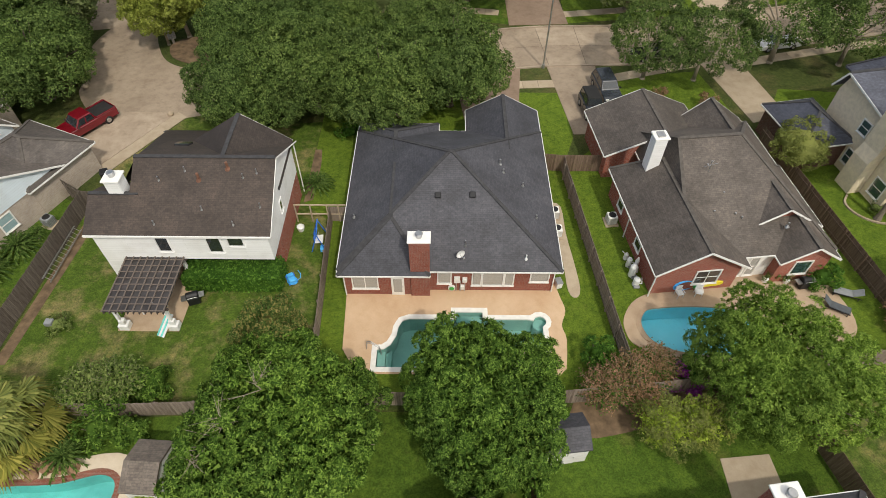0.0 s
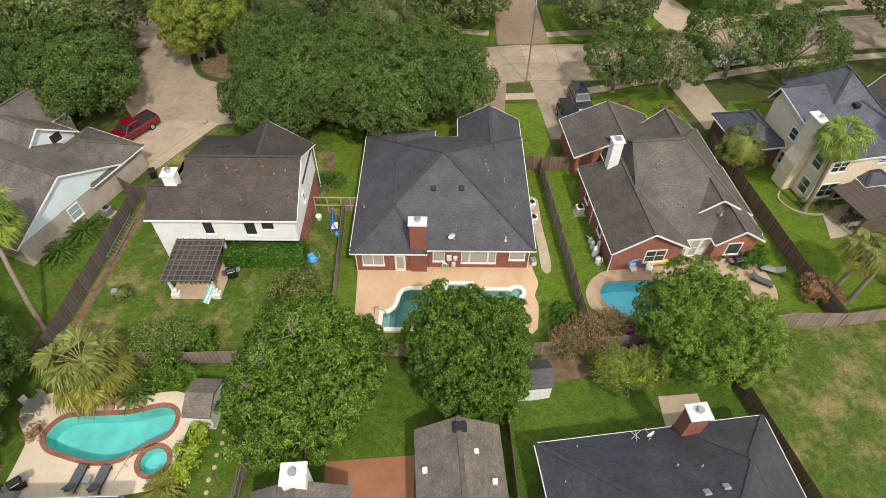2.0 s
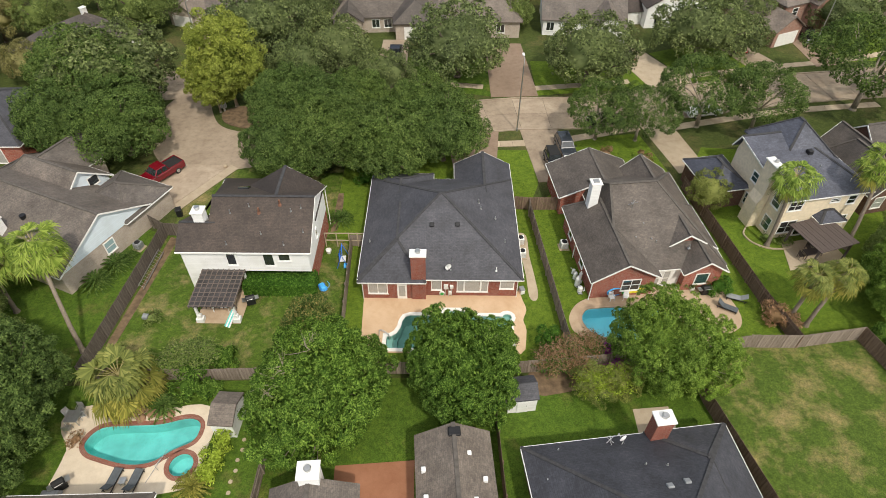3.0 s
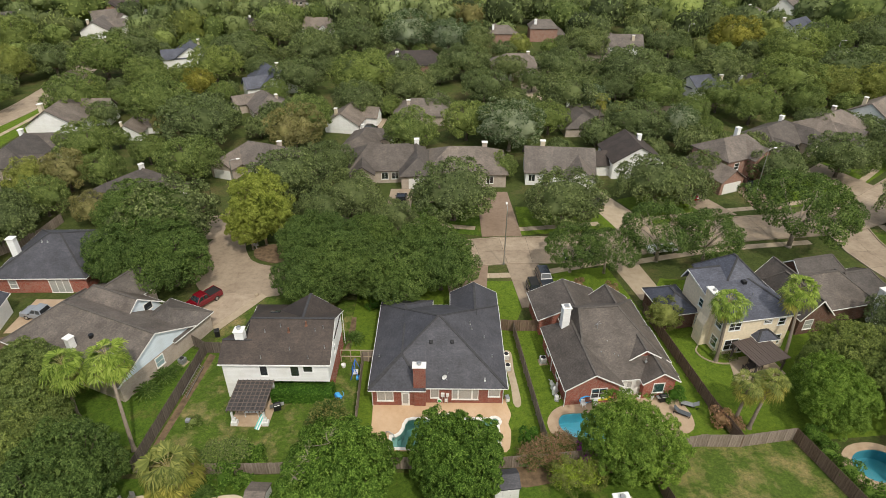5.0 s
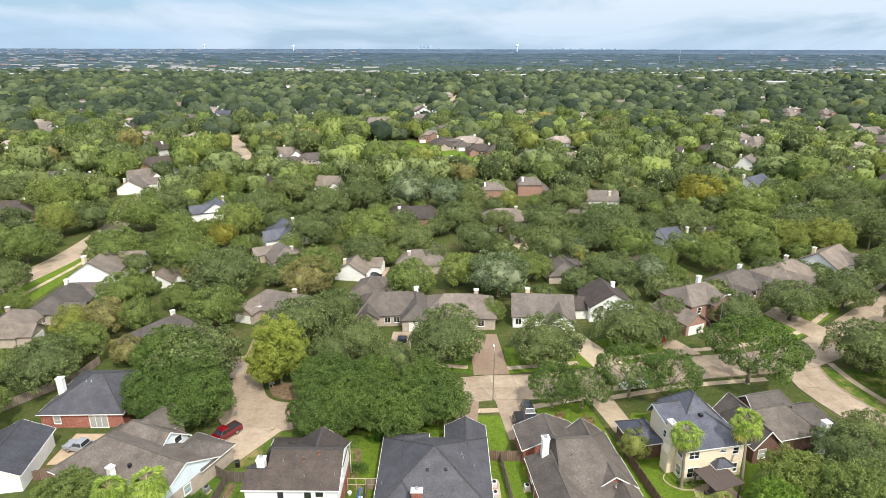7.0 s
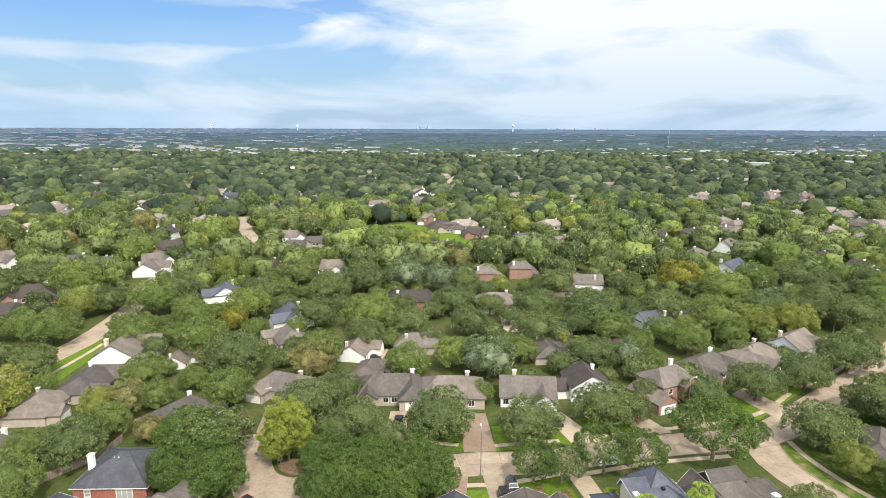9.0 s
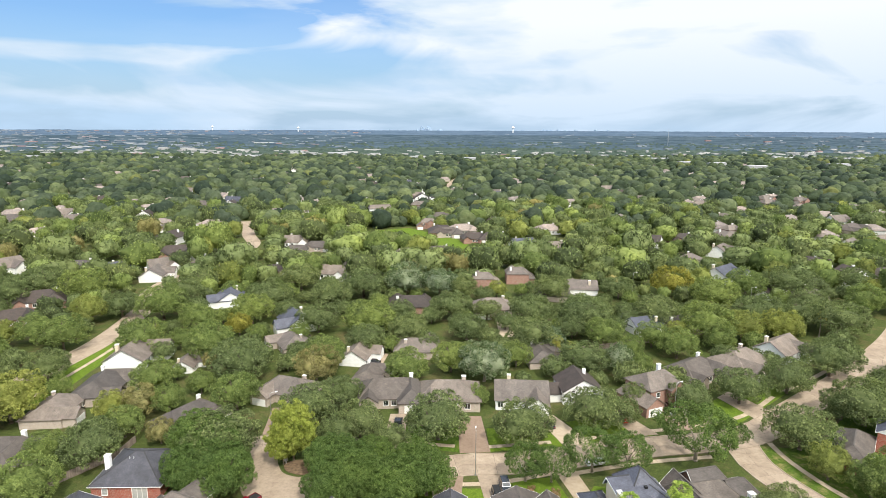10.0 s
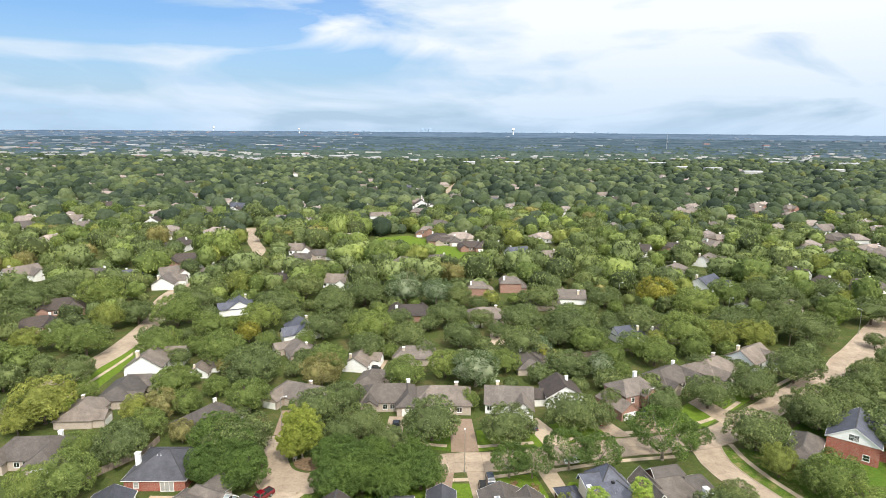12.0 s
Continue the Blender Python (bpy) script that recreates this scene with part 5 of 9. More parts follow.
# gabled house beside the red patio, in two wings
hp = house(-1.7, -15.9, 4, "tan shingled house with two gabled wings")
block(hp, 0.0, 5.7, -16.0, 0.05, 2.75, 4.4, "y", -16.0, 0.05, "roof_tan", "brick_tan", 2.9, cap="cap_grey", trim=False)
block(hp, -10.2, -3.9, -16.0, -3.4, 2.75, 4.3, "y", -16.0, -3.4, "roof_tan", "brick_tan", -7.3, cap="cap_grey", trim=False)
chimney(hp, -7.9, -6.5, -3.9, -2.7, 0.0, 4.95, "siding_white", "trim")
part("roof_vent", Build().box(2.5, 3.4, -1.0, -0.3, 4.2, 4.45), "dark_metal", hp, "", 0.05)
for vx, vy in ((0.6, -2.9), (0.7, -4.9), (3.9, -2.1), (4.9, -3.9), (4.1, -5.4)):
    part("roof_vent", Build().box(vx - 0.17, vx + 0.17, vy - 0.17, vy + 0.17, 2.9, 3.25 + 0.5 * (1 - abs(vx - 2.9) / 2.9) * 2), "white", hp, "", 0.05)

# roof edge of the house behind the turquoise pool
he = house(-29.5, -32, 2, "low house with grey-brown roof beside the turquoise pool")
block(he, 0.0, 10.4, 0.0, 11.3, 2.75, 5.2, "x", 4.0, 6.4, "roof_grey", "brick_tan", cap="cap_grey")

# dark-roofed brick house and its garage beyond
hn = house(-64.2, 20.6, 1.5, "bright red brick house with blue-black hip roof")
block(hn, 0.0, 13.9, 0.0, 14.0, 2.75, 6.2, "x", 6.2, 7.7, "roof_charcoal", "brick_bright")
chimney(hn, 1.0, 2.0, 4.8, 5.7, 2.0, 6.3, "siding_white", "trim", False)
window(hn, 3.0, 0.4, 0.9, "s", 1.0, 1.2, 1, 2, "pane_blind", "trim")
window(hn, 9.6, 0.4, 0.1, "s", 2.8, 2.2, 3, 1, "pane_blind", "trim")
for vx in (5.6, 6.4):
    vent(hn, vx, 5.6, 5.5, 0.08, 0.3)
hg = house(-65.2, 4.7, 10, "low outbuilding with blue-black roof and white gable")
block(hg, 0.0, 8.6, 0.0, 11.0, 2.9, 5.0, "y", 0.0, 11.0, "roof_charcoal", "siding_white")

# grey steep-gabled house on the street corner
hs = house(47.0, 13.5, 14, "dark grey house with many steep gables")
block(hs, 0.0, 13.0, 0.0, 9.0, 2.75, 5.6, "x", 3.5, 9.5, "roof_grey", "brick_dark", cap="cap_grey")
block(hs, 0.5, 6.0, 2.0, 9.6, 2.8, 5.6, "y", 3.0, 9.6, "roof_grey", "brick_dark", cap="cap_grey")
block(hs, 4.6, 13.4, 3.5, 11.4, 2.85, 6.2, "x", 4.6, 11.0, "roof_grey", "brick_dark", cap="cap_grey")
block(hs, -0.3, 5.0, -1.0, 8.0, 2.82, 5.6, "y", -1.0, 6.0, "roof_grey", "brick_dark", cap="cap_grey")
block(hs, 10.0, 17.0, 1.0, 8.0, 2.7, 5.0, "x", 11.0, 15.0, "roof_grey", "brick_dark", cap="cap_grey")
chimney(hs, 11.8, 12.8, -1.2, -0.2, 0.0, 5.4, "siding_white", "trim", False)
window(hs, 1.6, -0.6, 0.9, "s", 1.2, 1.4, 1, 2, "pane_blind", "trim")

# house of the corner lot, partly two-storey
hx = house(98.0, 39.0, -38, "red brick corner house with slate roof and white gable")
block(hx, 0.0, 11.5, 0.0, 14.0, 4.9, 8.6, "y", 0.0, 14.0, "roof_blue", "brick_bright")
block(hx, -7.0, 0.3, -13.5, 2.5, 2.75, 5.2, "y", -10.0, -1.5, "roof_grey", "brick_bright", cap="cap_grey")
block(hx, 6.0, 20.0, 4.0, 13.0, 4.85, 8.0, "x", 8.0, 20.0, "roof_blue", "brick_bright")
part("gable_siding", Build().prism([(0.4, 4.8), (11.1, 4.8), (5.75, 8.3)], "y", 0.25, 0.33), "siding_white", hx, "white gable siding")
window(hx, 5.75, 0.28, 5.2, "s", 2.0, 1.5, 2, 2, "pane_green", "trim")
window(hx, 8.6, 0.36, 1.0, "s", 1.3, 1.4, 1, 2, "pane_dark", "trim")
chimney(hx, 12.6, 13.9, 8.0, 9.1, 2.0, 9.2, "siding_white", "trim", False)


# ---- houses of the wider neighbourhood ----
def villa(kind, roof, wall, label, group):
    """A plain suburban house of one of several plans, kept low in detail; the front faces south."""
    h = house(0, -3000, 0, label, group)
    k = dict(roof=roof, wall=wall, cap="", trim=False)
    if kind == 0:
        block(h, -8, 8, -6, 6, 2.75, 5.9, "x", -3, 3, **k)
        block(h, -7.5, -1.0, -9.5, 1, 2.78, 4.9, "y", -9.5, 0, **k)
    elif kind == 1:
        block(h, -7, 7, -5.5, 5.5, 2.75, 6.2, "x", -7, 7, **k)
        block(h, 0.5, 6.8, -9.0, 2, 2.8, 5.3, "y", -9.0, 1.5, **k)
    elif kind == 2:
        block(h, -6, 6, -5, 5, 5.4, 8.2, "x", -3, 3, **k)
        block(h, -9.5, -3.0, -7.5, 4, 2.75, 4.9, "y", -7.5, 3, **k)
        block(h, -1.0, 5.0, -6.8, 2, 5.45, 7.6, "y", -6.8, 1, **k)
    elif kind == 3:
        block(h, -9, 7, -5, 7, 2.75, 6.0, "x", -5, 3, **k)
        block(h, 1.0, 8.5, -8, 3, 2.8, 5.4, "y", -5.0, 2.5, **k)
        block(h, -8.6, -3.6, -7.0, 2, 2.77, 4.6, "y", -7.0, 1.5, **k)
    else:
        block(h, -6.5, 6.5, -6, 6, 4.2, 8.0, "y", -6, 6, **k)
        block(h, -11, -5.8, -4, 5, 2.75, 4.8, "x", -11, -5.8, **k)
    x = {0: 3.4, 1: -3.6, 2: 3.0, 3: 4.4, 4: 2.0}[kind]
    y = {0: 1.6, 1: 2.2, 2: 2.0, 3: 2.5, 4: 2.0}[kind]
    top = {0: 6.6, 1: 7.0, 2: 9.2, 3: 6.8, 4: 8.6}[kind]
    chimney(h, x, x + 0.95, y, y + 0.8, 1.0, top - 0.7, {0: "brick_tan", 1: "siding_cream", 2: "siding_white", 3: "siding_white", 4: "siding_white"}[kind], "trim", False)
    fy = {0: -5.6, 1: -5.1, 2: -4.6, 3: -4.6, 4: -5.6}[kind]
    for wx in {0: (1.6, 4.6), 1: (-5.4, -2.6), 2: (-4.2, 4.0), 3: (-1.8, 0.2), 4: (-3.6, 3.2)}[kind]:
        window(h, wx, fy, 0.9, "s", 1.2, 1.3, 2, 1, "pane_dark", "trim")
    if kind in (2, 4):
        for wx in (-3.2, 3.4):
            window(h, wx, fy, 3.4, "s", 1.1, 1.2, 1, 2, "pane_dark", "trim")
    gx, gy = {0: (-4.2, -9.1), 1: (3.6, -8.6), 2: (-6.2, -7.1), 3: (5.0, -7.6), 4: (-8.4, -3.6)}[kind]
    part("garage_door", Build().box(gx - 2.2, gx + 2.2, gy - 0.05, gy + 0.03, 0.0, 2.15), "trim", h, "", 0.01)
    return h


KINDS = [
    villa(0, "roof_tan", "brick_tan", "tan brick house with a grey-brown hip roof", "houses among the trees"),
    villa(1, "roof_tan", "siding_white", "white house with a weathered grey gable roof", "houses among the trees"),
    villa(2, "roof_tan", "brick_rose", "two-storey rosy brick house with a tan-grey roof", "houses among the trees"),
    villa(3, "roof_grey", "brick_tan", "long low house with a dark weathered roof", "houses among the trees"),
    villa(4, "roof_brown", "siding_white", "white gabled house with a brown roof", "houses among the trees"),
    villa(1, "roof_blue", "siding_white", "white house with a blue-grey roof", "houses among the trees"),
    villa(3, "roof_brown", "brick_rose", "low rosy brick house with a dark brown roof", "houses among the trees"),
    villa(0, "roof_pale", "siding_white", "white house with a pale weathered hip roof", "houses among the trees"),
    villa(3, "roof_pale", "brick_tan", "tan house with a long pale roof", "houses among the trees"),
]
HOUSES = []
first = {}


def place_villas(rows):
    for x, y, rz, kind, s in rows:
        m = pose(x, y, rise(x, y), 0, 0, rz)
        if kind not in first:
            KINDS[kind].matrix_basis = m @ Matrix.Scale(s, 4)
            first[kind] = s
        else:
            copy_thing(KINDS[kind], m @ Matrix.Scale(s / first[kind], 4))
        HOUSES.append((x, y, 9.5 * s))


# across the street and round the bend: x, y, turn, plan, size
place_villas([(-9.8, 63.5, 5, 3, 1.0), (4.6, 63.0, 0, 0, 1.05), (23.5, 63.0, -4, 1, 1.0), (39.0, 66.5, 5, 4, 0.85), (58.5, 64.5, 25, 2, 1.0), (75.5, 78.5, 35, 3, 0.95),
              (91.5, 86.5, 35, 0, 1.0), (108.5, 96.0, 38, 1, 1.0), (-37.5, 66.5, -20, 0, 0.9), (-57.0, 50.5, 60, 3, 0.85)])
place_villas([(-90.5, 88.5, 95, 1, 1.1), (-72.5, 84.0, 95, 1, 0.6), (-86.5, 67.0, 95, 3, 0.95), (-92.0, 54.0, 95, 0, 0.85), (-91.0, 33.0, 5, 3, 0.95), (-45.5, 101.5, -60, 0, 0.85),
              (-49.0, 121.0, -60, 5, 1.0), (-23.0, 91.0, 80, 1, 0.8), (-16.8, 77.5, 80, 3, 0.65), (-5.0, 96.5, 180, 0, 0.9)])
place_villas([(33.5, 91.5, 95, 3, 0.8), (-10.0, 143.5, 185, 6, 1.0), (22.5, 140.0, 0, 0, 1.0), (37.0, 186.0, 180, 2, 0.9), (20.5, 177.5, 180, 2, 0.85), (48.5, 160.0, 175, 3, 0.9),
              (63.0, 168.5, 175, 1, 0.95), (74.0, 119.0, 200, 5, 0.9), (86.0, 121.5, 200, 3, 0.9), (-83.0, 150.5, -70, 5, 1.0)])
place_villas([(-157.0, 146.0, 30, 6, 1.05), (-41.5, 210.5, 90, 6, 0.9), (-86.0, 272.0, 10, 1, 1.05), (-70.0, 258.0, 10, 3, 0.9), (-8.0, 337.0, 0, 2, 0.9), (7.0, 305.0, 0, 3, 1.0),
              (38.5, 344.5, 0, 4, 0.9), (67.5, 255.0, 10, 0, 1.1), (130.0, 274.0, 60, 4, 0.9), (131.0, 223.0, 40, 0, 1.05)])
place_villas([(135.0, 192.0, 40, 5, 1.15), (159.0, 247.0, 50, 1, 1.1), (193.0, 307.0, 20, 2, 1.0), (234.0, 453.0, 20, 0, 1.3), (306.0, 477.0, 20, 2, 1.2), (144.0, 165.0, 40, 4, 0.8),
              (314.0, 432.0, 0, 0, 1.2), (299.0, 361.0, 20, 1, 1.2)])
place_villas([(243.0, 265.0, 40, 1, 1.1), (191.0, 210.0, 40, 4, 0.9), (-141.5, 235.0, 20, 6, 1.2), (-156.0, 202.0, 20, 5, 0.9), (-132.5, 189.0, 100, 1, 1.0), (-140.0, 278.5, 10, 1, 1.0),
              (-186.0, 323.0, 10, 0, 1.0), (-80.5, 200.5, 40, 6, 0.75), (-295.0, 381.0, 30, 1, 1.2), (-210.5, 437.0, 10, 3, 1.2)])
place_villas([(-22.5, 500.0, 0, 2, 1.1), (-314.0, 349.0, 30, 3, 1.2), (-272.0, 351.0, 30, 0, 1.2), (228.0, 441.0, 0, 1, 1.2), (291.0, 444.0, 10, 2, 1.2), (284.0, 322.0, 30, 3, 1.2),
              (278.0, 270.0, 40, 0, 1.2), (-212.0, 200.0, 60, 1, 1.2), (-119.0, 215.0, 80, 3, 0.9), (-152.0, 124.0, 40, 6, 0.9)])
place_villas([(-334, 377.9, 8, 8, 1.12), (-336.6, 390.4, 20, 7, 1.12), (-312.8, 404.9, -10, 7, 1.12), (-378.1, 574.4, 180, 7, 1.12), (-246.9, 415.4, 40, 7, 1.12), (-198.5, 336.8, 40, 7, 1.12), (-219.3, 508.5, 8, 8, 1.12), (-194.4, 473.1, -10, 5, 1.12), (-160.8, 331, -10, 7, 1.12), (-164.6, 278.7, -10, 4, 1), (-137.9, 207.8, 40, 1, 1), (-81.1, 242.1, 95, 3, 1), (-175.8, 201.5, 20, 3, 1), (-60.9, 307.5, -10, 8, 1.12), (-19, 492.3, 8, 4, 1.12), (-20.4, 427.5, 95, 2, 1.12)])
place_villas([(0.2, 310.1, 95, 6, 1.12), (16, 315.2, 20, 8, 1.12), (31.2, 481.9, 20, 4, 1.12), (22.7, 286.1, 8, 6, 1), (35, 286.6, -10, 6, 1), (50, 266.8, 20, 5, 1), (74, 317.7, 8, 7, 1.12), (-47.8, 193.7, -10, 1, 1), (-16.6, 236.8, 180, 0, 1), (1.1, 242, 20, 3, 1), (225.8, 463.7, 20, 7, 1.12), (251.9, 494.8, 8, 7, 1.12), (288.7, 520.1, 8, 7, 1.12), (332, 513.2, 20, 8, 1.12), (333.4, 469.7, 20, 2, 1.12), (303.3, 387.9, 180, 8, 1.12)])
place_villas([(296.3, 322.6, 180, 7, 1.12), (250.1, 299.2, 20, 7, 1), (285.1, 286.9, -10, 7, 1), (360.8, 433.2, 95, 7, 1.12), (351.2, 390.2, 20, 8, 1.12), (342.2, 361.5, 180, 7, 1.12), (194.8, 329.8, 40, 7, 1.12), (178.8, 282.7, 95, 2, 1), (153.6, 285.5, 8, 6, 1), (192.2, 186.7, 8, 4, 1), (214.4, 192.8, 8, 3, 1), (153.5, 156.7, 40, 0, 1), (252.1, 417.2, 20, 7, 1.12), (-182.6, 541.6, -10, 7, 1.12), (-147, 603.1, 95, 8, 1.12), (-84.9, 641.5, 20, 6, 1.12)])
place_villas([(54.3, 530.5, -10, 5, 1.12), (70.2, 484.2, 20, 7, 1.12), (164.5, 625.1, 95, 7, 1.12), (244.8, 598.8, 180, 7, 1.12), (354.1, 606.2, 20, 7, 1.12), (412.2, 580.3, 95, 7, 1.12), (486.9, 615.1, 8, 8, 1.12), (-320, 560.5, 40, 8, 1.12), (-261.7, 299, 40, 7, 1), (139.3, 365.7, 95, 8, 1.12), (119.2, 465.9, 20, 7, 1.12), (-114.7, 452.7, 40, 7, 1.12)])
hm = house(-48.5, 392.0, 10, "large white flat-fronted building with a pale roof")
block(hm, -9, 9, -8, 8, 7.5, 10.0, "x", -8, 8, "roof_tan", "siding_white")
window(hm, -6, -7.6, 2.0, "s", 2.0, 2.5, 2, 2, "pane_dark", "trim")
window(hm, 5, -7.6, 2.0, "s", 2.0, 2.5, 2, 2, "pane_dark", "trim")
HOUSES.append((-48.5, 392, 15))
rng = random.Random(5)
for k in range(900):
    y = rng.uniform(330, 1100)
    x = rng.uniform(-0.85, 0.85) * (y + 90)
    if all(math.hypot(x - a, y - b) > r + 15 for a, b, r in HOUSES) and not (-60 < x < 30 and 235 < y < 345) and len(HOUSES) < 290:
        place_villas([(x, y, rng.choice((0, 15, 90, 105, 180)) + rng.uniform(-8, 8), rng.choice((0, 7, 7, 1, 1, 3, 8, 8, 4, 5)), rng.uniform(0.9, 1.15))])


# ---- plants ----
def loose_mesh(name, co, core=None):
    """A mesh of loose three- or four-cornered leaves, and the closed core inside them: its corners and its triangles."""
    n, k = co.shape[0], co.shape[1]
    verts, tri = core if core is not None else (np.zeros((0, 3)), np.zeros((0, 3), dtype=np.int64))
    extra = len(tri)
    me = bpy.data.meshes.new(name)
    me.vertices.add(k * n + len(verts))
    me.vertices.foreach_set("co", np.concatenate([co.reshape(-1), verts.reshape(-1)]).astype(np.float32))
    me.loops.add(k * n + 3 * extra)
    me.loops.foreach_set("vertex_index", np.concatenate([np.arange(k * n), (tri + k * n).reshape(-1)]).astype(np.int32))
    me.polygons.add(n + extra)
    starts = np.concatenate([np.arange(n) * k, n * k + np.arange(extra) * 3])
    me.polygons.foreach_set("loop_start", starts.astype(np.int32))
    me.polygons.foreach_set("use_smooth", np.concatenate([np.zeros(n, dtype=bool), np.ones(extra, dtype=bool)]))
    me.update(calc_edges=True)
    return me


def gathered(name, pieces):
    """Many crowns, each an array of leaves and a core, as one mesh."""
    verts, tri, at = [], [], 0
    for _, (v, t) in pieces:
        verts.append(v)
        tri.append(t + at)
        at += len(v)
    return loose_mesh(name, np.concatenate([p[0] for p in pieces]), (np.concatenate(verts), np.concatenate(tri)))


def unit(a):
    return a / np.maximum(np.linalg.norm(a, axis=-1, keepdims=True), 1e-9)


def kites(rs, pos, nrm, size, ratio=0.55, corners=4, along=None):
    """Leaves at the places, facing the directions given, or pointing along those of the second set."""
    n = len(pos)
    t = unit(np.cross(nrm, rs.normal(size=(n, 3))))
    if along is not None:
        t = unit(along - nrm * (along * nrm).sum(1, keepdims=True) + t * 0.05)
    s = np.cross(nrm, t)
    ln = (size * rs.uniform(0.65, 1.35, n))[:, None]
    w = ln * ratio
    if corners == 3:
        return np.stack([pos - t * ln * 0.5 - s * w * 0.5, pos - t * ln * 0.5 + s * w * 0.5, pos + t * ln * 0.6 - nrm * ln * 0.1], 1)
    co = np.stack([pos - t * ln * 0.5, pos + s * w * 0.5 + t * ln * 0.08, pos + t * ln * 0.5 - nrm * ln * 0.12, pos - s * w * 0.5 + t * ln * 0.08], 1)
    return co


def dome(d, R, H, zc, wave):
    """Where the outline of a crown lies in the directions d: a broad, uneven dome, drawn in below."""
    a = np.arctan2(d[:, 1], d[:, 0])
    f = 1 + 0.10 * np.sin(2 * a + wave[0]) + 0.07 * np.sin(3 * a + wave[1] + 2 * d[:, 2]) + 0.05 * np.sin(5 * a + wave[2] - 3 * d[:, 2])
    flat = np.sqrt(np.maximum(1e-6, 1 - d[:, 2] ** 2))
    wide = R * f * flat ** 0.82
    up = np.where(d[:, 2] > 0, H * 0.74, H * 0.62) * d[:, 2] * (0.5 + 0.5 * f)
    return np.stack([wide * np.cos(a), wide * np.sin(a), zc + up], 1)


def lumps(rs, R, H, zc, count, lump=1.0, spread_=0.72, wave=(0.0, 1.0, 2.0)):
    """Centres and radii of the boughs that make up a crown, all round it from the top to the drawn-in underside."""
    i = np.arange(count)
    u = 1 - (i + 0.5) / count * 1.55
    a = 2.39996 * i + rs.uniform(-0.4, 0.4, count)
    d = np.stack([np.sqrt(1 - u ** 2) * np.cos(a), np.sqrt(1 - u ** 2) * np.sin(a), u], 1)
    mid = np.array([0, 0, zc])
    cs = mid + (dome(d, R, H, zc, wave) - mid) * (spread_ * rs.uniform(0.84, 1.06, count))[:, None]
    return cs, R * lump * rs.uniform(0.22, 0.4, count)


def crown_mesh(name, seed, R, H, zc, count, leaves, size, ratio=0.55, tuft=6, spread_=0.72, core=0.74, lump=1.0, corners=3, radial=0.0):
    """A crown: leaves in tufts over many boughs, with gaps, round a dim inner mass. radial: how far the leaves point out of their tuft."""
    rs = np.random.RandomState(seed)
    wave = rs.uniform(0, 6.28, 3)
    cs, rr = lumps(rs, R, H, zc, count, lump, spread_, wave)
    squash = np.array([1.0, 1.0, 0.8])
    out, need = [], leaves // tuft
    wts = rr ** 2 / (rr ** 2).sum()
    while need > 0:
        k = rs.choice(len(cs), need * 2, p=wts)
        away = unit(cs[k] - np.array([0, 0, zc]))
        d = unit(rs.normal(size=(need * 2, 3)) + away * 0.7 + np.array([0, 0, 0.3]))
        wob = 1 + 0.16 * np.sin(d[:, 0] * 7 + k) * np.cos(d[:, 1] * 6 + 2 * k) + rs.normal(0, 0.06, need * 2)
        pos = cs[k] + d * squash * (rr[k] * wob)[:, None]
        gap = np.linalg.norm((pos[:, None] - cs[None]) / squash, axis=2) / rr[None]
        gap[np.arange(len(k)), k] = 9
        ok = gap.min(1) > 0.8
        pos, d = pos[ok][:need], d[ok][:need]
        out.append((pos, d))
        need -= len(pos)
    pos, d = np.concatenate([o[0] for o in out]), np.concatenate([o[1] for o in out])
    n = len(pos)
    out_d = np.repeat(d, tuft, 0)
    off = rs.normal(0, size * 0.75, (n * tuft, 3))
    off -= out_d * (off * out_d).sum(1, keepdims=True) * 0.6
    pos = np.repeat(pos, tuft, 0) + off
    nrm = unit(out_d * 0.75 + rs.normal(0, 0.42, (n * tuft, 3)) + np.array([0, 0, 0.25]))
    if radial:
        point = unit(out_d + off / size * 0.9 + rs.normal(0, 0.25, out_d.shape))
        side = np.cross(point, rs.normal(size=point.shape))
        nrm = unit(unit(side) * radial + nrm * (1 - radial))
        co = kites(rs, pos, nrm, size, ratio, corners, point)
    else:
        co = kites(rs, pos, nrm, size, ratio, corners)
    if leaves > 12000 and core >= 0.4:
        # shaded leaves deeper in, seen between the tufts
        m = leaves // 7
        d = unit(rs.normal(size=(m, 3)) + np.array([0, 0, 0.25]))
        mid = np.array([0, 0, zc])
        inside = mid + (dome(d, R, H, zc, wave) - mid) * (spread_ * rs.uniform(0.72, 0.9, m))[:, None]
        co = np.concatenate([co, kites(rs, inside, unit(d * 0.5 + rs.normal(0, 0.6, (m, 3))), size * 2.0, 0.6, corners)])
        core *= 0.86
    if core < 0.4:
        return loose_mesh(name, co), co, None, cs
    ball = bmesh.new()
    bmesh.ops.create_icosphere(ball, subdivisions=4 if leaves > 20000 else 3 if leaves > 4000 else 2, radius=1.0)
    bv = np.array([v.co for v in ball.verts])
    tri = np.array([[v.index for v in f.verts] for f in ball.faces])
    ball.free()
    mid = np.array([0, 0, zc])
    q = mid + (dome(bv, R, H, zc, wave) - mid) * (spread_ * core * (1 + rs.normal(0, 0.09, (len(bv), 1)))) * np.array([1.0, 1.0, 0.8])
    return loose_mesh(name, co, (q, tri)), co, (q, tri), cs


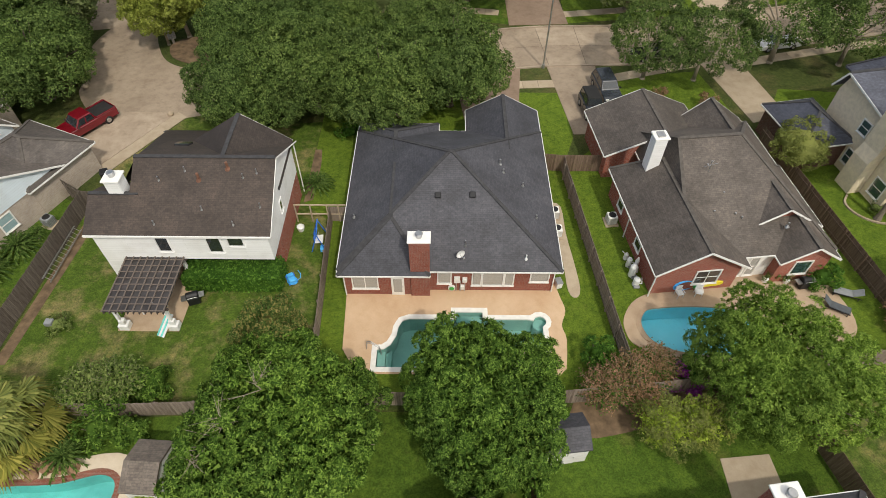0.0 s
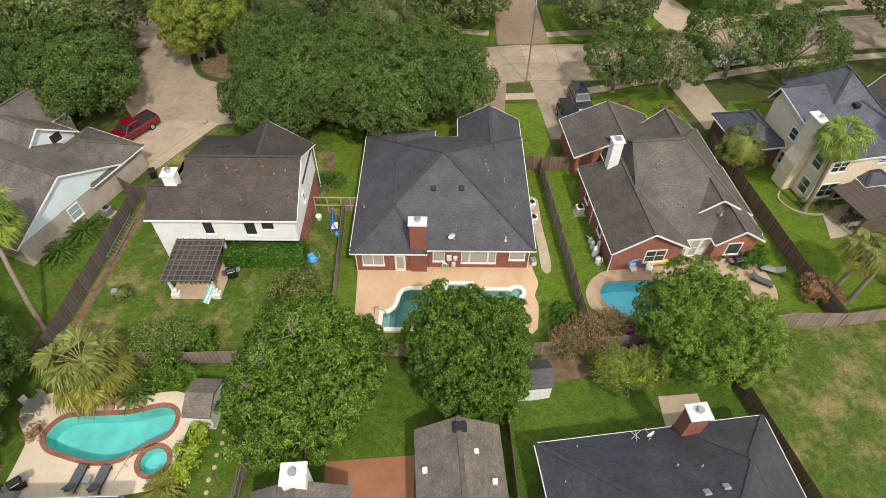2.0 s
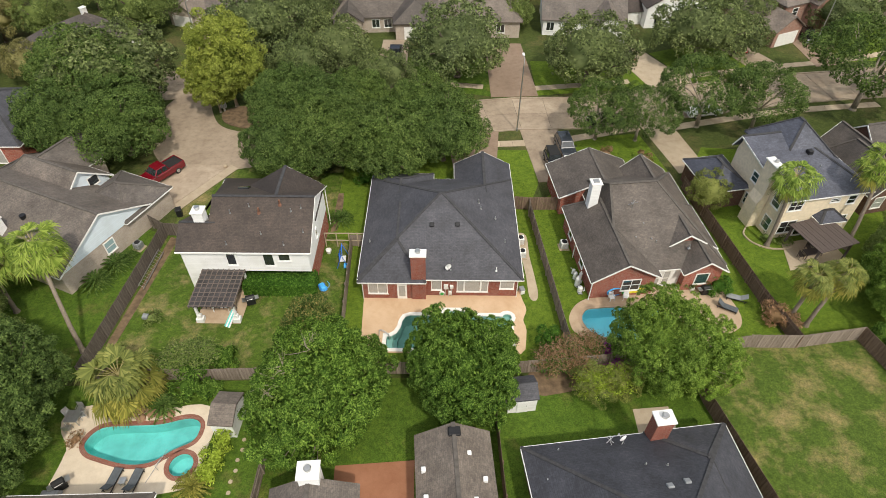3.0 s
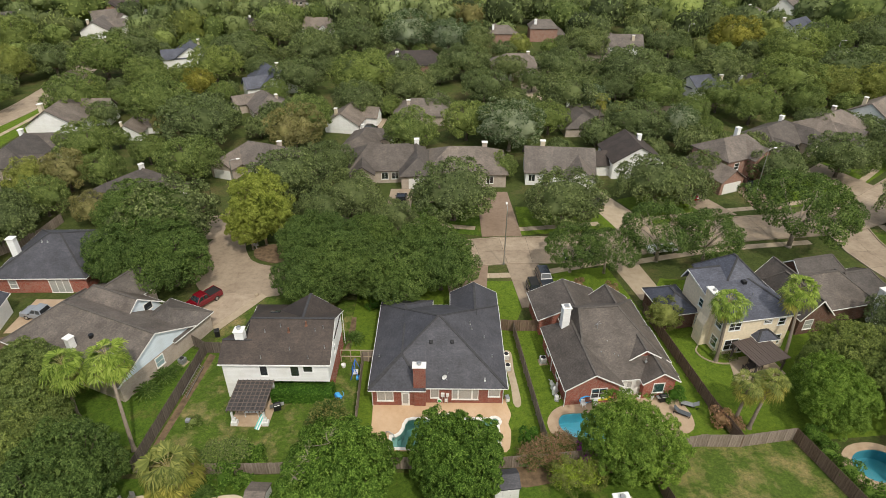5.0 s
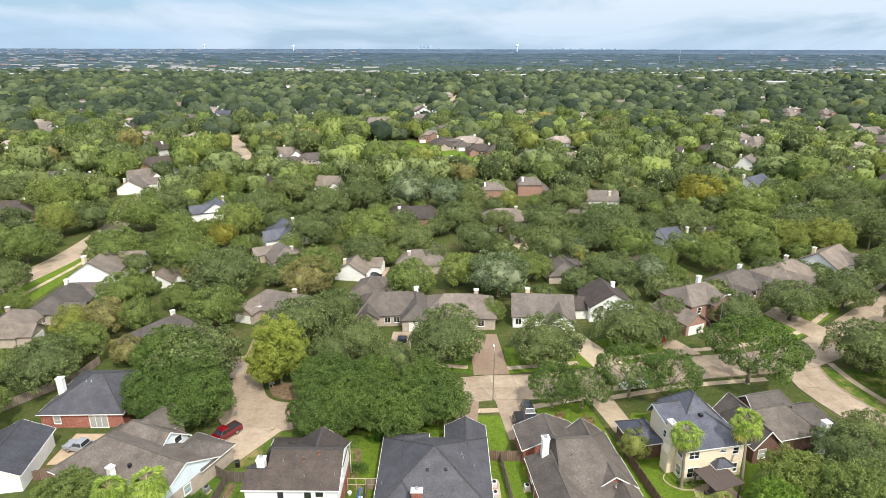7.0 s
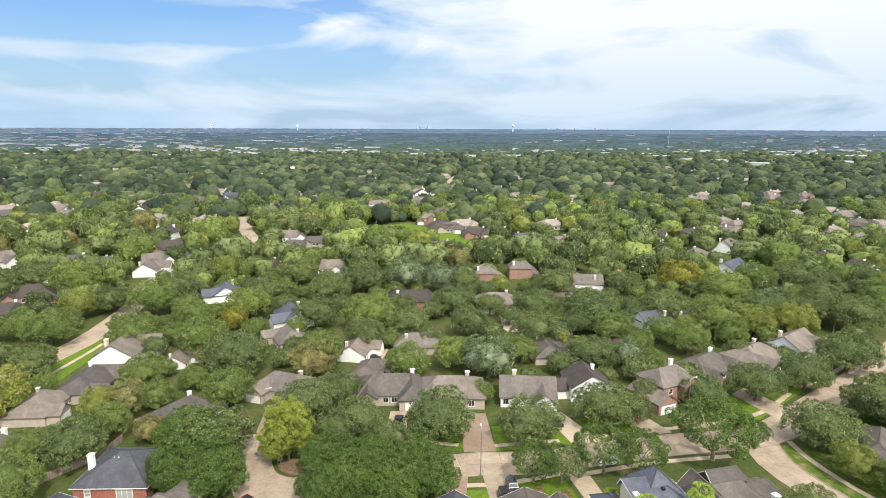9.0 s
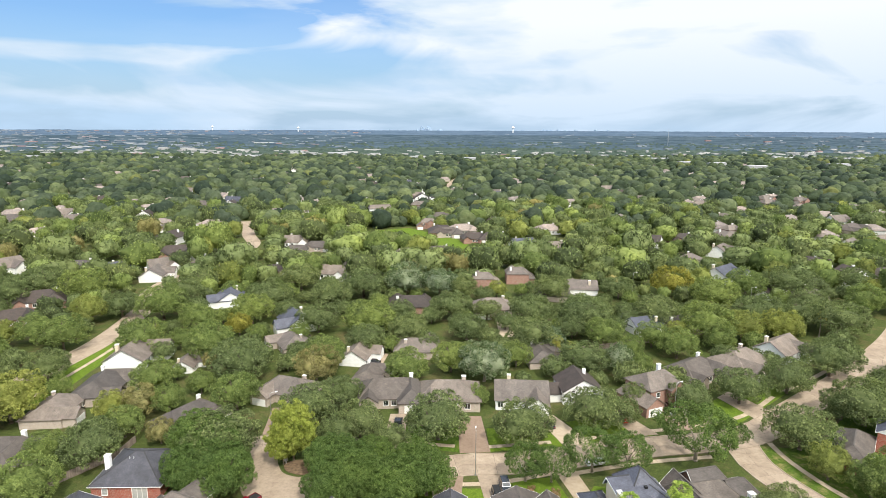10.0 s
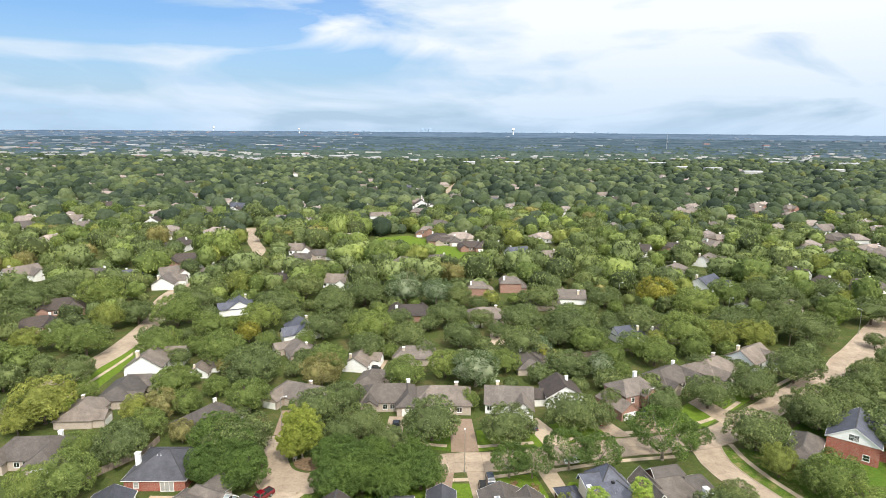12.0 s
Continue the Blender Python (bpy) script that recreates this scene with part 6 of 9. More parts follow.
def trunk_mesh(name, seed, cs, base_r, fork, lean=0.0):
    rs = np.random.RandomState(seed)
    b = Build()
    top = Vector((lean + rs.uniform(-0.2, 0.2), rs.uniform(-0.2, 0.2), fork))
    b.tube((0, 0, -0.15), (0, 0, 0.25), base_r * 1.6, base_r * 1.1, 10)
    b.tube((0, 0, 0.25), top, base_r * 1.1, base_r * 0.75, 10)
    order = list(range(len(cs)))
    rs.shuffle(order)
    for i in order[:9]:
        c = Vector(cs[i])
        mid = top.lerp(c, 0.5) + Vector((rs.uniform(-0.3, 0.3), rs.uniform(-0.3, 0.3), 0.25))
        b.tube(top - Vector((0, 0, 0.2)), mid, base_r * 0.5, base_r * 0.3, 7, False)
        b.tube(mid, c, base_r * 0.3, base_r * 0.08, 6, False)
        for _ in range(2):
            b.tube(mid, c + Vector(rs.uniform(-1, 1, 3) * 0.9), base_r * 0.18, base_r * 0.04, 5, False)
    return b.mesh(name, smooth=True)


def tree(kind, seed, R, H, zc, count, leaves, size, leaf, bark_mat, label, group="", fork=2.0, base=0.3, ratio=0.55, tuft=6, category="tree", spread_=0.72, lump=1.0, core=0.74, radial=0.0):
    t = tagged(new(kind), label, category, group)
    cm, _, _, cs = crown_mesh("crown", seed, R, H, zc, count, leaves, size, ratio, tuft, spread_, core, lump, 3, radial)
    part("trunk", trunk_mesh("trunk", seed, cs, base, fork), bark_mat, t)
    part("crown", cm, leaf, t)
    return t


class Grove:
    """Trees of one look: the first place takes the built tree, the others take copies."""

    def __init__(self, makers, R):
        self.makers, self.made, self.R, self.n = makers, [None] * len(makers), R, 0

    def put(self, x, y, R, turn=None, z=None):
        i = self.n % len(self.makers)
        self.n += 1
        turn = (self.n * 137.5) % 360 if turn is None else turn
        s = R / self.R
        m = pose(x, y, rise(x, y) if z is None else z, 0, 0, turn)
        squat = Matrix.Diagonal((s, s, s ** 0.8, 1))
        if self.made[i] is None:
            self.made[i] = (self.makers[i](), s)
            self.made[i][0].matrix_basis = m @ squat
            return
        s0 = self.made[i][1]
        back = Matrix.Diagonal((1 / s0, 1 / s0, 1 / s0 ** 0.8, 1))
        copy_thing(self.made[i][0], m @ squat @ back)


OAK = "live oak with a broad dark green crown"


def grove(leaf, bark_mat, label, category="tree", group="", R=6.0, H=5.2, zc=5.3, count=22, leaves=9000, size=0.34, fork=2.2, base=0.34, seeds=(1, 2), ratio=0.55, tuft=6, name="tree", spread_=0.72, lump=1.0, core=0.74, radial=0.0):
    return Grove([(lambda s=s: tree(name, s, R, H, zc, count, leaves, size, leaf, bark_mat, label, group, fork, base, ratio, tuft, category, spread_, lump, core, radial)) for s in seeds], R)


oak_near = grove("leaf_oak_near", "bark", OAK + " beside the street", group="street oaks", leaves=30000, size=0.2, count=190, seeds=(11, 12, 13), H=5.6, zc=4.9, tuft=8, lump=0.42, spread_=0.92, core=0.74, ratio=0.65)
oak_thin = grove("leaf_oak_near", "bark_pale", "street oak with an airy crown and pale forked trunk", group="street oaks", leaves=18000, size=0.22, count=100, seeds=(14, 15), fork=3.4, spread_=0.92, lump=0.46, ratio=0.65, zc=6.0, H=4.6, core=0.3, base=0.28)
oak_mid = grove("leaf_oak", "bark", OAK + " among the houses", group="oaks among the houses", leaves=9600, size=0.29, count=130, seeds=(21, 22, 23, 24, 25), H=5.4, zc=4.7, tuft=5, lump=0.44, spread_=0.92, core=0.74, ratio=0.7)
green_mid = grove("leaf_green", "bark", "leafy green yard tree with a rounded crown", group="yard trees", leaves=9600, size=0.29, count=110, seeds=(31, 32, 33, 34), tuft=5, H=6.2, zc=5.0, lump=0.48, spread_=0.9, core=0.7, ratio=0.7)
yellow_mid = grove("leaf_yellow", "bark", "yellow-green yard tree with an uneven crown", group="yellowish trees", leaves=8000, size=0.34, count=80, seeds=(41, 42), tuft=5, H=7, zc=5.4, lump=0.52, spread_=0.9, core=0.76, ratio=0.7)
gold_mid = grove("leaf_gold", "bark", "golden yellow tree turning in autumn", group="yellowish trees", leaves=6000, size=0.4, count=70, seeds=(43,), tuft=5, H=7, lump=0.54, spread_=0.9, core=0.7, ratio=0.7)
tan_mid = grove("leaf_tan", "bark", "tan-brown tree with dry autumn leaves", group="yellowish trees", leaves=6000, size=0.38, count=60, seeds=(44, 45), tuft=5, H=7, lump=0.55, spread_=0.88, core=0.7, ratio=0.7)
silver_mid = grove("leaf_silver", "bark_pale", "pale silvery-leaved tree among the houses", group="yard trees", leaves=9000, size=0.3, count=90, seeds=(51,), H=6.8, zc=5.2, tuft=5, lump=0.5, spread_=0.9, core=0.8, ratio=0.7)

# three broad trees behind the pools
ash = grove("leaf_ash", "bark_pale", "broad bright green yard tree with leaf tufts and bare twigs", group="back yard trees", R=6.0, H=5.0, zc=3.9, count=330, leaves=100000, size=0.165, seeds=(61,), ratio=0.62, tuft=26, base=0.26, lump=0.3, spread_=0.95, core=0.66, radial=0.22)
ash.put(-9.4, -12.3, 5.6, 0)
rs = np.random.RandomState(77)
for k in range(3):
    twig = Build()
    foot = Vector((-3.0 + 1.3 * k, -2.4 + 1.9 * k, 6.7 + 0.15 * k))
    for i in range(5):
        end = foot + Vector((rs.uniform(-1.5, 0.9), rs.uniform(-1.4, 1.1), rs.uniform(0.5, 1.1)))
        mid = foot.lerp(end, 0.45) + Vector(rs.uniform(-0.25, 0.25, 3))
        twig.tube(foot, mid, 0.035, 0.022, 5, False)
        twig.tube(mid, end, 0.022, 0.008, 5, False)
        for _ in range(3):
            twig.tube(mid, end + Vector(rs.uniform(-0.7, 0.7, 3)), 0.014, 0.006, 4, False)
    part("dead_branch", twig, "bark_pale", ash.made[0][0], "bare pale twigs")
ash_b = grove("leaf_ash", "bark_pale", "dense bright green tree overhanging the pool", group="back yard trees", R=6.0, H=6.0, zc=4.1, count=280, leaves=90000, size=0.165, seeds=(62,), ratio=0.62, tuft=26, base=0.26, lump=0.33, spread_=0.94, core=0.66, radial=0.22)
ash_b.put(2.1, -10.0, 4.8, 70)
pecan = grove("leaf_pecan", "bark_pale", "fresh green airy pecan tree with a pale trunk", group="back yard trees", R=6.0, H=6.6, zc=4.6, count=260, leaves=80000, size=0.155, seeds=(63,), ratio=0.5, tuft=24, base=0.2, lump=0.34, spread_=0.94, core=0.6, radial=0.25)
pecan.put(19.5, -8.0, 4.75, 10)
pecan.put(43.4, -1.2, 4.3, 130)
magnolia = grove("leaf_magnolia", "bark", "magnolia with dark leaves and rusty undersides", category="tree", R=3.0, H=4.8, zc=2.9, count=90, leaves=15000, size=0.19, seeds=(64,), fork=0.9, base=0.14, lump=0.5, spread_=0.9, core=0.8, radial=0.3)
magnolia.put(-11.1, -5.5, 2.5)
lime = grove("leaf_yellow", "bark", "small yellow-green tree with thin foliage", R=2.5, H=3.4, zc=2.2, count=34, leaves=3600, size=0.17, seeds=(65, 66), fork=1.0, base=0.09, lump=0.6, spread_=0.85, core=0.3)
lime.put(13.0, -10.7, 1.9)
lime.put(15.4, -10.3, 1.6)
small_y = grove("leaf_yellow", "bark", "round yellow-green garden tree by the fence", R=2.6, H=3.2, zc=2.4, count=50, leaves=6000, size=0.17, seeds=(67,), fork=1.0, base=0.1, lump=0.5, spread_=0.9, core=0.75)
small_y.put(30.1, 14.2, 2.4)
dense = grove("leaf_oak_near", "bark", "dense dark green tree beside the pool deck", group="back yard trees", leaves=26000, size=0.24, count=130, seeds=(74, 75), H=7.0, zc=5.0, tuft=8, lump=0.46, spread_=0.92, ratio=0.6, core=0.74, radial=0.25)
for x, y, r in ((-34.2, -11.8, 4.5), (-33.8, -15.8, 4.8), (-33.3, -19.8, 4.2)):
    dense.put(x, y, r)

green_near = grove("leaf_green", "bark", "tall leafy green tree at the yard's edge", group="back yard trees", leaves=19000, size=0.25, count=120, seeds=(71, 72, 73), H=7.0, zc=5.0, tuft=8, lump=0.48, spread_=0.92, ratio=0.6, core=0.72, radial=0.3)
for x, y, r in ((-44.5, -3.5, 4.2), (-41.5, -9.5, 4.2), (49.0, 5.2, 4.6), (45.6, 4.6, 2.9), (51.0, -10.0, 3.6), (53.5, 0.5, 5.5), (-48.5, 1.5, 3.6), (-42.2, -5.6, 4.4), (-38.6, -8.6, 3.8), (-45.1, 0.4, 4.6)):
    green_near.put(x, y, r * 0.9)
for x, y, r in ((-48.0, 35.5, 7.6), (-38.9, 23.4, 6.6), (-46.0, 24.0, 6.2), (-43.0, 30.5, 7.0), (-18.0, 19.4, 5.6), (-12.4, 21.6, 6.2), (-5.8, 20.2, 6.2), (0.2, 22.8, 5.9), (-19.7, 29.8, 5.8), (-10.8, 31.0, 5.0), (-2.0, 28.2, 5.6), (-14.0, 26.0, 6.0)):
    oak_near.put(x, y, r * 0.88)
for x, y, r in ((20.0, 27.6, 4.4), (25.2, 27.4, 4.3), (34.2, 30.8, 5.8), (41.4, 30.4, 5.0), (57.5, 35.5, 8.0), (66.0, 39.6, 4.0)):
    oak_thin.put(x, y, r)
tall_yellow = grove("leaf_spring", "bark_pale", "tall yellow-green tree on the bulb's planted island", group="yellowish trees", R=4.6, H=9.0, zc=6.6, count=90, leaves=20000, size=0.24, fork=2.4, base=0.22, seeds=(46,), tuft=7, lump=0.5, spread_=0.95, ratio=0.65, core=0.5)
tall_yellow.put(-28.6, 35.0, 4.6)
tall_yellow.put(-30.4, 33.4, 3.0)

for x, y, r in ((-31.2, 84.8, 5.8), (-22, 112.1, 8.1), (-6.9, 74.9, 5.8), (5.5, 82, 5.7), (25, 86.1, 4.5), (-142.9, 152.3, 9), (-100.4, 129.3, 8.7), (-91, 95.2, 6.9), (-82.6, 117.6, 5.7), (-66, 124.4, 7.1), (-68.4, 91, 7.4), (-48.7, 57.9, 6), (-130, 103.3, 6), (-118, 98.2, 7), (-97.2, 63.6, 3.4), (-74.2, 67, 5.5),):
    green_mid.put(x, y, r)
for x, y, r in ((-69.7, 44.2, 4.3), (-80.5, 33.4, 3.9), (-74.1, 18.5, 6), (-65.3, 56.4, 4.1), (-61.3, 67, 3.5), (88.5, 20.5, 6.1), (109.2, 142.1, 9), (131.4, 163.1, 7.9), (139, 147.4, 3.9), (165.2, 139.1, 7.6), (91.6, 109.5, 8.5), (75.7, 93.6, 6.1), (91.8, 99.6, 4.9), (61.7, 93.8, 4.1), (71.1, 102.9, 5), (12.2, 61.1, 2.9),):
    green_mid.put(x, y, r)
for x, y, r in ((-13.4, 97.5, 2.9), (60.9, 81.3, 3.2), (55.5, 103.8, 5.7), (-58.4, 105.7, 3.6), (-80.7, 99, 3.9), (-44.4, 106, 3.7),):
    green_mid.put(x, y, r)
for x, y, r in ((-40.3, 116.2, 6.8), (-41.1, 143.1, 8.7), (-30.3, 159.1, 8.7), (11.5, 160.1, 6), (6.3, 131.6, 7.3), (11, 109.3, 6.2), (-8.2, 105.7, 6.9), (-21.2, 98.2, 5.9), (-13, 128.8, 5.2), (35.4, 126, 7.6), (31.6, 100.5, 7.6), (47.9, 156, 7.2), (52.5, 118.9, 9.2), (44, 81.7, 6.4), (-169.2, 144, 9.2), (-165.7, 160.7, 9.2),):
    oak_mid.put(x, y, r)
for x, y, r in ((-117.2, 131.8, 6.6), (-101.2, 169.3, 6.6), (-53.8, 76.5, 8.1), (-107.2, 74.5, 6.1), (-63.7, 139.7, 8.1), (-101.1, 148.5, 7.5), (-160, 124.3, 5.5), (-70.6, 33.2, 6), (-43.4, 33.9, 7.8), (-28.3, 51.6, 6.6), (-15.7, 44.7, 5.5), (-22.6, 60.2, 5), (2.2, 43.9, 7.3), (21.2, 42.1, 6.7), (39.4, 49.3, 6.8), (65, 58.2, 5.5),):
    oak_mid.put(x, y, r)
for x, y, r in ((80.1, 62.7, 6.2), (95.9, 68.8, 6.5), (114.5, 80.3, 7.9), (82.6, 40.1, 6.9), (104.5, 51.1, 8), (118.6, 58.9, 5.3), (132.6, 74.2, 5.5), (46.6, 52, 3.9), (80.4, 124.9, 7.9), (115, 120.3, 9.2), (148, 162.8, 9.2), (132.1, 122.5, 7.4), (138.8, 113.8, 9.1), (181.9, 169, 8.1), (76.4, 159, 6.4), (145.3, 140.5, 6.7),):
    oak_mid.put(x, y, r)
for x, y, r in ((179.7, 138.5, 8), (162.1, 111.4, 3.4), (53.6, 61.7, 3.9), (88.2, 87.3, 3.9), (69.7, 122.7, 4.3), (-54.1, 128.7, 4.9), (-27.5, 129.4, 4.9), (19.3, 130.5, 4.9), (25.1, 119.4, 3.9), (46.9, 110.6, 5.2), (-1.9, 98.2, 3.9), (-59.5, 171.5, 8.1),):
    oak_mid.put(x, y, r)
for x, y, r in ((-12.3, 161.9, 9.2), (1.4, 161.9, 7), (14.8, 75.8, 6.8), (37.3, 99.2, 4.5), (54.6, 83.2, 4.5),):
    silver_mid.put(x, y, r)
for x, y, r in ((-124.7, 123.9, 6.1), (-138.6, 99.1, 5.2), (-100.4, 50.4, 7.4), (-103.5, 44.4, 3.8), (-77, 52.1, 3.8), (81.6, 28.6, 4), (182.9, 161.4, 4.6), (103.1, 108.5, 6.2), (116.4, 108.8, 6.2),):
    yellow_mid.put(x, y, r)
for x, y, r in ((-32, 73.9, 6), (-65.2, 83.7, 2.5), (-71, 54.1, 4.6), (-60.1, 41.5, 3),):
    tan_mid.put(x, y, r)
for x, y, r in ((-66.7, 112.7, 4.1), (99.4, 162.3, 7.9),):
    gold_mid.put(x, y, r)
for x, y, r in ((-8.0, 38.5, 3.9), (-20.5, 40.5, 4.5), (60.0, 11.2, 4.5), (65.4, 15.6, 4.2), (-72.6, 38.2, 4.7), (101.0, 54.2, 5), (137.5, 80.0, 5.2)):
    oak_mid.put(x, y, r)
for x, y, r in ((86.4, 23.0, 4.2), (90.5, 10, 5.5), (-80.5, 17.0, 4.7), (-106, 50, 5)):
    green_mid.put(x, y, r)

TREES = [(o.location.x, o.location.y, 6.0) for o in list(scene.objects) if o.name.startswith("tree") and o.parent is None]
ROADS = [q for line in ([(-38, 45), (-37, 40), (-31, 26), (-22, 25), (8, 33), (34, 37), (66, 43), (92, 58), (118, 78), (134, 88), (154, 107), (168, 121), (184, 137), (206, 158), (245, 195)],
                        [(-114, 52), (-113.8, 76), (-111.5, 90), (-110.2, 107), (-114, 140), (-124, 180), (-112, 262), (-128, 310), (-150, 370)], [(70, 40), (70, 35), (73.5, 22), (82.4, 0)], [(-350, 480), (-413, 563), (-470, 625)], [(4, 560), (16, 727), (53, 938)],
                        [(25, 112), (25, 134)], [(-19, 74), (-16, 96)]) for q in even(line, 5.0)]
PARK = [Vector(p) for p in ((-48, 308), (-36, 322), (-24, 330), (-12, 312), (0, 296), (10, 280), (12, 262), (-20, 305))]


def free(x, y, r, clear=0.55):
    if any(math.hypot(x - a, y - (b - 0.5 * q)) < q * 0.75 + r * clear for a, b, q in HOUSES):
        return False
    if any(b > 170 and abs(x - a - (y - b) * a / (b + 92)) < q * 0.55 + r * 0.5 and -(10 + b * 0.05) < y - b < 4 for a, b, q in HOUSES):
        return False
    if any((q.x - x) ** 2 + (q.y - y) ** 2 < (4.2 + r * (0.6 if q.x < 90 else 1.1)) ** 2 for q in ROADS):
        return False
    return not any((q.x - x) ** 2 + (q.y - y) ** 2 < 15 ** 2 or abs(q.x - x) < 12 and -34 < y - q.y < 0 for q in PARK)


# woods between the houses: the nearer ones singly, the rest joined
single = [
    grove("leaf_oak", "bark", OAK + " far among the houses", group="far trees", leaves=3000, size=0.55, count=70, seeds=(81, 82, 83), H=5.4, zc=4.7, tuft=4, lump=0.5, spread_=0.9, ratio=0.75, core=0.86),
    grove("leaf_green", "bark", "green tree far among the houses", group="far trees", leaves=3000, size=0.55, count=64, seeds=(84, 85, 86), tuft=4, H=6.2, zc=5.0, lump=0.52, spread_=0.9, ratio=0.75, core=0.84),
    grove("leaf_yellow", "bark", "yellow-green tree far among the houses", group="far trees", leaves=2600, size=0.55, count=60, seeds=(87,), tuft=4, H=7.0, zc=5.3, lump=0.54, spread_=0.9, ratio=0.75, core=0.8),
    grove("leaf_tan", "bark", "brownish tree far among the houses", group="far trees", leaves=2400, size=0.55, count=60, seeds=(88,), tuft=4, H=6.4, lump=0.54, spread_=0.9, ratio=0.75, core=0.8),
]
LEAVES = ("leaf_oak", "leaf_green", "leaf_yellow", "leaf_tan")
crowns = {}
for k, (H, zc) in enumerate(((5.4, 4.7), (6.4, 5.0), (6.4, 5.0), (5.8, 4.8))):
    for j in range(3):
        rs = np.random.RandomState(200 + 10 * k + j)
        wave = rs.uniform(0, 6.28, 3)
        ball = bmesh.new()
        bmesh.ops.create_icosphere(ball, subdivisions=3, radius=1.0)
        v = np.array([q.co for q in ball.verts])
        t = np.array([[q.index for q in f.verts] for f in ball.faces])
        ball.free()
        at = Vector((7.0 * k, 5.0 * j, 0))
        swell = np.array([0.86 + 0.2 * noise.noise(Vector(q) * 1.8 + at) + 0.22 * noise.noise(Vector(q) * 4.4 + at) + 0.2 * noise.noise(Vector(q) * 9.0 + at) for q in v])
        mid = np.array([0, 0, zc])
        skin = mid + (dome(v, 6.0, H, zc, wave) - mid) * swell[:, None]
        high = np.nonzero(v[:, 2] > -0.55)[0]
        pick = np.repeat(rs.choice(high, 180), 5)
        spread_out = rs.normal(0, 0.34, (900, 3))
        leaf_co = kites(rs, skin[pick] + unit(v[pick]) * 0.3 + spread_out, unit(v[pick] * 0.6 + rs.normal(0, 0.5, (900, 3)) + np.array([0, 0, 0.2])), 0.7, 0.75, 3)
        crowns[k, j] = (leaf_co, (skin, t))
PLANTED = []
PLANTED += [(x, y, r, 1) for x, y, r in ((-53.4, 193.5, 7.9), (91.3, 196.5, 8.6), (-123.7, 246.9, 8.3), (-148.1, 208, 8.4), (159, 195.6, 8.8), (223.4, 219.9, 8.7), (-48.6, 234.7, 8), (43.4, 334.7, 8.8), (-21.9, 318.4, 6.5), (-55.3, 329.6, 8.8), (-69.6, 317.7, 8.8),)]
PLANTED += [(x, y, r, 0) for x, y, r in ((-82.6, 187.2, 7.8), (-22.4, 194.5, 8), (-2.6, 197.3, 8.1), (23, 195.8, 8), (44.4, 208.1, 8.4), (63, 197.1, 8.1), (80.1, 209.2, 8.4), (109, 236.2, 8.8), (-97.5, 199, 8.8), (-116.1, 188, 8.3), (-163.5, 198.5, 8.8), (-193.2, 214.1, 8.8), (-230.2, 237.1, 8.8), (150.7, 208.2, 8.8), (199.5, 237.4, 8.8), (193.6, 201, 8.2),)]
PLANTED += [(x, y, r, 0) for x, y, r in ((236.1, 214.1, 8.6), (140.7, 234.5, 5.7), (195.6, 268, 8.8), (-76.1, 273.4, 8.8), (90, 266.3, 8.8), (111.3, 325.2, 8.8), (10.2, 325.8, 5.2), (-37.1, 353.4, 7.1), (-102.7, 322.3, 8.8),)]
PLANTED += [(x, y, r, 2) for x, y, r in ((27.3, 176.6, 4.2), (-92.4, 173.7, 6), (48.2, 320.4, 8.8), (-10.4, 241.8, 6.4),)]
PLANTED = [q for q in PLANTED if free(*q[:3], 0.4)]
rng = random.Random(11)
cells = {}
for x, y, r in TREES:
    cells.setdefault((int(x // 20), int(y // 20)), []).append((x, y, r))


def crowded(x, y, r, k):
    i, j = int(x // 20), int(y // 20)
    return any(math.hypot(x - a, y - b) < (r + q) * k for u in (-1, 0, 1) for v in (-1, 0, 1) for a, b, q in cells.get((i + u, j + v), ()))


for x, y, r, kind in PLANTED:
    cells.setdefault((int(x // 20), int(y // 20)), []).append((x, y, r))
OPEN = [(-97, 60, 6), (-101, 78, 6), (-75, 84, 6), (17, 121, 6), (25, 118, 6), (-1, 112, 5), (92, 78, 6), (78, 56, 7), (62, 55, 6), (8, 148, 7), (-14, 76, 4), (146, 106, 10), (96, 106, 5), (-48, 103, 5), (60, 98, 6),
        (-112, 90, 9), (-66, 83, 5), (152, 116, 12), (165, 130, 12), (72, 26, 8), (80, 12, 9), (98, 42, 10)]


WAREHOUSES = ((744, 1044, 40), (488, 1102, 44), (527, 1070, 36), (555, 977, 36), (482, 1246, 46), (57, 1236, 30), (153, 1249, 34), (-602, 1218, 44), (-916, 1240, 40), (921, 1269, 68), (792, 1303, 52), (-58, 1296, 36), (-460, 1318, 42))


def growing(x, y, r):
    return free(x, y, r, 0.5) and not any(math.hypot(x - a, y - b) < q + r * 0.7 for a, b, q in OPEN)


# the gaps between the trees near the streets hold small ones; beyond, the canopy closes
chosen = list(PLANTED)
for k in range(30000):
    y = -25 + 455 * rng.random() ** 0.8
    x = rng.uniform(-0.92, 0.92) * (y + 125)
    near = y < 172 and abs(x) < 0.72 * (y + 95)
    if y < 70 and -120 < x < 112 or near and y < 48:
        continue
    r = rng.uniform(2.2, 4.4) if near else rng.uniform(3.0, 7.2)
    if len(chosen) < 1400 and growing(x, y, r) and not crowded(x, y, r, 0.86 if near else 0.68):
        chosen.append((x, y, r, rng.choices((0, 1, 2, 3), (16, 4.5, 0.7, 0.3))[0]))
        cells.setdefault((int(x // 20), int(y // 20)), []).append((x, y, r))
chosen.sort(key=lambda t: math.hypot(t[0], t[1]))
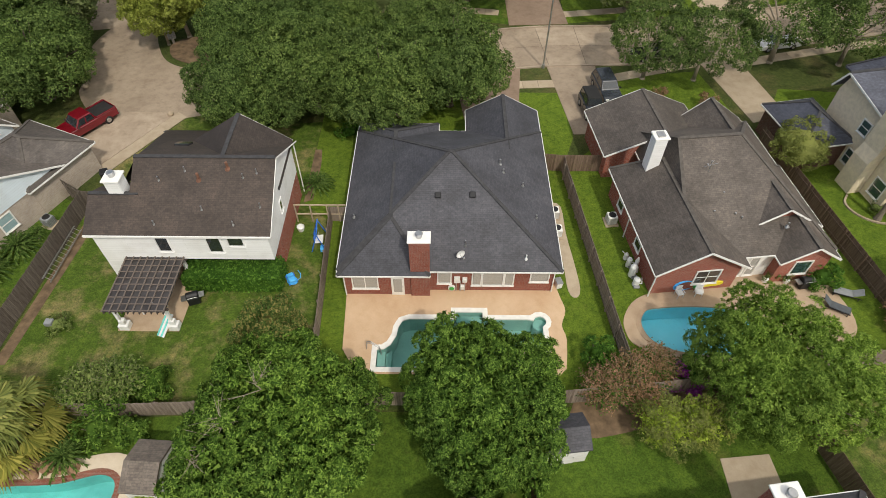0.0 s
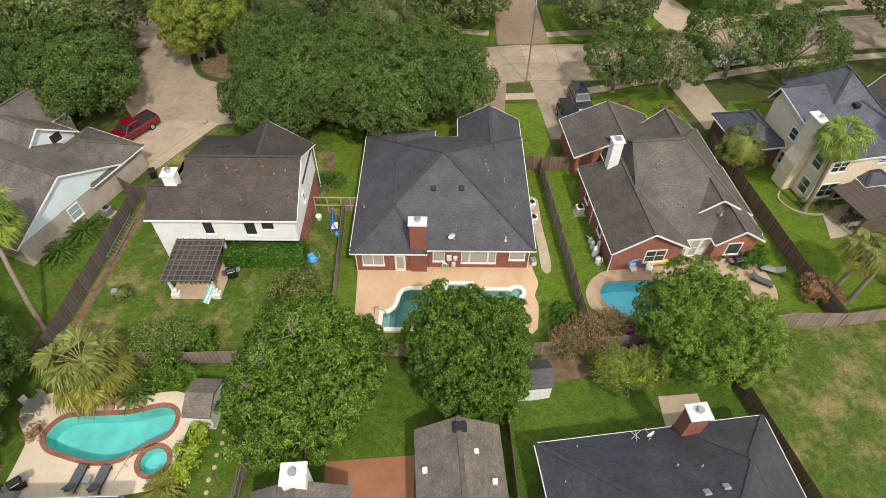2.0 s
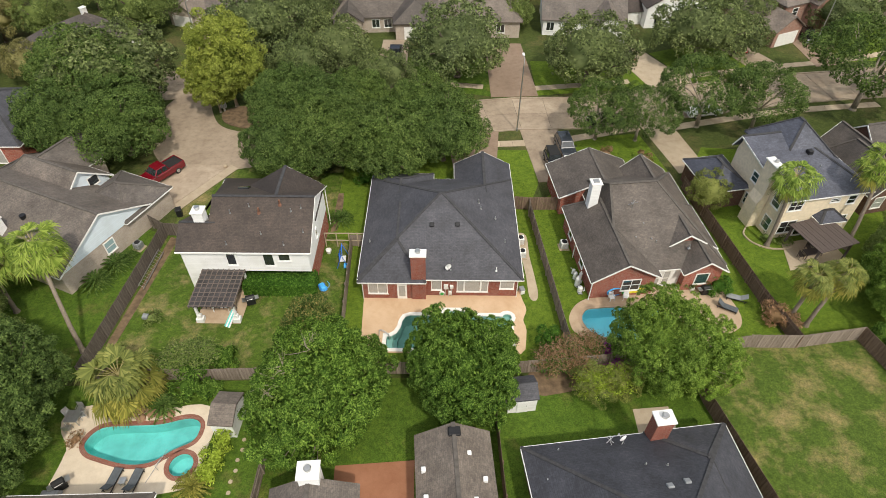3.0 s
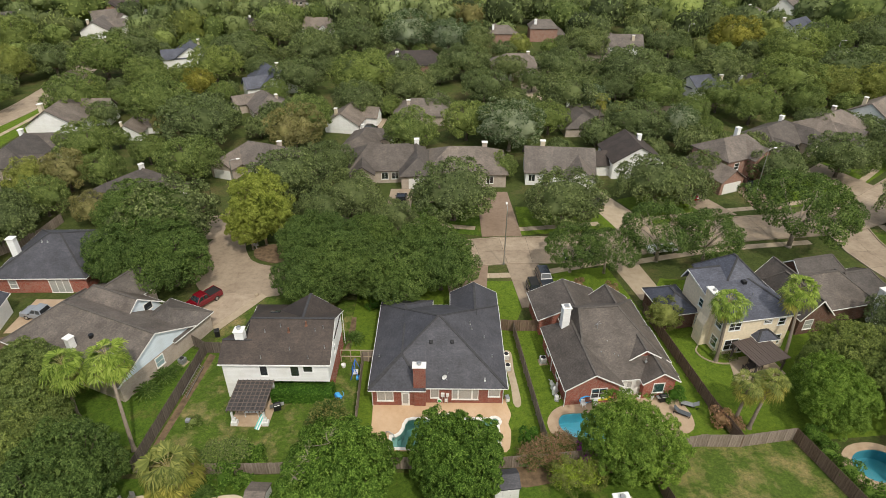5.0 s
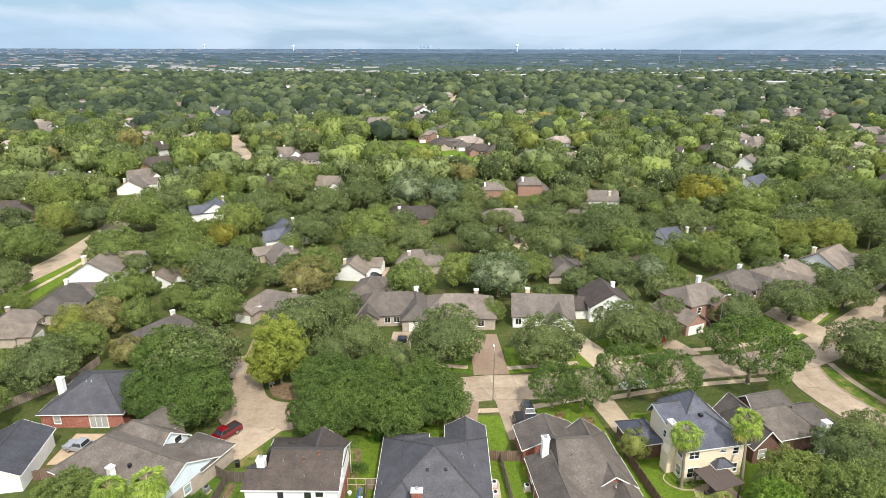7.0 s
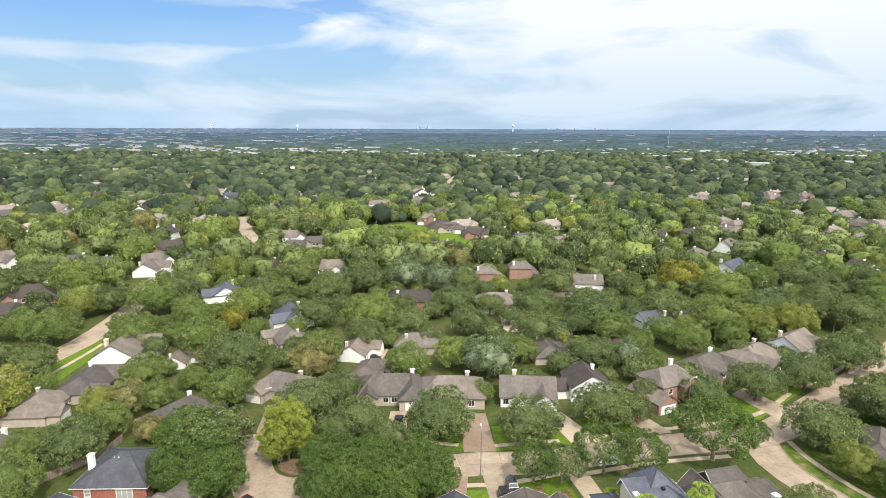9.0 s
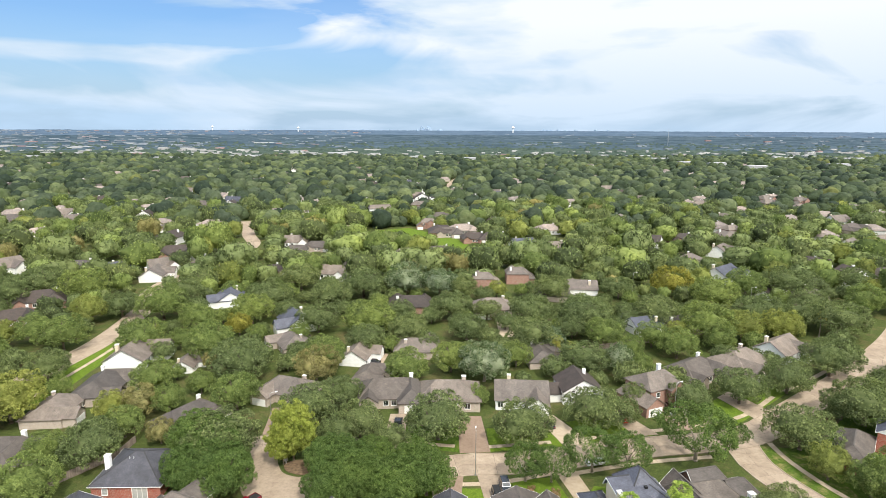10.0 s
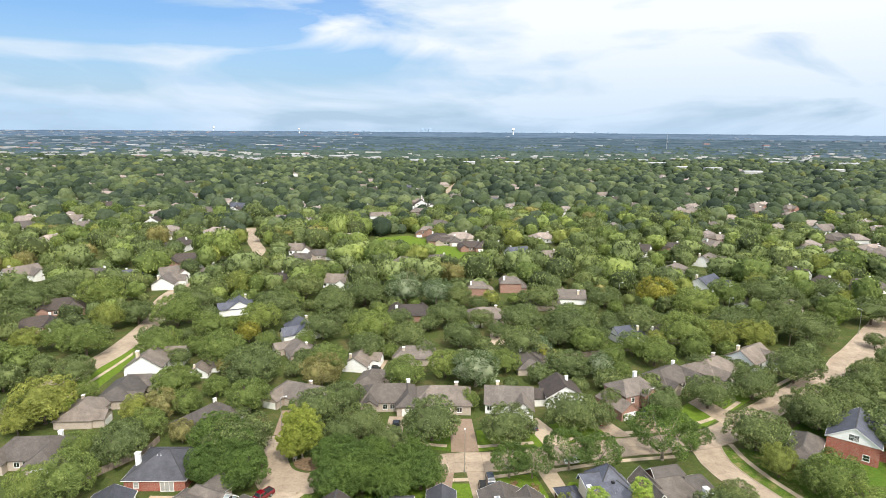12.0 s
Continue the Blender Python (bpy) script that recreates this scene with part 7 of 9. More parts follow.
for x, y, r, kind in chosen[:150]:
    single[kind].put(x, y, r)
joined = {}
for n, (x, y, r, kind) in enumerate(chosen[150:]):
    a, s = 2.4 * n, r / 6.0
    turn = np.array([[math.cos(a), -math.sin(a), 0], [math.sin(a), math.cos(a), 0], [0, 0, 1]])
    leaf_co, (v, t) = crowns[kind, n % 3]
    size, foot = np.array((s, s, s ** 0.8 * (1.1 + 0.07 * (n % 6)))), np.array((x, y, rise(x, y)))
    joined.setdefault((kind, rng.randrange((8, 8, 3, 2)[kind])), []).append(((leaf_co * size) @ turn.T + foot, ((v * size) @ turn.T + foot, t)))
for (kind, j), some in joined.items():
    ob = part("foliage", gathered("foliage", some), LEAVES[kind])
    tagged(ob, ("dark green oak crowns", "fresh green crowns", "yellow-green crowns", "tan-brown crowns")[kind] + " between far houses", "foliage", kind="stuff")


def woods(name, spots, material, label, seed, rings=((0.0, 1.0), (0.62, 0.72), (1.0, 0.05)), n=7):
    """Far crowns as lumpy domes, joined."""
    rs = np.random.RandomState(seed)
    vs, fs = [], []
    for x, y, r, h in spots:
        z0 = rise(x, y)
        start = len(vs)
        top = z0 + h
        vs.append((x + rs.uniform(-0.2, 0.2) * r, y + rs.uniform(-0.2, 0.2) * r, top))
        for q, w in rings[1:]:
            for i in range(n):
                a = 2 * math.pi * (i + rs.uniform(-0.3, 0.3)) / n
                k = r * q * rs.uniform(0.78, 1.2)
                vs.append((x + k * math.cos(a), y + k * math.sin(a), z0 + h * w * rs.uniform(0.82, 1.15)))
        for i in range(n):
            fs.append((start, start + 1 + i, start + 1 + (i + 1) % n))
        for g in range(len(rings) - 2):
            a = start + 1 + g * n
            for i in range(n):
                fs.append((a + i, a + n + i, a + n + (i + 1) % n, a + (i + 1) % n))
    me = bpy.data.meshes.new(name)
    me.from_pydata(vs, [], fs)
    ob = part(name, me, material)
    me.polygons.foreach_set("use_smooth", [True] * len(me.polygons))
    return tagged(ob, label, "woods", kind="stuff")


spots = []
for k in range(90000):
    y = rng.uniform(330, 1330)
    x = rng.uniform(-0.9, 0.9) * (y + 110)
    r = 3.4 + 4.8 * rng.random() ** 1.4
    if y > 880 and any(abs(x - a - (y - b) * a / (b + 92)) < q and -75 < y - b < 20 for a, b, q in WAREHOUSES):
        continue
    if len(spots) < 13000 and free(x, y, r, 0.4) and not crowded(x, y, r, 0.66):
        cells.setdefault((int(x // 20), int(y // 20)), []).append((x, y, r))
        spots.append((x, y, r, r * rng.uniform(1.3, 2.05)))
domes = []
for j, fine in enumerate((3, 3, 3, 2, 2, 2)):
    ball = bmesh.new()
    bmesh.ops.create_icosphere(ball, subdivisions=fine, radius=1.0)
    v = np.array([q.co for q in ball.verts])
    t = np.array([[q.index for q in f.verts] for f in ball.faces])
    ball.free()
    bumps = np.array([1 + 0.24 * noise.noise(Vector(q) * 1.7 + Vector((9 * j, 0, 0))) + 0.22 * noise.noise(Vector(q) * 4.2 + Vector((0, 9 * j, 0))) for q in v])
    domes.append((v * bumps[:, None] * (1.02, 1.02, 0.95) + (0, 0, 0.8), t))
TINTS = (("far_leaf", "dark"), ("far_oak", "deep green"), ("far_green", "fresh green"), ("far_yellow", "yellow-green"))
masses = {}
fringe = np.random.RandomState(31)
tips = [fringe.randint(0, 4000, 54) for _ in range(20)]
for n, (x, y, r, h) in enumerate(spots):
    tint = rng.choices(range(4), (8, 9, 7, 0.8))[0]
    a = 2.4 * n
    turn = np.array([[math.cos(a), -math.sin(a), 0], [math.sin(a), math.cos(a), 0], [0, 0, 1]])
    v, t = domes[n % 3 + (3 if y > 620 else 0)]
    body = (v * (r, r, 0.62 * h)) @ turn.T + (x, y, rise(x, y))
    few = rng.randrange(1000)
    pick = tips[few % 20][:54 if y < 620 else 12] % len(v)
    leaf_co = kites(fringe, body[pick] + fringe.normal(0, 0.4, (len(pick), 3)) + (0, 0, 0.3), unit(v[pick] - (0, 0, 0.6) + fringe.normal(0, 0.5, (len(pick), 3))), 1.3 if y < 620 else 2.0, 0.75, 3)
    masses.setdefault((tint, n % 2), []).append((leaf_co, (body, t)))
for (tint, j), some in masses.items():
    ob = part("woods", gathered("woods", some), TINTS[tint][0])
    tagged(ob, TINTS[tint][1] + " haze-tinted crowns of the woods beyond the houses", "woods", kind="stuff")


def canopy(near, far_, material, label, seed, height, step):
    """Woods without end, as one uneven sheet of tree tops that follows the land."""
    vs, fs = [], []
    rows = int((far_ - near) / step)
    cols = 300
    for i in range(rows + 1):
        d = near + (far_ - near) * i / rows
        for j in range(cols + 1):
            a = -0.86 + 1.72 * j / cols
            x, y = d * math.sin(a), d * math.cos(a)
            bumps = noise.noise(Vector((x / 90, y / 60, seed))) + 0.8 * noise.noise(Vector((x / 28, y / 22, seed + 7)))
            vs.append((x, y, rise(x, y) + (height + 3.2 * bumps if 0 < i < rows else -0.5)))
    for i in range(rows):
        for j in range(cols):
            k = i * (cols + 1) + j
            fs.append((k, k + 1, k + cols + 2, k + cols + 1))
    me = bpy.data.meshes.new("woods")
    me.from_pydata(vs, [], fs)
    me.polygons.foreach_set("use_smooth", [True] * len(me.polygons))
    return tagged(part("woods", me, material), label, "woods", kind="stuff")


# Each farther sheet carries more haze in its colour.
canopy(1330, 1900, "far_haze_mass", "dark green haze-tinted woods beyond the suburb", 1.0, 5.0, 12)
canopy(1900, 3300, "farther_haze_mass", "woods far off, coloured blue-green by haze", 5.0, 6.0, 20)
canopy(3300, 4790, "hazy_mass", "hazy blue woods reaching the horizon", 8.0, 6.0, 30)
wide = []
for k in range(2600):
    d = rng.uniform(1300, 2400)
    a = rng.uniform(-0.8, 0.8)
    wide.append((d * math.sin(a), d * math.cos(a), rng.uniform(7, 13), rng.uniform(7, 11)))
woods("woods", wide, "far_haze_mass", "tree tops standing out of the distant woods", 9, n=6)


# ---- town and skyline far off ----
rng = random.Random(21)
town, red, hazy = Build(), Build(), Build()
for k in range(760):
    if k < 150:
        x, y = rng.uniform(-1000, 1150), rng.choice((rng.uniform(1290, 1420), rng.uniform(1420, 1640)))
    elif k < 650:
        d, a = rng.uniform(1450, 4300), rng.choice((rng.uniform(-0.8, -0.12), rng.uniform(-0.8, -0.4)))
        x, y = d * math.sin(a), d * math.cos(a)
    else:
        d, a = rng.uniform(1600, 3600), rng.choice((rng.uniform(0.1, 0.78), rng.uniform(0.45, 0.78)))
        x, y = d * math.sin(a), d * math.cos(a)
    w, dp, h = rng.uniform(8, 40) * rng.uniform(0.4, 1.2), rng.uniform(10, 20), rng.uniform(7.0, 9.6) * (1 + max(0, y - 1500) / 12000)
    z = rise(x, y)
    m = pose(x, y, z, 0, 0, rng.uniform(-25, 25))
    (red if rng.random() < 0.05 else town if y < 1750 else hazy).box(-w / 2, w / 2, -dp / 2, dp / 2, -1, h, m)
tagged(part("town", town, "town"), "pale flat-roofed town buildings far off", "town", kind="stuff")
tagged(part("town", hazy, "town_hazy"), "town buildings tinted grey-blue for haze", "town", kind="stuff")
tagged(part("town", red, "town_red"), "reddish town buildings far off, dulled for haze", "town", kind="stuff")
for k in range(26):
    px = rng.choice((rng.gauss(-172, 30), rng.gauss(-150, 70), rng.gauss(-520, 60), rng.gauss(900, 160)))
    w, h = rng.uniform(16, 38), rng.uniform(12, 40) * (1.0 if -260 < px < -60 else 0.45)
    y = 4690 + rng.uniform(0, 60)
    t = thing("tower_block", px, y, rise(px, y) - 1, rng.uniform(-20, 20), "hazy blue office tower on the horizon", "tower block", "city skyline")
    part("shaft", Build().box(-w / 2, w / 2, -10, 10, 0, h), "tower_haze", t)
    part("top_storey", Build().box(-w / 4, w / 4, -5, 5, h, h + 4), "tower_haze", t)


def warehouse(x, y, w, label):
    """A long low building in the haze; the longer side faces the suburb."""
    t = thing("warehouse", x, y, rise(x, y), 0, label, "warehouse", "far warehouses")
    w *= 0.62
    part("wall", Build().box(-w / 2, w / 2, -9, 9, -1, 7.5), "town_white", t)
    part("roof", Build().prism([(-9.6, 7.5), (9.6, 7.5), (0, 8.8)], "x", -w / 2 - 0.5, w / 2 + 0.5), "town_white", t)


for x, y, w in ((792, 1303, 95), (921, 1269, 127), (744, 1044, 58), (488, 1102, 71), (527, 1070, 49), (153, 1249, 57), (57, 1236, 45), (-58, 1296, 59), (619, 2292, 56), (453, 2332, 61), (-460, 1318, 72),
                (-676, 2176, 115), (-602, 1218, 78), (-1114, 1760, 94), (-1113, 2028, 90), (477, 1369, 111), (482, 1246, 79), (-278, 1497, 81), (-417, 1571, 99), (-144, 1366, 62), (-916, 1240, 68), (555, 977, 54)):
    warehouse(x, y, w, "long white flat warehouse at the edge of town")


def water_tower(x, y, s):
    t = thing("water_tower", x, y, rise(x, y), 0, "white water tower with a bulb tank on the horizon", "water tower", "water towers")
    part("stem", Build().tube((0, 0, 0), (0, 0, 26 * s), 2.6 * s, 2.0 * s, 12), "white", t)
    b = Build()
    prof = [(2.0, 25), (6.5, 28), (8.6, 32), (7.6, 35.5), (4.0, 38), (0.05, 38.8)]
    for (r0, z0), (r1, z1) in zip(prof, prof[1:]):
        b.tube((0, 0, z0 * s), (0, 0, z1 * s), r0 * s, r1 * s, 16, False)
    part("tank", b, "white", t)


water_tower(430, 3700, 1.25)
water_tower(-930, 3750, 1.0)
water_tower(-1610, 4100, 1.0)
t = thing("radio_mast", 790, 2040, rise(790, 2040), 0, "thin steel radio mast over the woods", "mast")
part("mast", Build().tube((0, 0, 0), (0, 0, 62), 0.9, 0.4, 6), "metal", t)
part("antenna", Build().tube((0, 0, 62), (0, 0, 70), 0.25, 0.1, 6), "metal", t)


# ---- fences ----
def fence(line, label, height=1.85, material="fence", rails_seen=True, name="fence"):
    """A board fence: posts, rails and boards in bays."""
    f = tagged(new(name), label, "fence", "yard fences")
    for a, b in zip(line, line[1:]):
        a, b = Vector(a), Vector(b)
        n = max(1, round((b - a).length / 2.4))
        d = (b - a) / n
        bay, turn = d.length, math.degrees(math.atan2(d.y, d.x))
        boards = Build()
        k = max(1, round(bay / 0.15))
        rs = random.Random(int(bay * 1000))
        for i in range(k):
            w = bay / k
            boards.box(i * w + 0.006, (i + 1) * w - 0.006, -0.012, 0.012, 0.04, height + rs.uniform(-0.03, 0.03))
        bm_ = boards.mesh("board_panel")
        post = Build().box(-0.05, 0.05, 0.02, 0.12, -0.1, height - 0.08).mesh("post")
        rail = Build().box(0.0, bay, 0.014, 0.055, 0.35, 0.44).box(0, bay, 0.014, 0.055, height - 0.45, height - 0.36).mesh("rail")
        for i in range(n):
            p = a + d * i
            m = pose(p.x, p.y, 0, 0, 0, turn)
            tagged(part("board_panel", bm_, material, f, at=m), kind="stuff")
            part("post", post, material, f, at=m)
            part("rail", rail, material, f, at=m)
    return f


fence([(-30.4, -9.4), (-30.2, -6.0), (-29.3, 8.6)], "dark weathered board fence beside the patchy lawn", 1.9, "fence_dark")
fence([(-29.3, 8.6), (-33.0, 10.9)], "short board fence between two houses", 1.8, "fence_dark")
fence([(-29.3, 8.6), (-24.2, 8.4)], "short board fence beside the white house", 1.8, "fence_dark")
fence([(-8.85, -8.6), (-8.8, -4.0), (-9.25, 7.1)], "grey board fence between two lawns", 1.8)
fence([(11.9, -8.0), (11.45, -3.6), (9.95, 12.3), (9.95, 13.35)], "grey board fence beside the path", 1.85)
fence([(8.3, 13.5), (9.95, 13.35), (13.2, 13.4)], "brown board fence and gate across the side yard", 1.85, "fence_brown")
fence([(32.4, -5.5), (31.1, 0.0), (28.4, 17.5)], "dark board fence beside the brick house", 1.85, "fence_brown")
fence([(27.9, -5.5), (32.4, -5.5), (38.4, -4.5)], "pale grey board fence of the open lawn", 1.9)
fence([(38.4, -4.5), (40.9, -13.2), (44.0, -28)], "brown board fence at the lawn's end", 1.9, "fence_brown")
fence([(11.9, -8.0), (20.6, -6.9), (27.9, -5.5)], "grey board fence behind shrubs", 1.85)
fence([(-30.4, -9.4), (-20.0, -9.5), (-13.1, -9.2)], "old grey board fence with gaps", 1.7)
fence([(-13.1, -9.2), (-8.85, -8.6), (4.4, -8.7), (11.9, -8.0)], "grey board fence behind the trees", 1.8)
fence([(-13.15, -9.2), (-13.1, -15.2), (-13.35, -30)], "thin grey board fence between yards", 1.7)
fence([(4.4, -8.7), (4.7, -12.2), (5.45, -30)], "double brown board fence between lawns", 1.8, "fence_brown")
fence([(22.0, -7.0), (22.2, -11.2), (24.4, -20), (26, -30)], "brown board fence beside the dark roof", 1.9, "fence_brown")
fence([(-76, 22), (-66.5, 36), (-66, 42)], "grey board fence behind the dark-roofed house", 1.8)
fence([(-57, 8.5), (-45.5, 12.4)], "brown board fence beside the tan drive", 1.8, "fence_brown")
fence([(-41, 108), (-52, 128)], "pale board fence behind far houses", 1.8)
fence([(44, 97), (86, 112), (110, 122)], "pale board wall along far yards", 1.9)

# white pipe frame across the gap beside the pool house
gt = thing("gate", -12.0, 7.15, 0, 0, "open pale timber frame gate between houses", "gate")
for gx in (0.0, 1.2, 2.5, 3.4, 4.3):
    part("post", Build().box(gx - 0.05, gx + 0.05, -0.05, 0.05, 0, 1.95), "walk", gt)
for gz in (0.9, 1.9):
    part("rail", Build().box(0.0, 4.4, -0.035, 0.035, gz - 0.05, gz + 0.05), "walk", gt)
part("board_panel", Build().box(2.6, 4.3, 0.0, 0.04, 0.1, 1.7), "fence", gt)


# ---- palms, cycads, hedges, shrubs ----
def fan(stalks, blades_, root, out, R, rs, spread=2.7, blades=19):
    """One fan leaf: an arching stalk, webbed blades spread from its end, and their limp tips."""
    rise_ = out[2]
    flat = unit(np.array([out[0], out[1], 0.0]) + 1e-6)
    side = np.array([-flat[1], flat[0], 0.0])
    bend = root + out * R * 0.3
    hub = root + out * R * rs.uniform(0.48, 0.68) - np.array([0, 0, R * (0.10 if rise_ > 0.2 else 0.24)])
    for p, q in ((root, bend), (bend, hub)):
        stalks.append(np.stack([p - side * 0.03, p + side * 0.03, q + side * 0.022, q - side * 0.022]))
    # the fan tips over: flatter where the stalk stands, hanging where it lies low
    ahead = unit(flat + side * rs.normal(0, 0.3) + np.array([0, 0, rise_ * 0.9 - 0.5 + rs.normal(0, 0.25)]))
    over = np.cross(ahead, side)
    over = over if over[2] > 0 else -over
    step = spread / (blades - 1)
    for i in range(blades):
        a = i * step - spread / 2
        q = ahead * math.cos(a) + side * math.sin(a)
        ln = R * 0.52 * (1 - 0.18 * abs(a) / spread) * rs.uniform(0.88, 1.1)
        s = unit(np.cross(q, over))
        fold = over * 0.035 * (1 if i % 2 else -1)
        mid = hub + q * ln * 0.58 + fold - np.array([0, 0, 0.04 * R])
        w = ln * 0.58 * step * 0.62
        blades_.append(np.stack([hub, mid - s * w, mid + q * ln * 0.12, mid + s * w]))
        end = mid + q * ln * 0.36 - np.array([0, 0, R * rs.uniform(0.12, 0.36)]) + s * rs.normal(0, 0.09)
        blades_.append(np.stack([mid - s * w * 0.7, mid + (end - mid) * 0.5 - s * w * 0.5, end, mid + s * w * 0.7]))


def fan_palm(x, y, height, lean, R, fronds, leaf, label, skirt=0, trunk_r=0.19):
    t = thing("palm_tree", x, y, 0, 0, label, "palm tree", "palms")
    rs = np.random.RandomState(int(abs(x) * 10) + 7)
    top = Vector((lean[0], lean[1], height))
    b = Build()
    pts = [Vector((top.x * q ** 1.5, top.y * q ** 1.5, height * q)) for q in (0, 0.06, 0.3, 0.6, 0.85, 1.0)]
    rad = [trunk_r * 1.7, trunk_r * 1.15, trunk_r, trunk_r * 0.9, trunk_r * 0.9, trunk_r * 1.1]
    for p, q, r0, r1 in zip(pts, pts[1:], rad, rad[1:]):
        b.tube(p, q, r0, r1, 10, False)
    part("trunk", b, "bark_palm", t)
    c = np.array(top)
    fronds = int(fronds * 0.95)
    stalks, young, old, dead = [], [], [], []
    for i in range(fronds):
        a = 2.39996 * i + rs.uniform(-0.15, 0.15)
        e = 1.3 - 1.9 * (i / fronds) ** 0.9 + rs.uniform(-0.15, 0.15)
        out = np.array([math.cos(a) * math.cos(e), math.sin(a) * math.cos(e), math.sin(e)])
        fan(stalks, young if i < fronds * (0.5 if leaf == "frond_pale" else 0.82) else old, c, out, R * rs.uniform(0.85, 1.12), rs)
    for i in range(skirt):
        a = 2.39996 * i + 0.7
        e = -0.75 - 0.5 * rs.random_sample()
        out = np.array([math.cos(a) * math.cos(e), math.sin(a) * math.cos(e), math.sin(e)])
        fan(stalks, dead, c - np.array([0, 0, 0.15]), out, R * rs.uniform(0.6, 0.85), rs, 1.3, 9)
    part("crown", loose_mesh("crown", np.array(young)), leaf, t)
    part("stalk", loose_mesh("stalk", np.array(stalks)), "stalk", t, "pale yellow leaf stalks")
    part("old_fronds", loose_mesh("old_fronds", np.array(old)), "frond_yellow", t, "yellowing lower fronds")
    if skirt:
        part("dead_fronds", loose_mesh("dead_fronds", np.array(dead)), "leaf_tan", t, "dry brown hanging fronds")
    return t


fan_palm(-40.0, -2.1, 7.4, (0.6, 0.3), 2.6, 40, "frond", "tall fan palm with a slim leaning trunk", 18)
fan_palm(-31.7, -6.6, 8.2, (-3.1, 5.2), 2.6, 40, "frond", "tall fan palm leaning away over the fence", 18)
fan_palm(34.9, 7.9, 8.6, (-0.2, 0.7), 2.3, 38, "frond", "tall fan palm beside the tan house", 10)
fan_palm(43.1, 7.6, 9.2, (0.8, 2.7), 2.4, 38, "frond", "tall fan palm between two houses", 10)
fan_palm(32.9, -2.4, 5.9, (0.4, 0.2), 1.9, 34, "frond_pale", "pale fan palm by the back fence", 16)
fan_palm(34.4, -2.9, 6.3, (1.3, 0.9), 1.9, 34, "frond_pale", "pale fan palm leaning by the back fence", 16)
fan_palm(-25.7, -11.2, 3.0, (0.1, 0.1), 3.1, 44, "frond_pale", "great shaggy fan palm beside the turquoise pool", 22, 0.3)
fan_palm(37.0, 88.0, 8.2, (0.3, 0.2), 1.9, 26, "frond_pale", "pale fan palm among far trees", 8)
fan_palm(40.6, 86.0, 7.0, (0.3, 0.2), 1.9, 26, "frond_pale", "pale fan palm among far trees", 8)
fan_palm(132, 113, 8.0, (0.3, 0.2), 1.9, 22, "frond_pale", "pale fan palm near the far bend", 8)
fan_palm(50.2, -5.6, 3.4, (0.1, 0.1), 1.7, 30, "frond", "low fan palm beside the far pool", 6)


def cycad(x, y, R, leaf, label, z=0.5):
    """A rosette of arching feather leaves on a short stem."""
    t = thing("sago_palm", x, y, 0, 0, label, "sago palm", "sago palms")
    rs = np.random.RandomState(int(abs(x * 13 + y * 7)))
    part("trunk", Build().tube((0, 0, -0.05), (0, 0, z), 0.2, 0.24, 10), "bark_palm", t)
    co = []
    for i in range(56):
        a = 2.39996 * i
        e = 1.25 - 1.2 * (i / 56)
        pts = []
        for s in np.linspace(0, 1, 8):
            r = R * s * math.cos(e) * 1.05
            pts.append(np.array([r * math.cos(a), r * math.sin(a), z + R * s * math.sin(e) * 0.9 - R * 0.42 * s * s]))
        side = np.array([-math.sin(a), math.cos(a), 0])
        for p, q in zip(pts, pts[1:]):
            w = R * 0.075
            for k in (-1, 1):
                m = (p + q) / 2
                co.append(np.stack([p, m + side * k * w * 0.5, q + side * k * w + (q - p) * 0.4 - np.array([0, 0, w * 0.3]), q]))
    part("crown", loose_mesh("crown", np.array(co)), leaf, t)
    return t


for x, y, r in ((-11.0, 11.2, 1.5), (-32.8, 3.9, 1.75), (-33.8, 1.5, 1.75), (-32.0, 5.2, 1.0)):
    cycad(x, y, r, "frond_dark", "dark green sago palm in a rosette")
cycad(-22.5, -12.2, 1.5, "frond_dark", "dark sago palm beside the turquoise pool")
cycad(-18.1, -18.9, 1.5, "frond_yellow", "yellowed sago palm on the pool deck")


def shrub(x, y, R, H, leaf, label, leaves=900, size=0.2, name="shrub", count=8, seed=None):
    seed = seed or int(abs(x * 17 + y * 5)) + 3
    t = thing(name, x, y, 0, 0, label, name.replace("_", " "), "garden shrubs")
    cm, _, _, cs = crown_mesh("foliage", seed, R, H, H * 0.45, count, leaves, size, 0.55, 5, 0.66)
    part("foliage", cm, leaf, t)
    b = Build()
    for c in cs[:5]:
        b.tube((0, 0, -0.05), tuple(c), 0.05, 0.02, 5, False)
    part("stem", b, "bark", t)
    return t


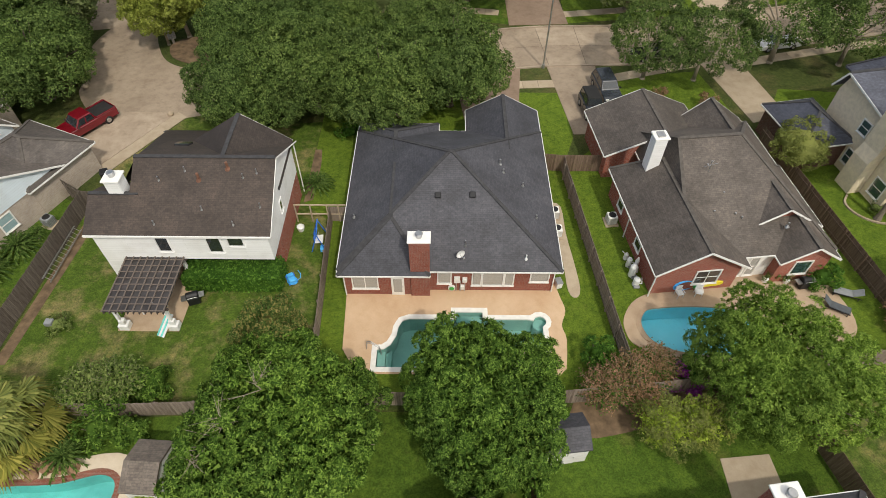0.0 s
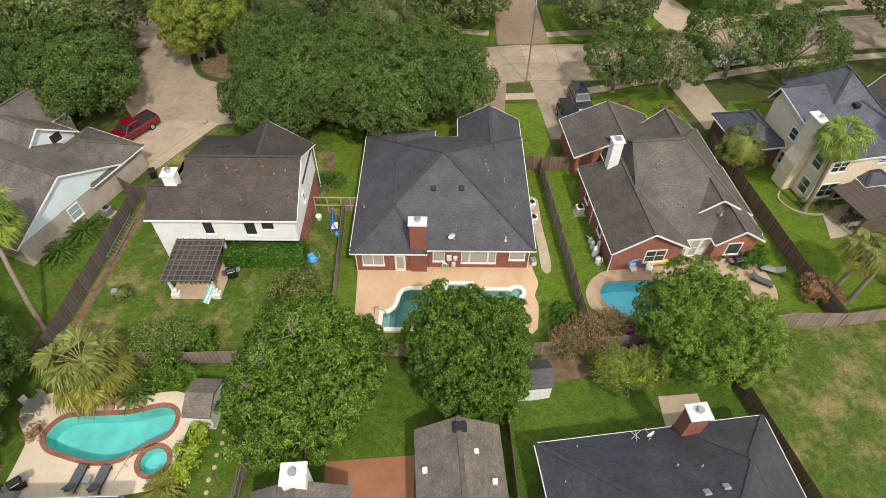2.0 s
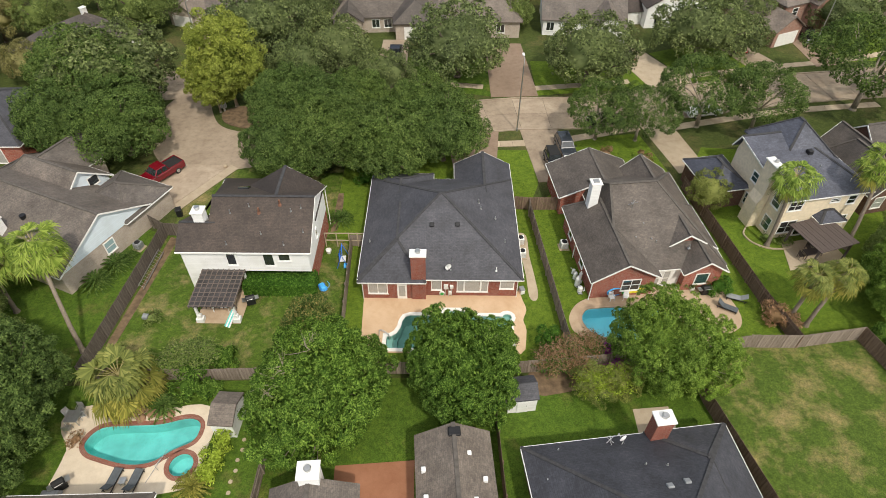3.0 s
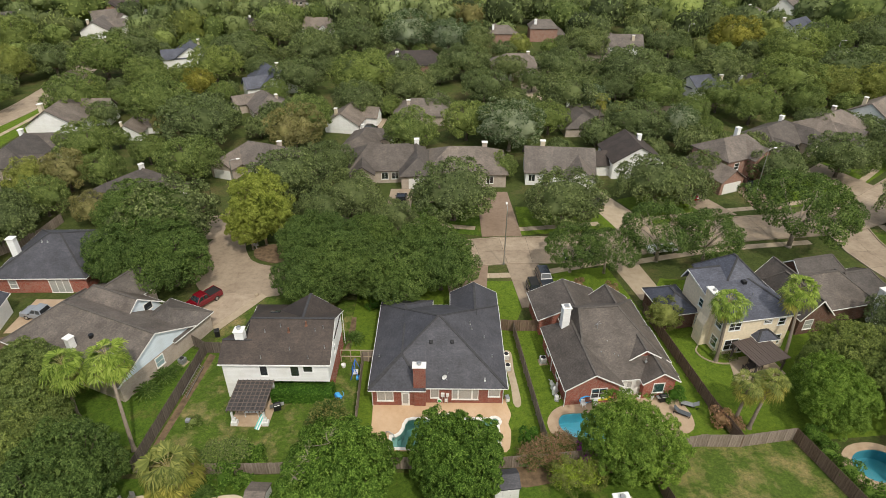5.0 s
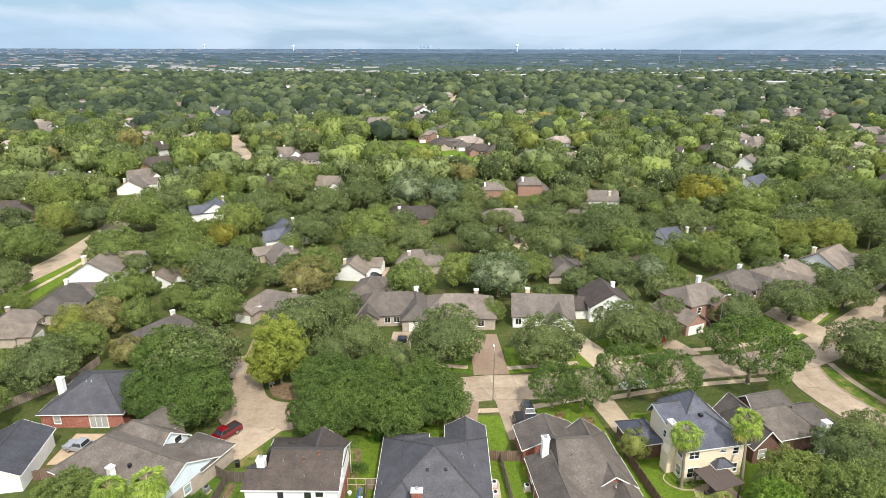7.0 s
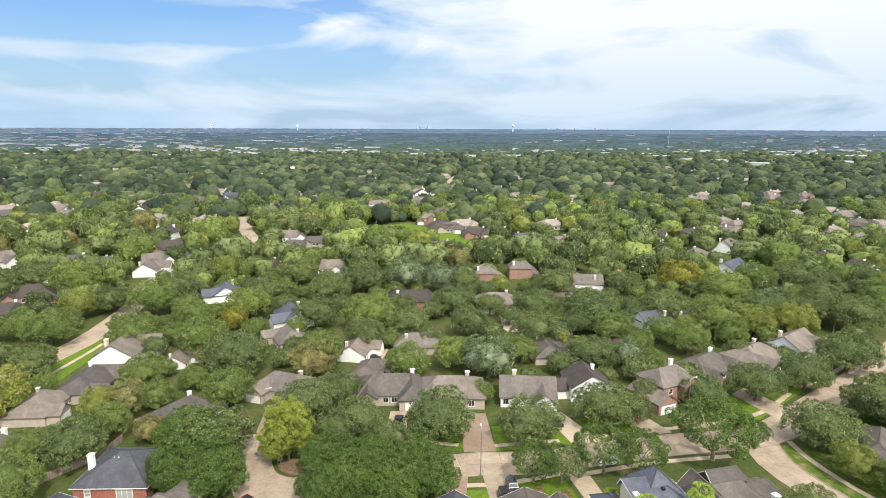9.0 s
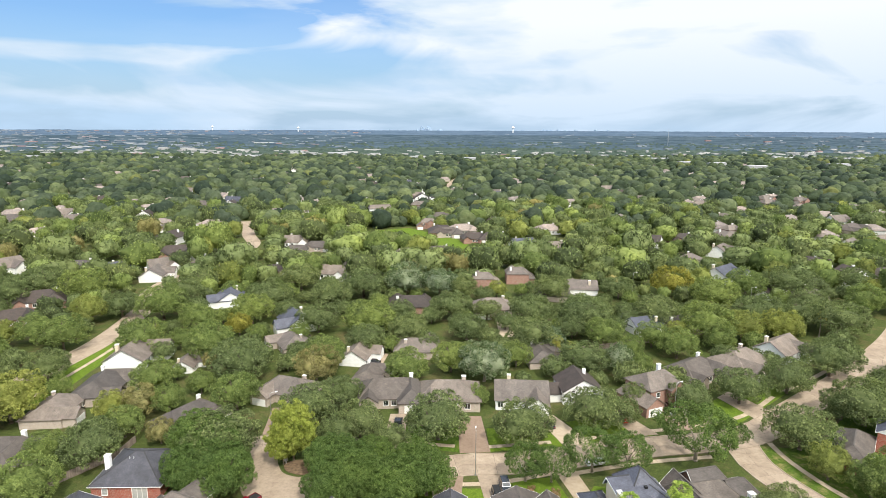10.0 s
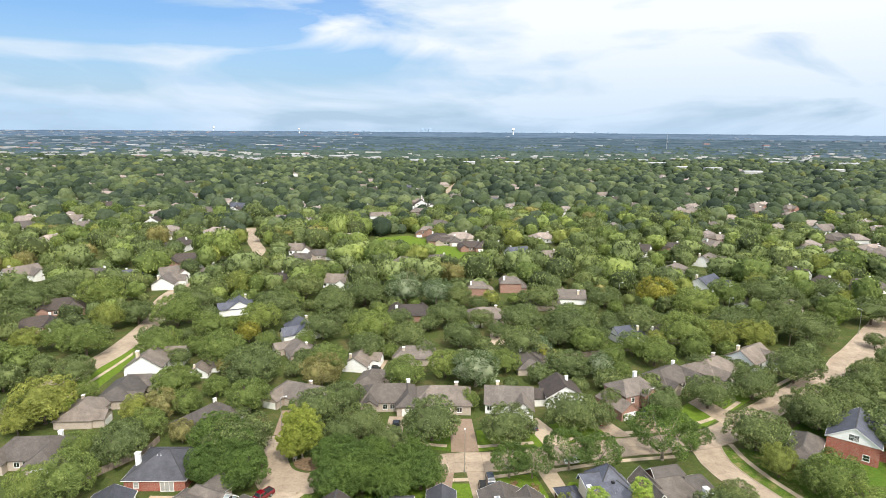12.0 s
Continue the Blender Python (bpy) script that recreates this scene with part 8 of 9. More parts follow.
def wand_shrub(x, y, R, H, leaf, low_leaf, label, stems=46, every=34, size=0.15, name="shrub"):
    """Many thin stems that arch out of one root, with leaves along them and a tuft at each end."""
    t = thing(name, x, y, 0, 0, label, name.replace("_", " "), "garden shrubs")
    rs = np.random.RandomState(int(abs(x * 19 + y * 7)) + 5)
    b, where, low = Build(), [], []
    for i in range(stems):
        a, k = 2.39996 * i, math.sqrt((i + 0.5) / stems)
        tip = np.array([R * k * math.cos(a), R * k * math.sin(a), H * (1.05 - 0.42 * k * k) * rs.uniform(0.82, 1.1)])
        knee = np.array([tip[0] * 0.4, tip[1] * 0.4, tip[2] * 0.62])
        b.tube((rs.uniform(-0.1, 0.1), rs.uniform(-0.1, 0.1), -0.05), tuple(knee), 0.022, 0.014, 4, False)
        b.tube(tuple(knee), tuple(tip), 0.014, 0.005, 4, False)
        u = rs.uniform(0.0, 1.12, every)[:, None]
        at = knee + (tip - knee) * u + rs.normal(0, 0.12, (every, 3))
        where.append(at[: every * 3 // 5])
        low.append(at[every * 3 // 5:] * (1.0, 1.0, 0.85))
    part("stem", b, "bark_pale", t)
    for n, spots_, material in (("tip_leaves", where, leaf), ("foliage", low, low_leaf)):
        pos = np.concatenate(spots_)
        turn_ = unit(rs.normal(0, 0.35, pos.shape) + np.array([0, -0.2, 0.7]))
        part(n, loose_mesh(n, kites(rs, pos, turn_, size, 0.5, 3)), material, t)
    return t


for x, y, r, h in ((9.7, -8.0, 1.7, 2.3), (11.3, -7.2, 1.7, 2.8), (13.2, -6.6, 1.6, 2.7), (12.0, -8.6, 1.3, 1.9)):
    wand_shrub(x, y, r, h, "leaf_myrtle", "leaf_hedge", "spindly crepe myrtle shrub with reddish tips", 60, 60)
for x, y, r, h in ((12.8, -10.5, 1.6, 2.6), (14.9, -10.2, 1.6, 2.8)):
    wand_shrub(x, y, r, h, "leaf_lime", "leaf_lime", "airy yellow-green young tree on the lawn", 44, 40, 0.18, "sapling")
shrub(9.9, -5.4, 1.2, 2.2, "leaf_hedge", "dark green shrub against the fence", 1300, 0.18)
shrub(15.5, -6.3, 0.9, 1.9, "leaf_hedge", "green shrub with purple blossom beside the pool", 700, 0.18)
shrub(14.9, -6.6, 0.6, 1.8, "petal", "purple blossom on a garden shrub", 260, 0.14)
shrub(15.6, -8.0, 0.5, 1.5, "petal", "purple blossom on a low shrub", 200, 0.14)
shrub(14.5, -7.4, 0.4, 1.3, "petal", "purple blossom on a small shrub", 150, 0.14)
for x, y, r, h in ((-20.6, -10.6, 1.7, 2.2), (-18.9, -10.8, 1.0, 1.5), (-18.4, -7.8, 1.3, 1.9)):
    shrub(x, y, r, h, "leaf_ash", "bushy green shrub along the back fence", 1500, 0.2)
for x, y, r, h in ((-22.4, -8.2, 1.8, 2.5), (-20.6, -8.0, 1.9, 2.7)):
    wand_shrub(x, y, r, h, "leaf_green", "leaf_ash", "tall oleander shrub with pale leaves by the fence", 70, 46, 0.2)
for x, y, r, h in ((-16.9, -16.8, 1.1, 1.6), (-16.6, -15.4, 1.0, 1.5), (-17.2, -18.0, 0.8, 1.3)):
    shrub(x, y, r, h, "leaf_lime", "bright green shrub beside the shed", 800, 0.2)
for x, y, r, h in ((27.4, 1.3, 1.4, 1.7), (31.4, -2.4, 1.7, 2.0), (32.6, -3.0, 1.0, 1.6)):
    shrub(x, y, r, h, "leaf_hedge" if x < 30 else "leaf_myrtle", "rounded garden shrub near the fence", 1300, 0.18)
for x, y, r, h in ((40.6, -7.0, 1.2, 2.2), (41.4, -9.4, 1.4, 2.4), (42.0, -12.0, 1.5, 2.5), (43.0, -14.8, 1.5, 2.4), (40.2, -5.0, 1.3, 2.6)):
    shrub(x, y, r, h, "leaf_ash", "dense green shrub behind the lawn's fence", 1400, 0.2)
shrub(-26.8, -3.0, 0.95, 0.8, "leaf_green", "low green plant on the lawn", 500, 0.16)
shrub(35.3, 8.9, 0.9, 0.7, "leaf_green", "low bedding plants beside the tan house", 500, 0.14)
shrub(36.9, 8.3, 0.9, 0.7, "leaf_green", "low bedding plants beside the tan house", 500, 0.14)
shrub(-28.4, -15.2, 0.7, 0.8, "leaf_myrtle", "small flowering plant at the pool's rim", 350, 0.14)
for x, y, r, h in ((20.6, 23.4, 1.2, 1.4), (25.2, 22.6, 1.1, 1.3)):
    shrub(x, y, r, h, "leaf_myrtle", "reddish shrub under street trees", 700, 0.18)
for x, y, r, h in ((1.0, 16.6, 0.8, 1.6), (-4.5, 17.6, 1.2, 1.0), (-9.0, 18.0, 1.2, 1.1)):
    shrub(x, y, r, h, "leaf_hedge", "dark shrub before the front wall", 600, 0.18)


def hedge(x0, x1, y0, y1, h, label):
    t = thing("hedge", (x0 + x1) / 2, (y0 + y1) / 2, 0, 0, label, "hedge")
    rs = np.random.RandomState(4)
    dx, dy = (x1 - x0) / 2, (y1 - y0) / 2
    n = 4200
    p = rs.uniform(-1, 1, (n, 3)) * (dx, dy, 1)
    nrm = np.zeros((n, 3))
    side = rs.choice(5, n, p=(0.42, 0.27, 0.15, 0.08, 0.08))
    p[:, 2] = rs.uniform(0.05, h, n)
    p[side == 0, 2] = h + rs.normal(0, 0.05, (side == 0).sum())
    nrm[side == 0] = (0, 0, 1)
    for s, ax, v in ((1, 1, -dy), (2, 1, dy), (3, 0, -dx), (4, 0, dx)):
        p[side == s, ax] = v + rs.normal(0, 0.06, (side == s).sum())
        nrm[side == s, ax] = math.copysign(1, v)
    co = kites(rs, p, unit(nrm + rs.normal(0, 0.45, (n, 3))), 0.22, 0.6)
    part("foliage", loose_mesh("foliage", co), "leaf_hedge", t)
    part("core", Build().box(-dx + 0.08, dx - 0.08, -dy + 0.08, dy - 0.08, 0, h - 0.08), "leaf_hedge", t)


hedge(-18.9, -12.0, 0.1, 2.2, 1.5, "clipped dense green hedge under the windows")


# ---- vehicles ----
def vehicle(kind, x, y, rz, color, label, L=4.8, W=1.85):
    """A car with body, cabin, glass, lamps and wheels; it points along its own +y."""
    v = thing("car" if kind != "pickup" else "pickup_truck", x, y, 0.04, rz, label, "car" if kind != "pickup" else "pickup truck", "parked vehicles")
    h = L / 2
    tall = {"sedan": 0.0, "suv": 0.32, "jeep": 0.36, "pickup": 0.34}[kind]
    z0, z1 = 0.26 + tall * 0.35, 0.86 + tall * 0.75
    zt = {"sedan": 1.43, "suv": 1.78, "jeep": 1.85, "pickup": 1.84}[kind]
    name = color
    M.setdefault(name, paint(name, {"red_paint": (0.15, 0.005, 0.012), "black_paint": (0.012, 0.012, 0.014), "white_paint_car": (0.75, 0.76, 0.78), "grey_paint": (0.28, 0.30, 0.33), "dark_paint": (0.03, 0.035, 0.045), "bright_red_paint": (0.4, 0.01, 0.015)}[name]))
    body = Build().prism([(-h, z0), (h - 0.1, z0), (h, z0 + 0.25), (h - 0.04, z1 - 0.16), (h - 0.35, z1 - 0.04), (h * 0.42, z1 + 0.03), (-h + 0.2, z1 + 0.03), (-h, z1 - 0.1)], "x", -W / 2, W / 2)
    part("body", body, name, v, "", 0.06)
    c0, c1, c2, c3 = {"sedan": (-h + 0.55, -h + 1.35, h * 0.12, h * 0.46), "suv": (-h + 0.05, -h + 0.4, h * 0.16, h * 0.46), "jeep": (-h + 0.1, -h + 0.18, h * 0.2, h * 0.34), "pickup": (-h + 2.05, -h + 2.3, h * 0.22, h * 0.46)}[kind]
    w0, w1 = W / 2 - 0.05, W / 2 - 0.22
    cab = Build()
    bot = [(-w0, c0, z1), (w0, c0, z1), (w0, c3, z1), (-w0, c3, z1)]
    top = [(-w1, c1, zt), (w1, c1, zt), (w1, c2, zt), (-w1, c2, zt)]
    for i in range(4):
        j = (i + 1) % 4
        cab.face(bot[i], bot[j], top[j], top[i])
    cab.face(*top)
    cab.face(*reversed(bot))
    part("cabin", cab, name if kind != "jeep" else "black", v, "", 0.04)

    def glass(i, lo=0.16, hi=0.86, a=0.06, b=0.94, nm="side_window"):
        j = (i + 1) % 4
        p = [Vector(q) for q in (bot[i], bot[j], top[j], top[i])]
        mid = (p[1] - p[0]).cross(p[3] - p[0]).normalized() * 0.012
        q = lambda u, t: (p[0].lerp(p[1], u)).lerp(p[3].lerp(p[2], u), t) + mid
        f = [q(a, lo), q(b, lo), q(b, hi), q(a, hi)]
        g = Build().face(*f)
        back = [k - mid * 1.5 for k in f]
        for k in range(4):
            g.face(f[k], back[k], back[(k + 1) % 4], f[(k + 1) % 4])
        part(nm, g, "pane_dark", v)

    glass(0, nm="rear_window")
    glass(2, nm="windscreen")
    for i in (1, 3):
        glass(i, a=0.08, b=0.47)
        glass(i, a=0.53, b=0.92)
    if kind == "pickup":
        part("bed", Build().box(-W / 2 + 0.14, W / 2 - 0.14, -h + 0.12, c0 - 0.08, z1 - 0.1, z1 + 0.05), "black", v, "black open load bed")
        for sx in (-1, 1):
            part("bed_side", Build().box(sx * (W / 2 - 0.06) - 0.06, sx * (W / 2 - 0.06) + 0.06, -h + 0.05, c0 - 0.02, z1, z1 + 0.16), name, v, "", 0.02)
        part("tailgate", Build().box(-W / 2 + 0.1, W / 2 - 0.1, -h + 0.02, -h + 0.1, z1 - 0.3, z1 + 0.15), name, v, "", 0.02)
    wr = 0.33 + tall * 0.16
    for sx in (-1, 1):
        for wy in (-h * 0.6, h * 0.64):
            tyre = part("wheel", Build().tube((-0.12, 0, 0), (0.12, 0, 0), wr, wr, 18), "black", v, "black tyre", 0.03, at=pose(sx * (W / 2 - 0.1), wy, wr - 0.02))
            part("rim", Build().tube((sx * 0.1, 0, 0), (sx * 0.135, 0, 0), wr * 0.62, wr * 0.55, 14), "metal", tyre)
        part("headlight", Build().box(sx * (W / 2 - 0.32) - 0.17, sx * (W / 2 - 0.32) + 0.17, h - 0.08, h + 0.01, z1 - 0.32, z1 - 0.16), "white", v, "", 0.02)
        part("tail_light", Build().box(sx * (W / 2 - 0.18) - 0.1, sx * (W / 2 - 0.18) + 0.1, -h - 0.015, -h + 0.05, z1 - 0.34, z1 - 0.1), "red_plastic", v, "", 0.02)
        part("wing_mirror", Build().box(sx * (W / 2 + 0.1) - 0.09, sx * (W / 2 + 0.1) + 0.09, c3 - 0.3, c3 - 0.18, z1 + 0.02, z1 + 0.16), "black", v, "", 0.02)
    part("bumper", Build().box(-W / 2 + 0.05, W / 2 - 0.05, h - 0.06, h + 0.07, z0, z0 + 0.2), "grey_plastic" if kind != "sedan" else name, v, "", 0.03)
    part("bumper", Build().box(-W / 2 + 0.05, W / 2 - 0.05, -h - 0.07, -h + 0.06, z0, z0 + 0.2), "grey_plastic" if kind != "sedan" else name, v, "", 0.03)
    return v


vehicle("pickup", -33.4, 18.7, 146, "red_paint", "dark red pickup truck parked on a concrete drive", 5.7, 1.98)
vehicle("suv", 15.7, 24.9, 187, "dark_paint", "dark SUV parked on the driveway", 4.6, 1.9)
vehicle("jeep", 13.8, 21.9, 187, "dark_paint", "boxy dark off-road car with black top", 3.7, 1.75)
vehicle("sedan", 22.1, 31.5, 97, "black_paint", "black car parked at the kerb", 4.8)
vehicle("sedan", 36.0, 33.9, 102, "white_paint_car", "white car parked at the kerb", 4.8)
vehicle("pickup", -7.4, 49.6, 0, "black_paint", "black pickup truck on a driveway", 5.7, 1.98)
vehicle("sedan", 46.9, 53.6, 200, "bright_red_paint", "red car on a driveway under trees", 4.6)
vehicle("suv", 60.4, 57.6, 175, "black_paint", "black SUV before a garage", 4.8)
vehicle("pickup", -54.0, 15.4, 78, "grey_paint", "silver-grey pickup truck on a tan drive", 5.7, 1.98)
vehicle("suv", -110.8, 85.6, -8, "black_paint", "black SUV parked on the far street", 4.8)
vehicle("sedan", -18.0, 88.0, 80, "black_paint", "black car in a far lane", 4.7)
vehicle("sedan", 28.6, 50.4, 10, "black_paint", "dark car parked in the shade", 4.6)


# ---- street furniture ----
def street_lamp(x, y, turn=0, height=10.0, label="tall grey street lamp with a curved arm"):
    s = thing("street_lamp", x, y, 0, turn, label, "street lamp", "street lamps")
    part("base", Build().tube((0, 0, 0), (0, 0, 0.4), 0.2, 0.16, 10), "metal", s)
    part("pole", Build().tube((0, 0, 0.3), (0, 0, height - 0.5), 0.1, 0.065, 10), "metal", s)
    part("arm", Build().path([(0, 0, height - 0.5), (0.12, 0, height - 0.15), (0.45, 0, height + 0.02), (1.2, 0, height + 0.05)], 0.045), "metal", s)
    lamp = part("lantern", Build().box(1.1, 1.75, -0.14, 0.14, height - 0.02, height + 0.12), "white", s, "pale lamp head", 0.05)
    part("lens", Build().box(1.2, 1.65, -0.1, 0.1, height - 0.06, height - 0.02), "trim", lamp)
    return s


street_lamp(10.0, 29.5, 90)
street_lamp(-36.6, 46.5, 20)
street_lamp(59.6, 53.2, 20)
street_lamp(84.0, 165.0, 0)
street_lamp(122.5, 141.5, 0)
street_lamp(167.0, 127.0, 160)

mb = thing("mailbox_cluster", -29.9, 33.6, 0.08, 20, "grey metal cluster mailbox on a post", "mailbox")
part("post", Build().box(-0.12, 0.12, -0.12, 0.12, 0, 0.6), "metal", mb)
box_ = part("cabinet", Build().box(-0.4, 0.4, -0.25, 0.25, 0.6, 1.5), "metal", mb, "", 0.02)
for i in range(3):
    for j in range(4):
        part("compartment_door", Build().box(-0.36 + i * 0.25, -0.14 + i * 0.25, -0.275, -0.24, 0.66 + j * 0.2, 0.83 + j * 0.2), "grey_plastic", box_)
for x, y in ((-26.4, 20.9), (-36.2, 25.2)):
    g = thing("boulder", x, y, 0, 40, "pale round stone beside the drive", "stone", "kerbside stones")
    bm = bmesh.new()
    bmesh.ops.create_icosphere(bm, subdivisions=2, radius=0.32)
    for v in bm.verts:
        v.co *= 1 + 0.14 * noise.noise(v.co * 4 + Vector((x, y, 0)))
        v.co.z = v.co.z * 0.75 + 0.2
    me = bpy.data.meshes.new("stone")
    bm.to_mesh(me)
    bm.free()
    part("stone", me, "walk", g)


# ---- things in the yards ----
def ac_unit(x, y, rz=0, s=0.75):
    a = thing("air_conditioner", x, y, 0.0, rz, "grey outdoor air-conditioning unit on a pad", "air conditioner", "outdoor units")
    part("pad", Build().box(-s * 0.7, s * 0.7, -s * 0.7, s * 0.7, 0, 0.1), "walk", a)
    part("case", Build().box(-s / 2, s / 2, -s / 2, s / 2, 0.1, 0.9), "grey_plastic" if x < 0 else "trim", a, "", 0.05)
    for i in range(6):
        part("grille", Build().box(-s / 2 - 0.012, s / 2 + 0.012, -s / 2 - 0.012, s / 2 + 0.012, 0.2 + i * 0.11, 0.23 + i * 0.11), "metal", a)
    part("fan_guard", Build().tube((0, 0, 0.9), (0, 0, 0.94), s * 0.4, s * 0.36, 16), "dark_metal", a)


ac_unit(13.1, 7.3, 6)
ac_unit(-31.6, 6.6, -20)
ac_unit(8.55, 7.9)
ac_unit(8.55, 5.9)
ac_unit(27.2, -20.2)

# pergola behind the white house
pg = thing("pergola", -20.55, -1.0, 0, 0, "weathered dark timber pergola with smoky roof sheets", "pergola")
for px in (-1.75, 1.75):
    for py in (-2.0, 2.2):
        part("post", Build().box(px - 0.1, px + 0.1, py - 0.1, py + 0.1, 0, 2.35), "white", pg)
for py in (-2.1, 2.2):
    part("beam", Build().box(-2.05, 2.05, py - 0.06, py + 0.06, 2.3, 2.5), "timber_dark", pg)
for i in range(11):
    part("rafter", Build().box(-1.98 + i * 0.39, -1.93 + i * 0.39, -2.6, 2.5, 2.5, 2.66), "timber_dark", pg)
for i in range(9):
    part("batten", Build().box(-2.04 + i * 0.5, -1.96 + i * 0.5, -2.6, 2.5, 2.76, 2.8), "batten", pg)
for i in range(10):
    part("batten", Build().box(-2.1, 2.1, -2.5 + i * 0.54, -2.43 + i * 0.54, 2.72, 2.76), "batten", pg)
for i in range(4):
    part("roof_sheet", Build().box(-2.06 + i * 1.03, -1.05 + i * 1.03, -2.55, 2.45, 2.675 + 0.004 * (i % 2), 2.70 + 0.004 * (i % 2)), "polycarb", pg)
paving("patio", [(-22.7, -3.3), (-18.5, -3.3), (-18.4, 0.2), (-17.2, 0.2), (-17.2, 2.9), (-22.7, 2.9)], "deck_tan", "tan concrete patio slab under the pergola", z=0.06)
for px in (-22.2, -18.8):
    pl = thing("planter", px, -3.0, 0.06, 0, "white pyramid-shaped pillar base on the patio", "pillar", "pergola pillars")
    part("plinth", Build().box(-0.35, 0.35, -0.3, 0.3, 0, 0.5), "white", pl, "", 0.03)
    part("cap", Build().box(-0.2, 0.2, -0.18, 0.18, 0.5, 0.95), "white", pl, "", 0.04)
sb = thing("surfboard", -19.35, -3.0, 0.06, -20, "teal and white striped board leaning on the pergola", "board")
for i in range(4):
    part("stripe", Build().box(-0.3 + i * 0.15, -0.16 + i * 0.15, -0.9, 0.75, 0.0, 0.04), "teal_cloth" if i % 2 == 0 else "white", sb, at=pose(0, 0, 0.42, 28, 0, 0))


def table(x, y, rz, w, d, h, material, label, z=0.06):
    t = thing("patio_table", x, y, z, rz, label, "table")
    part("tabletop", Build().box(-w / 2, w / 2, -d / 2, d / 2, h - 0.05, h), material, t, "", 0.015)
    for sx in (-1, 1):
        for sy in (-1, 1):
            part("leg", Build().box(sx * (w / 2 - 0.08) - 0.03, sx * (w / 2 - 0.08) + 0.03, sy * (d / 2 - 0.08) - 0.03, sy * (d / 2 - 0.08) + 0.03, 0, h - 0.05), material, t)
    return t


def chair(x, y, rz, material, label, z=0.06):
    c = thing("patio_chair", x, y, z, rz, label, "chair", "patio chairs")
    part("seat", Build().box(-0.25, 0.25, -0.25, 0.25, 0.4, 0.45), material, c, "", 0.015)
    part("backrest", Build().box(-0.25, 0.25, 0.22, 0.27, 0.45, 0.95), material, c, "", 0.015)
    for sx in (-0.22, 0.22):
        for sy in (-0.22, 0.22):
            part("leg", Build().box(sx - 0.02, sx + 0.02, sy - 0.02, sy + 0.02, 0, 0.4), material, c)
        part("armrest", Build().box(sx - 0.03, sx + 0.03, -0.25, 0.24, 0.6, 0.64), material, c)
    return c


def grill(x, y, rz, label, z=0.06, material="dark_metal"):
    g = thing("barbecue_grill", x, y, z, rz, label, "barbecue", "barbecues")
    part("cabinet", Build().box(-0.4, 0.4, -0.28, 0.28, 0.1, 0.8), material, g, "", 0.03)
    part("lid", Build().prism([(-0.28, 0.82), (0.28, 0.82), (0.26, 1.0), (0.1, 1.15), (-0.1, 1.15), (-0.26, 1.0)], "x", -0.4, 0.4), material, g, "", 0.03)
    for sx in (-1, 1):
        part("side_shelf", Build().box(sx * 0.6 - 0.18, sx * 0.6 + 0.18, -0.25, 0.25, 0.76, 0.8), "metal", g)
    part("handle", Build().tube((-0.3, -0.32, 0.95), (0.3, -0.32, 0.95), 0.02, 0.02, 6), "metal", g)


grill(-18.0, -0.9, 20, "dark barbecue with side shelves by the pergola")
table(-20.6, -1.6, 0, 1.6, 0.9, 0.75, "white", "white patio table under the pergola")
table(-18.2, 0.6, 15, 1.0, 0.6, 0.85, "white", "pale work table beside the pergola")
chair(-17.9, 1.5, 60, "rust", "brown patio chair beside the pergola")
chair(-18.6, 1.9, 160, "timber_dark", "dark patio chair beside the pergola")
grill(26.0, 0.9, 10, "black barbecue beside the brick wall")

# play frame and toys
sw = thing("swing_set", -9.95, 4.9, 0, 5, "blue metal swing set with a white seat", "swing set")
for sy in (-0.9, 0.9):
    for sx in (-0.55, 0.55):
        part("leg", Build().tube((sx, sy, 0), (0, sy * 0.85, 1.75), 0.04, 0.04, 8), "blue_plastic", sw)
part("crossbar", Build().tube((0, -0.9, 1.75), (0, 0.9, 1.75), 0.045, 0.045, 8), "blue_plastic", sw)
for sy in (-0.3, 0.3):
    part("rope", Build().tube((0, sy, 1.72), (0, sy, 0.5), 0.012, 0.012, 6), "metal", sw)
part("seat", Build().box(-0.32, 0.32, -0.42, 0.42, 0.42, 0.5), "white", sw, "", 0.03)
part("backrest", Build().box(-0.34, -0.26, -0.42, 0.42, 0.5, 0.95), "blue_plastic", sw, "", 0.03)
part("slide", Build().box(0.1, 0.55, -1.0, -0.5, 0.0, 0.35), "sky_plastic", sw, "", 0.05)
ty = thing("ride_on_toy", -11.5, 1.2, 0, 30, "blue plastic ride-on toy on the lawn", "toy")
part("body", Build().prism([(-0.5, 0.15), (0.5, 0.15), (0.45, 0.4), (0.1, 0.36), (-0.1, 0.55), (-0.5, 0.5)], "x", -0.25, 0.25), "sky_plastic", ty, "", 0.05)
for sx in (-0.28, 0.28):
    for sy in (-0.32, 0.32):
        part("wheel", Build().tube((sx - 0.05, sy, 0.16), (sx + 0.05, sy, 0.16), 0.16, 0.16, 12), "blue_plastic", ty)
bk = thing("bucket", -11.6, 6.2, 0, 0, "white round tub on bare ground", "tub")
part("tub", Build().tube((0, 0, 0), (0, 0, 0.42), 0.22, 0.3, 14, False).tube((0, 0, 0.02), (0, 0, 0.03), 0.21, 0.21, 14), "white", bk)
part("rim", Build().tube((0, 0, 0.4), (0, 0, 0.44), 0.32, 0.32, 14, False), "trim", bk)

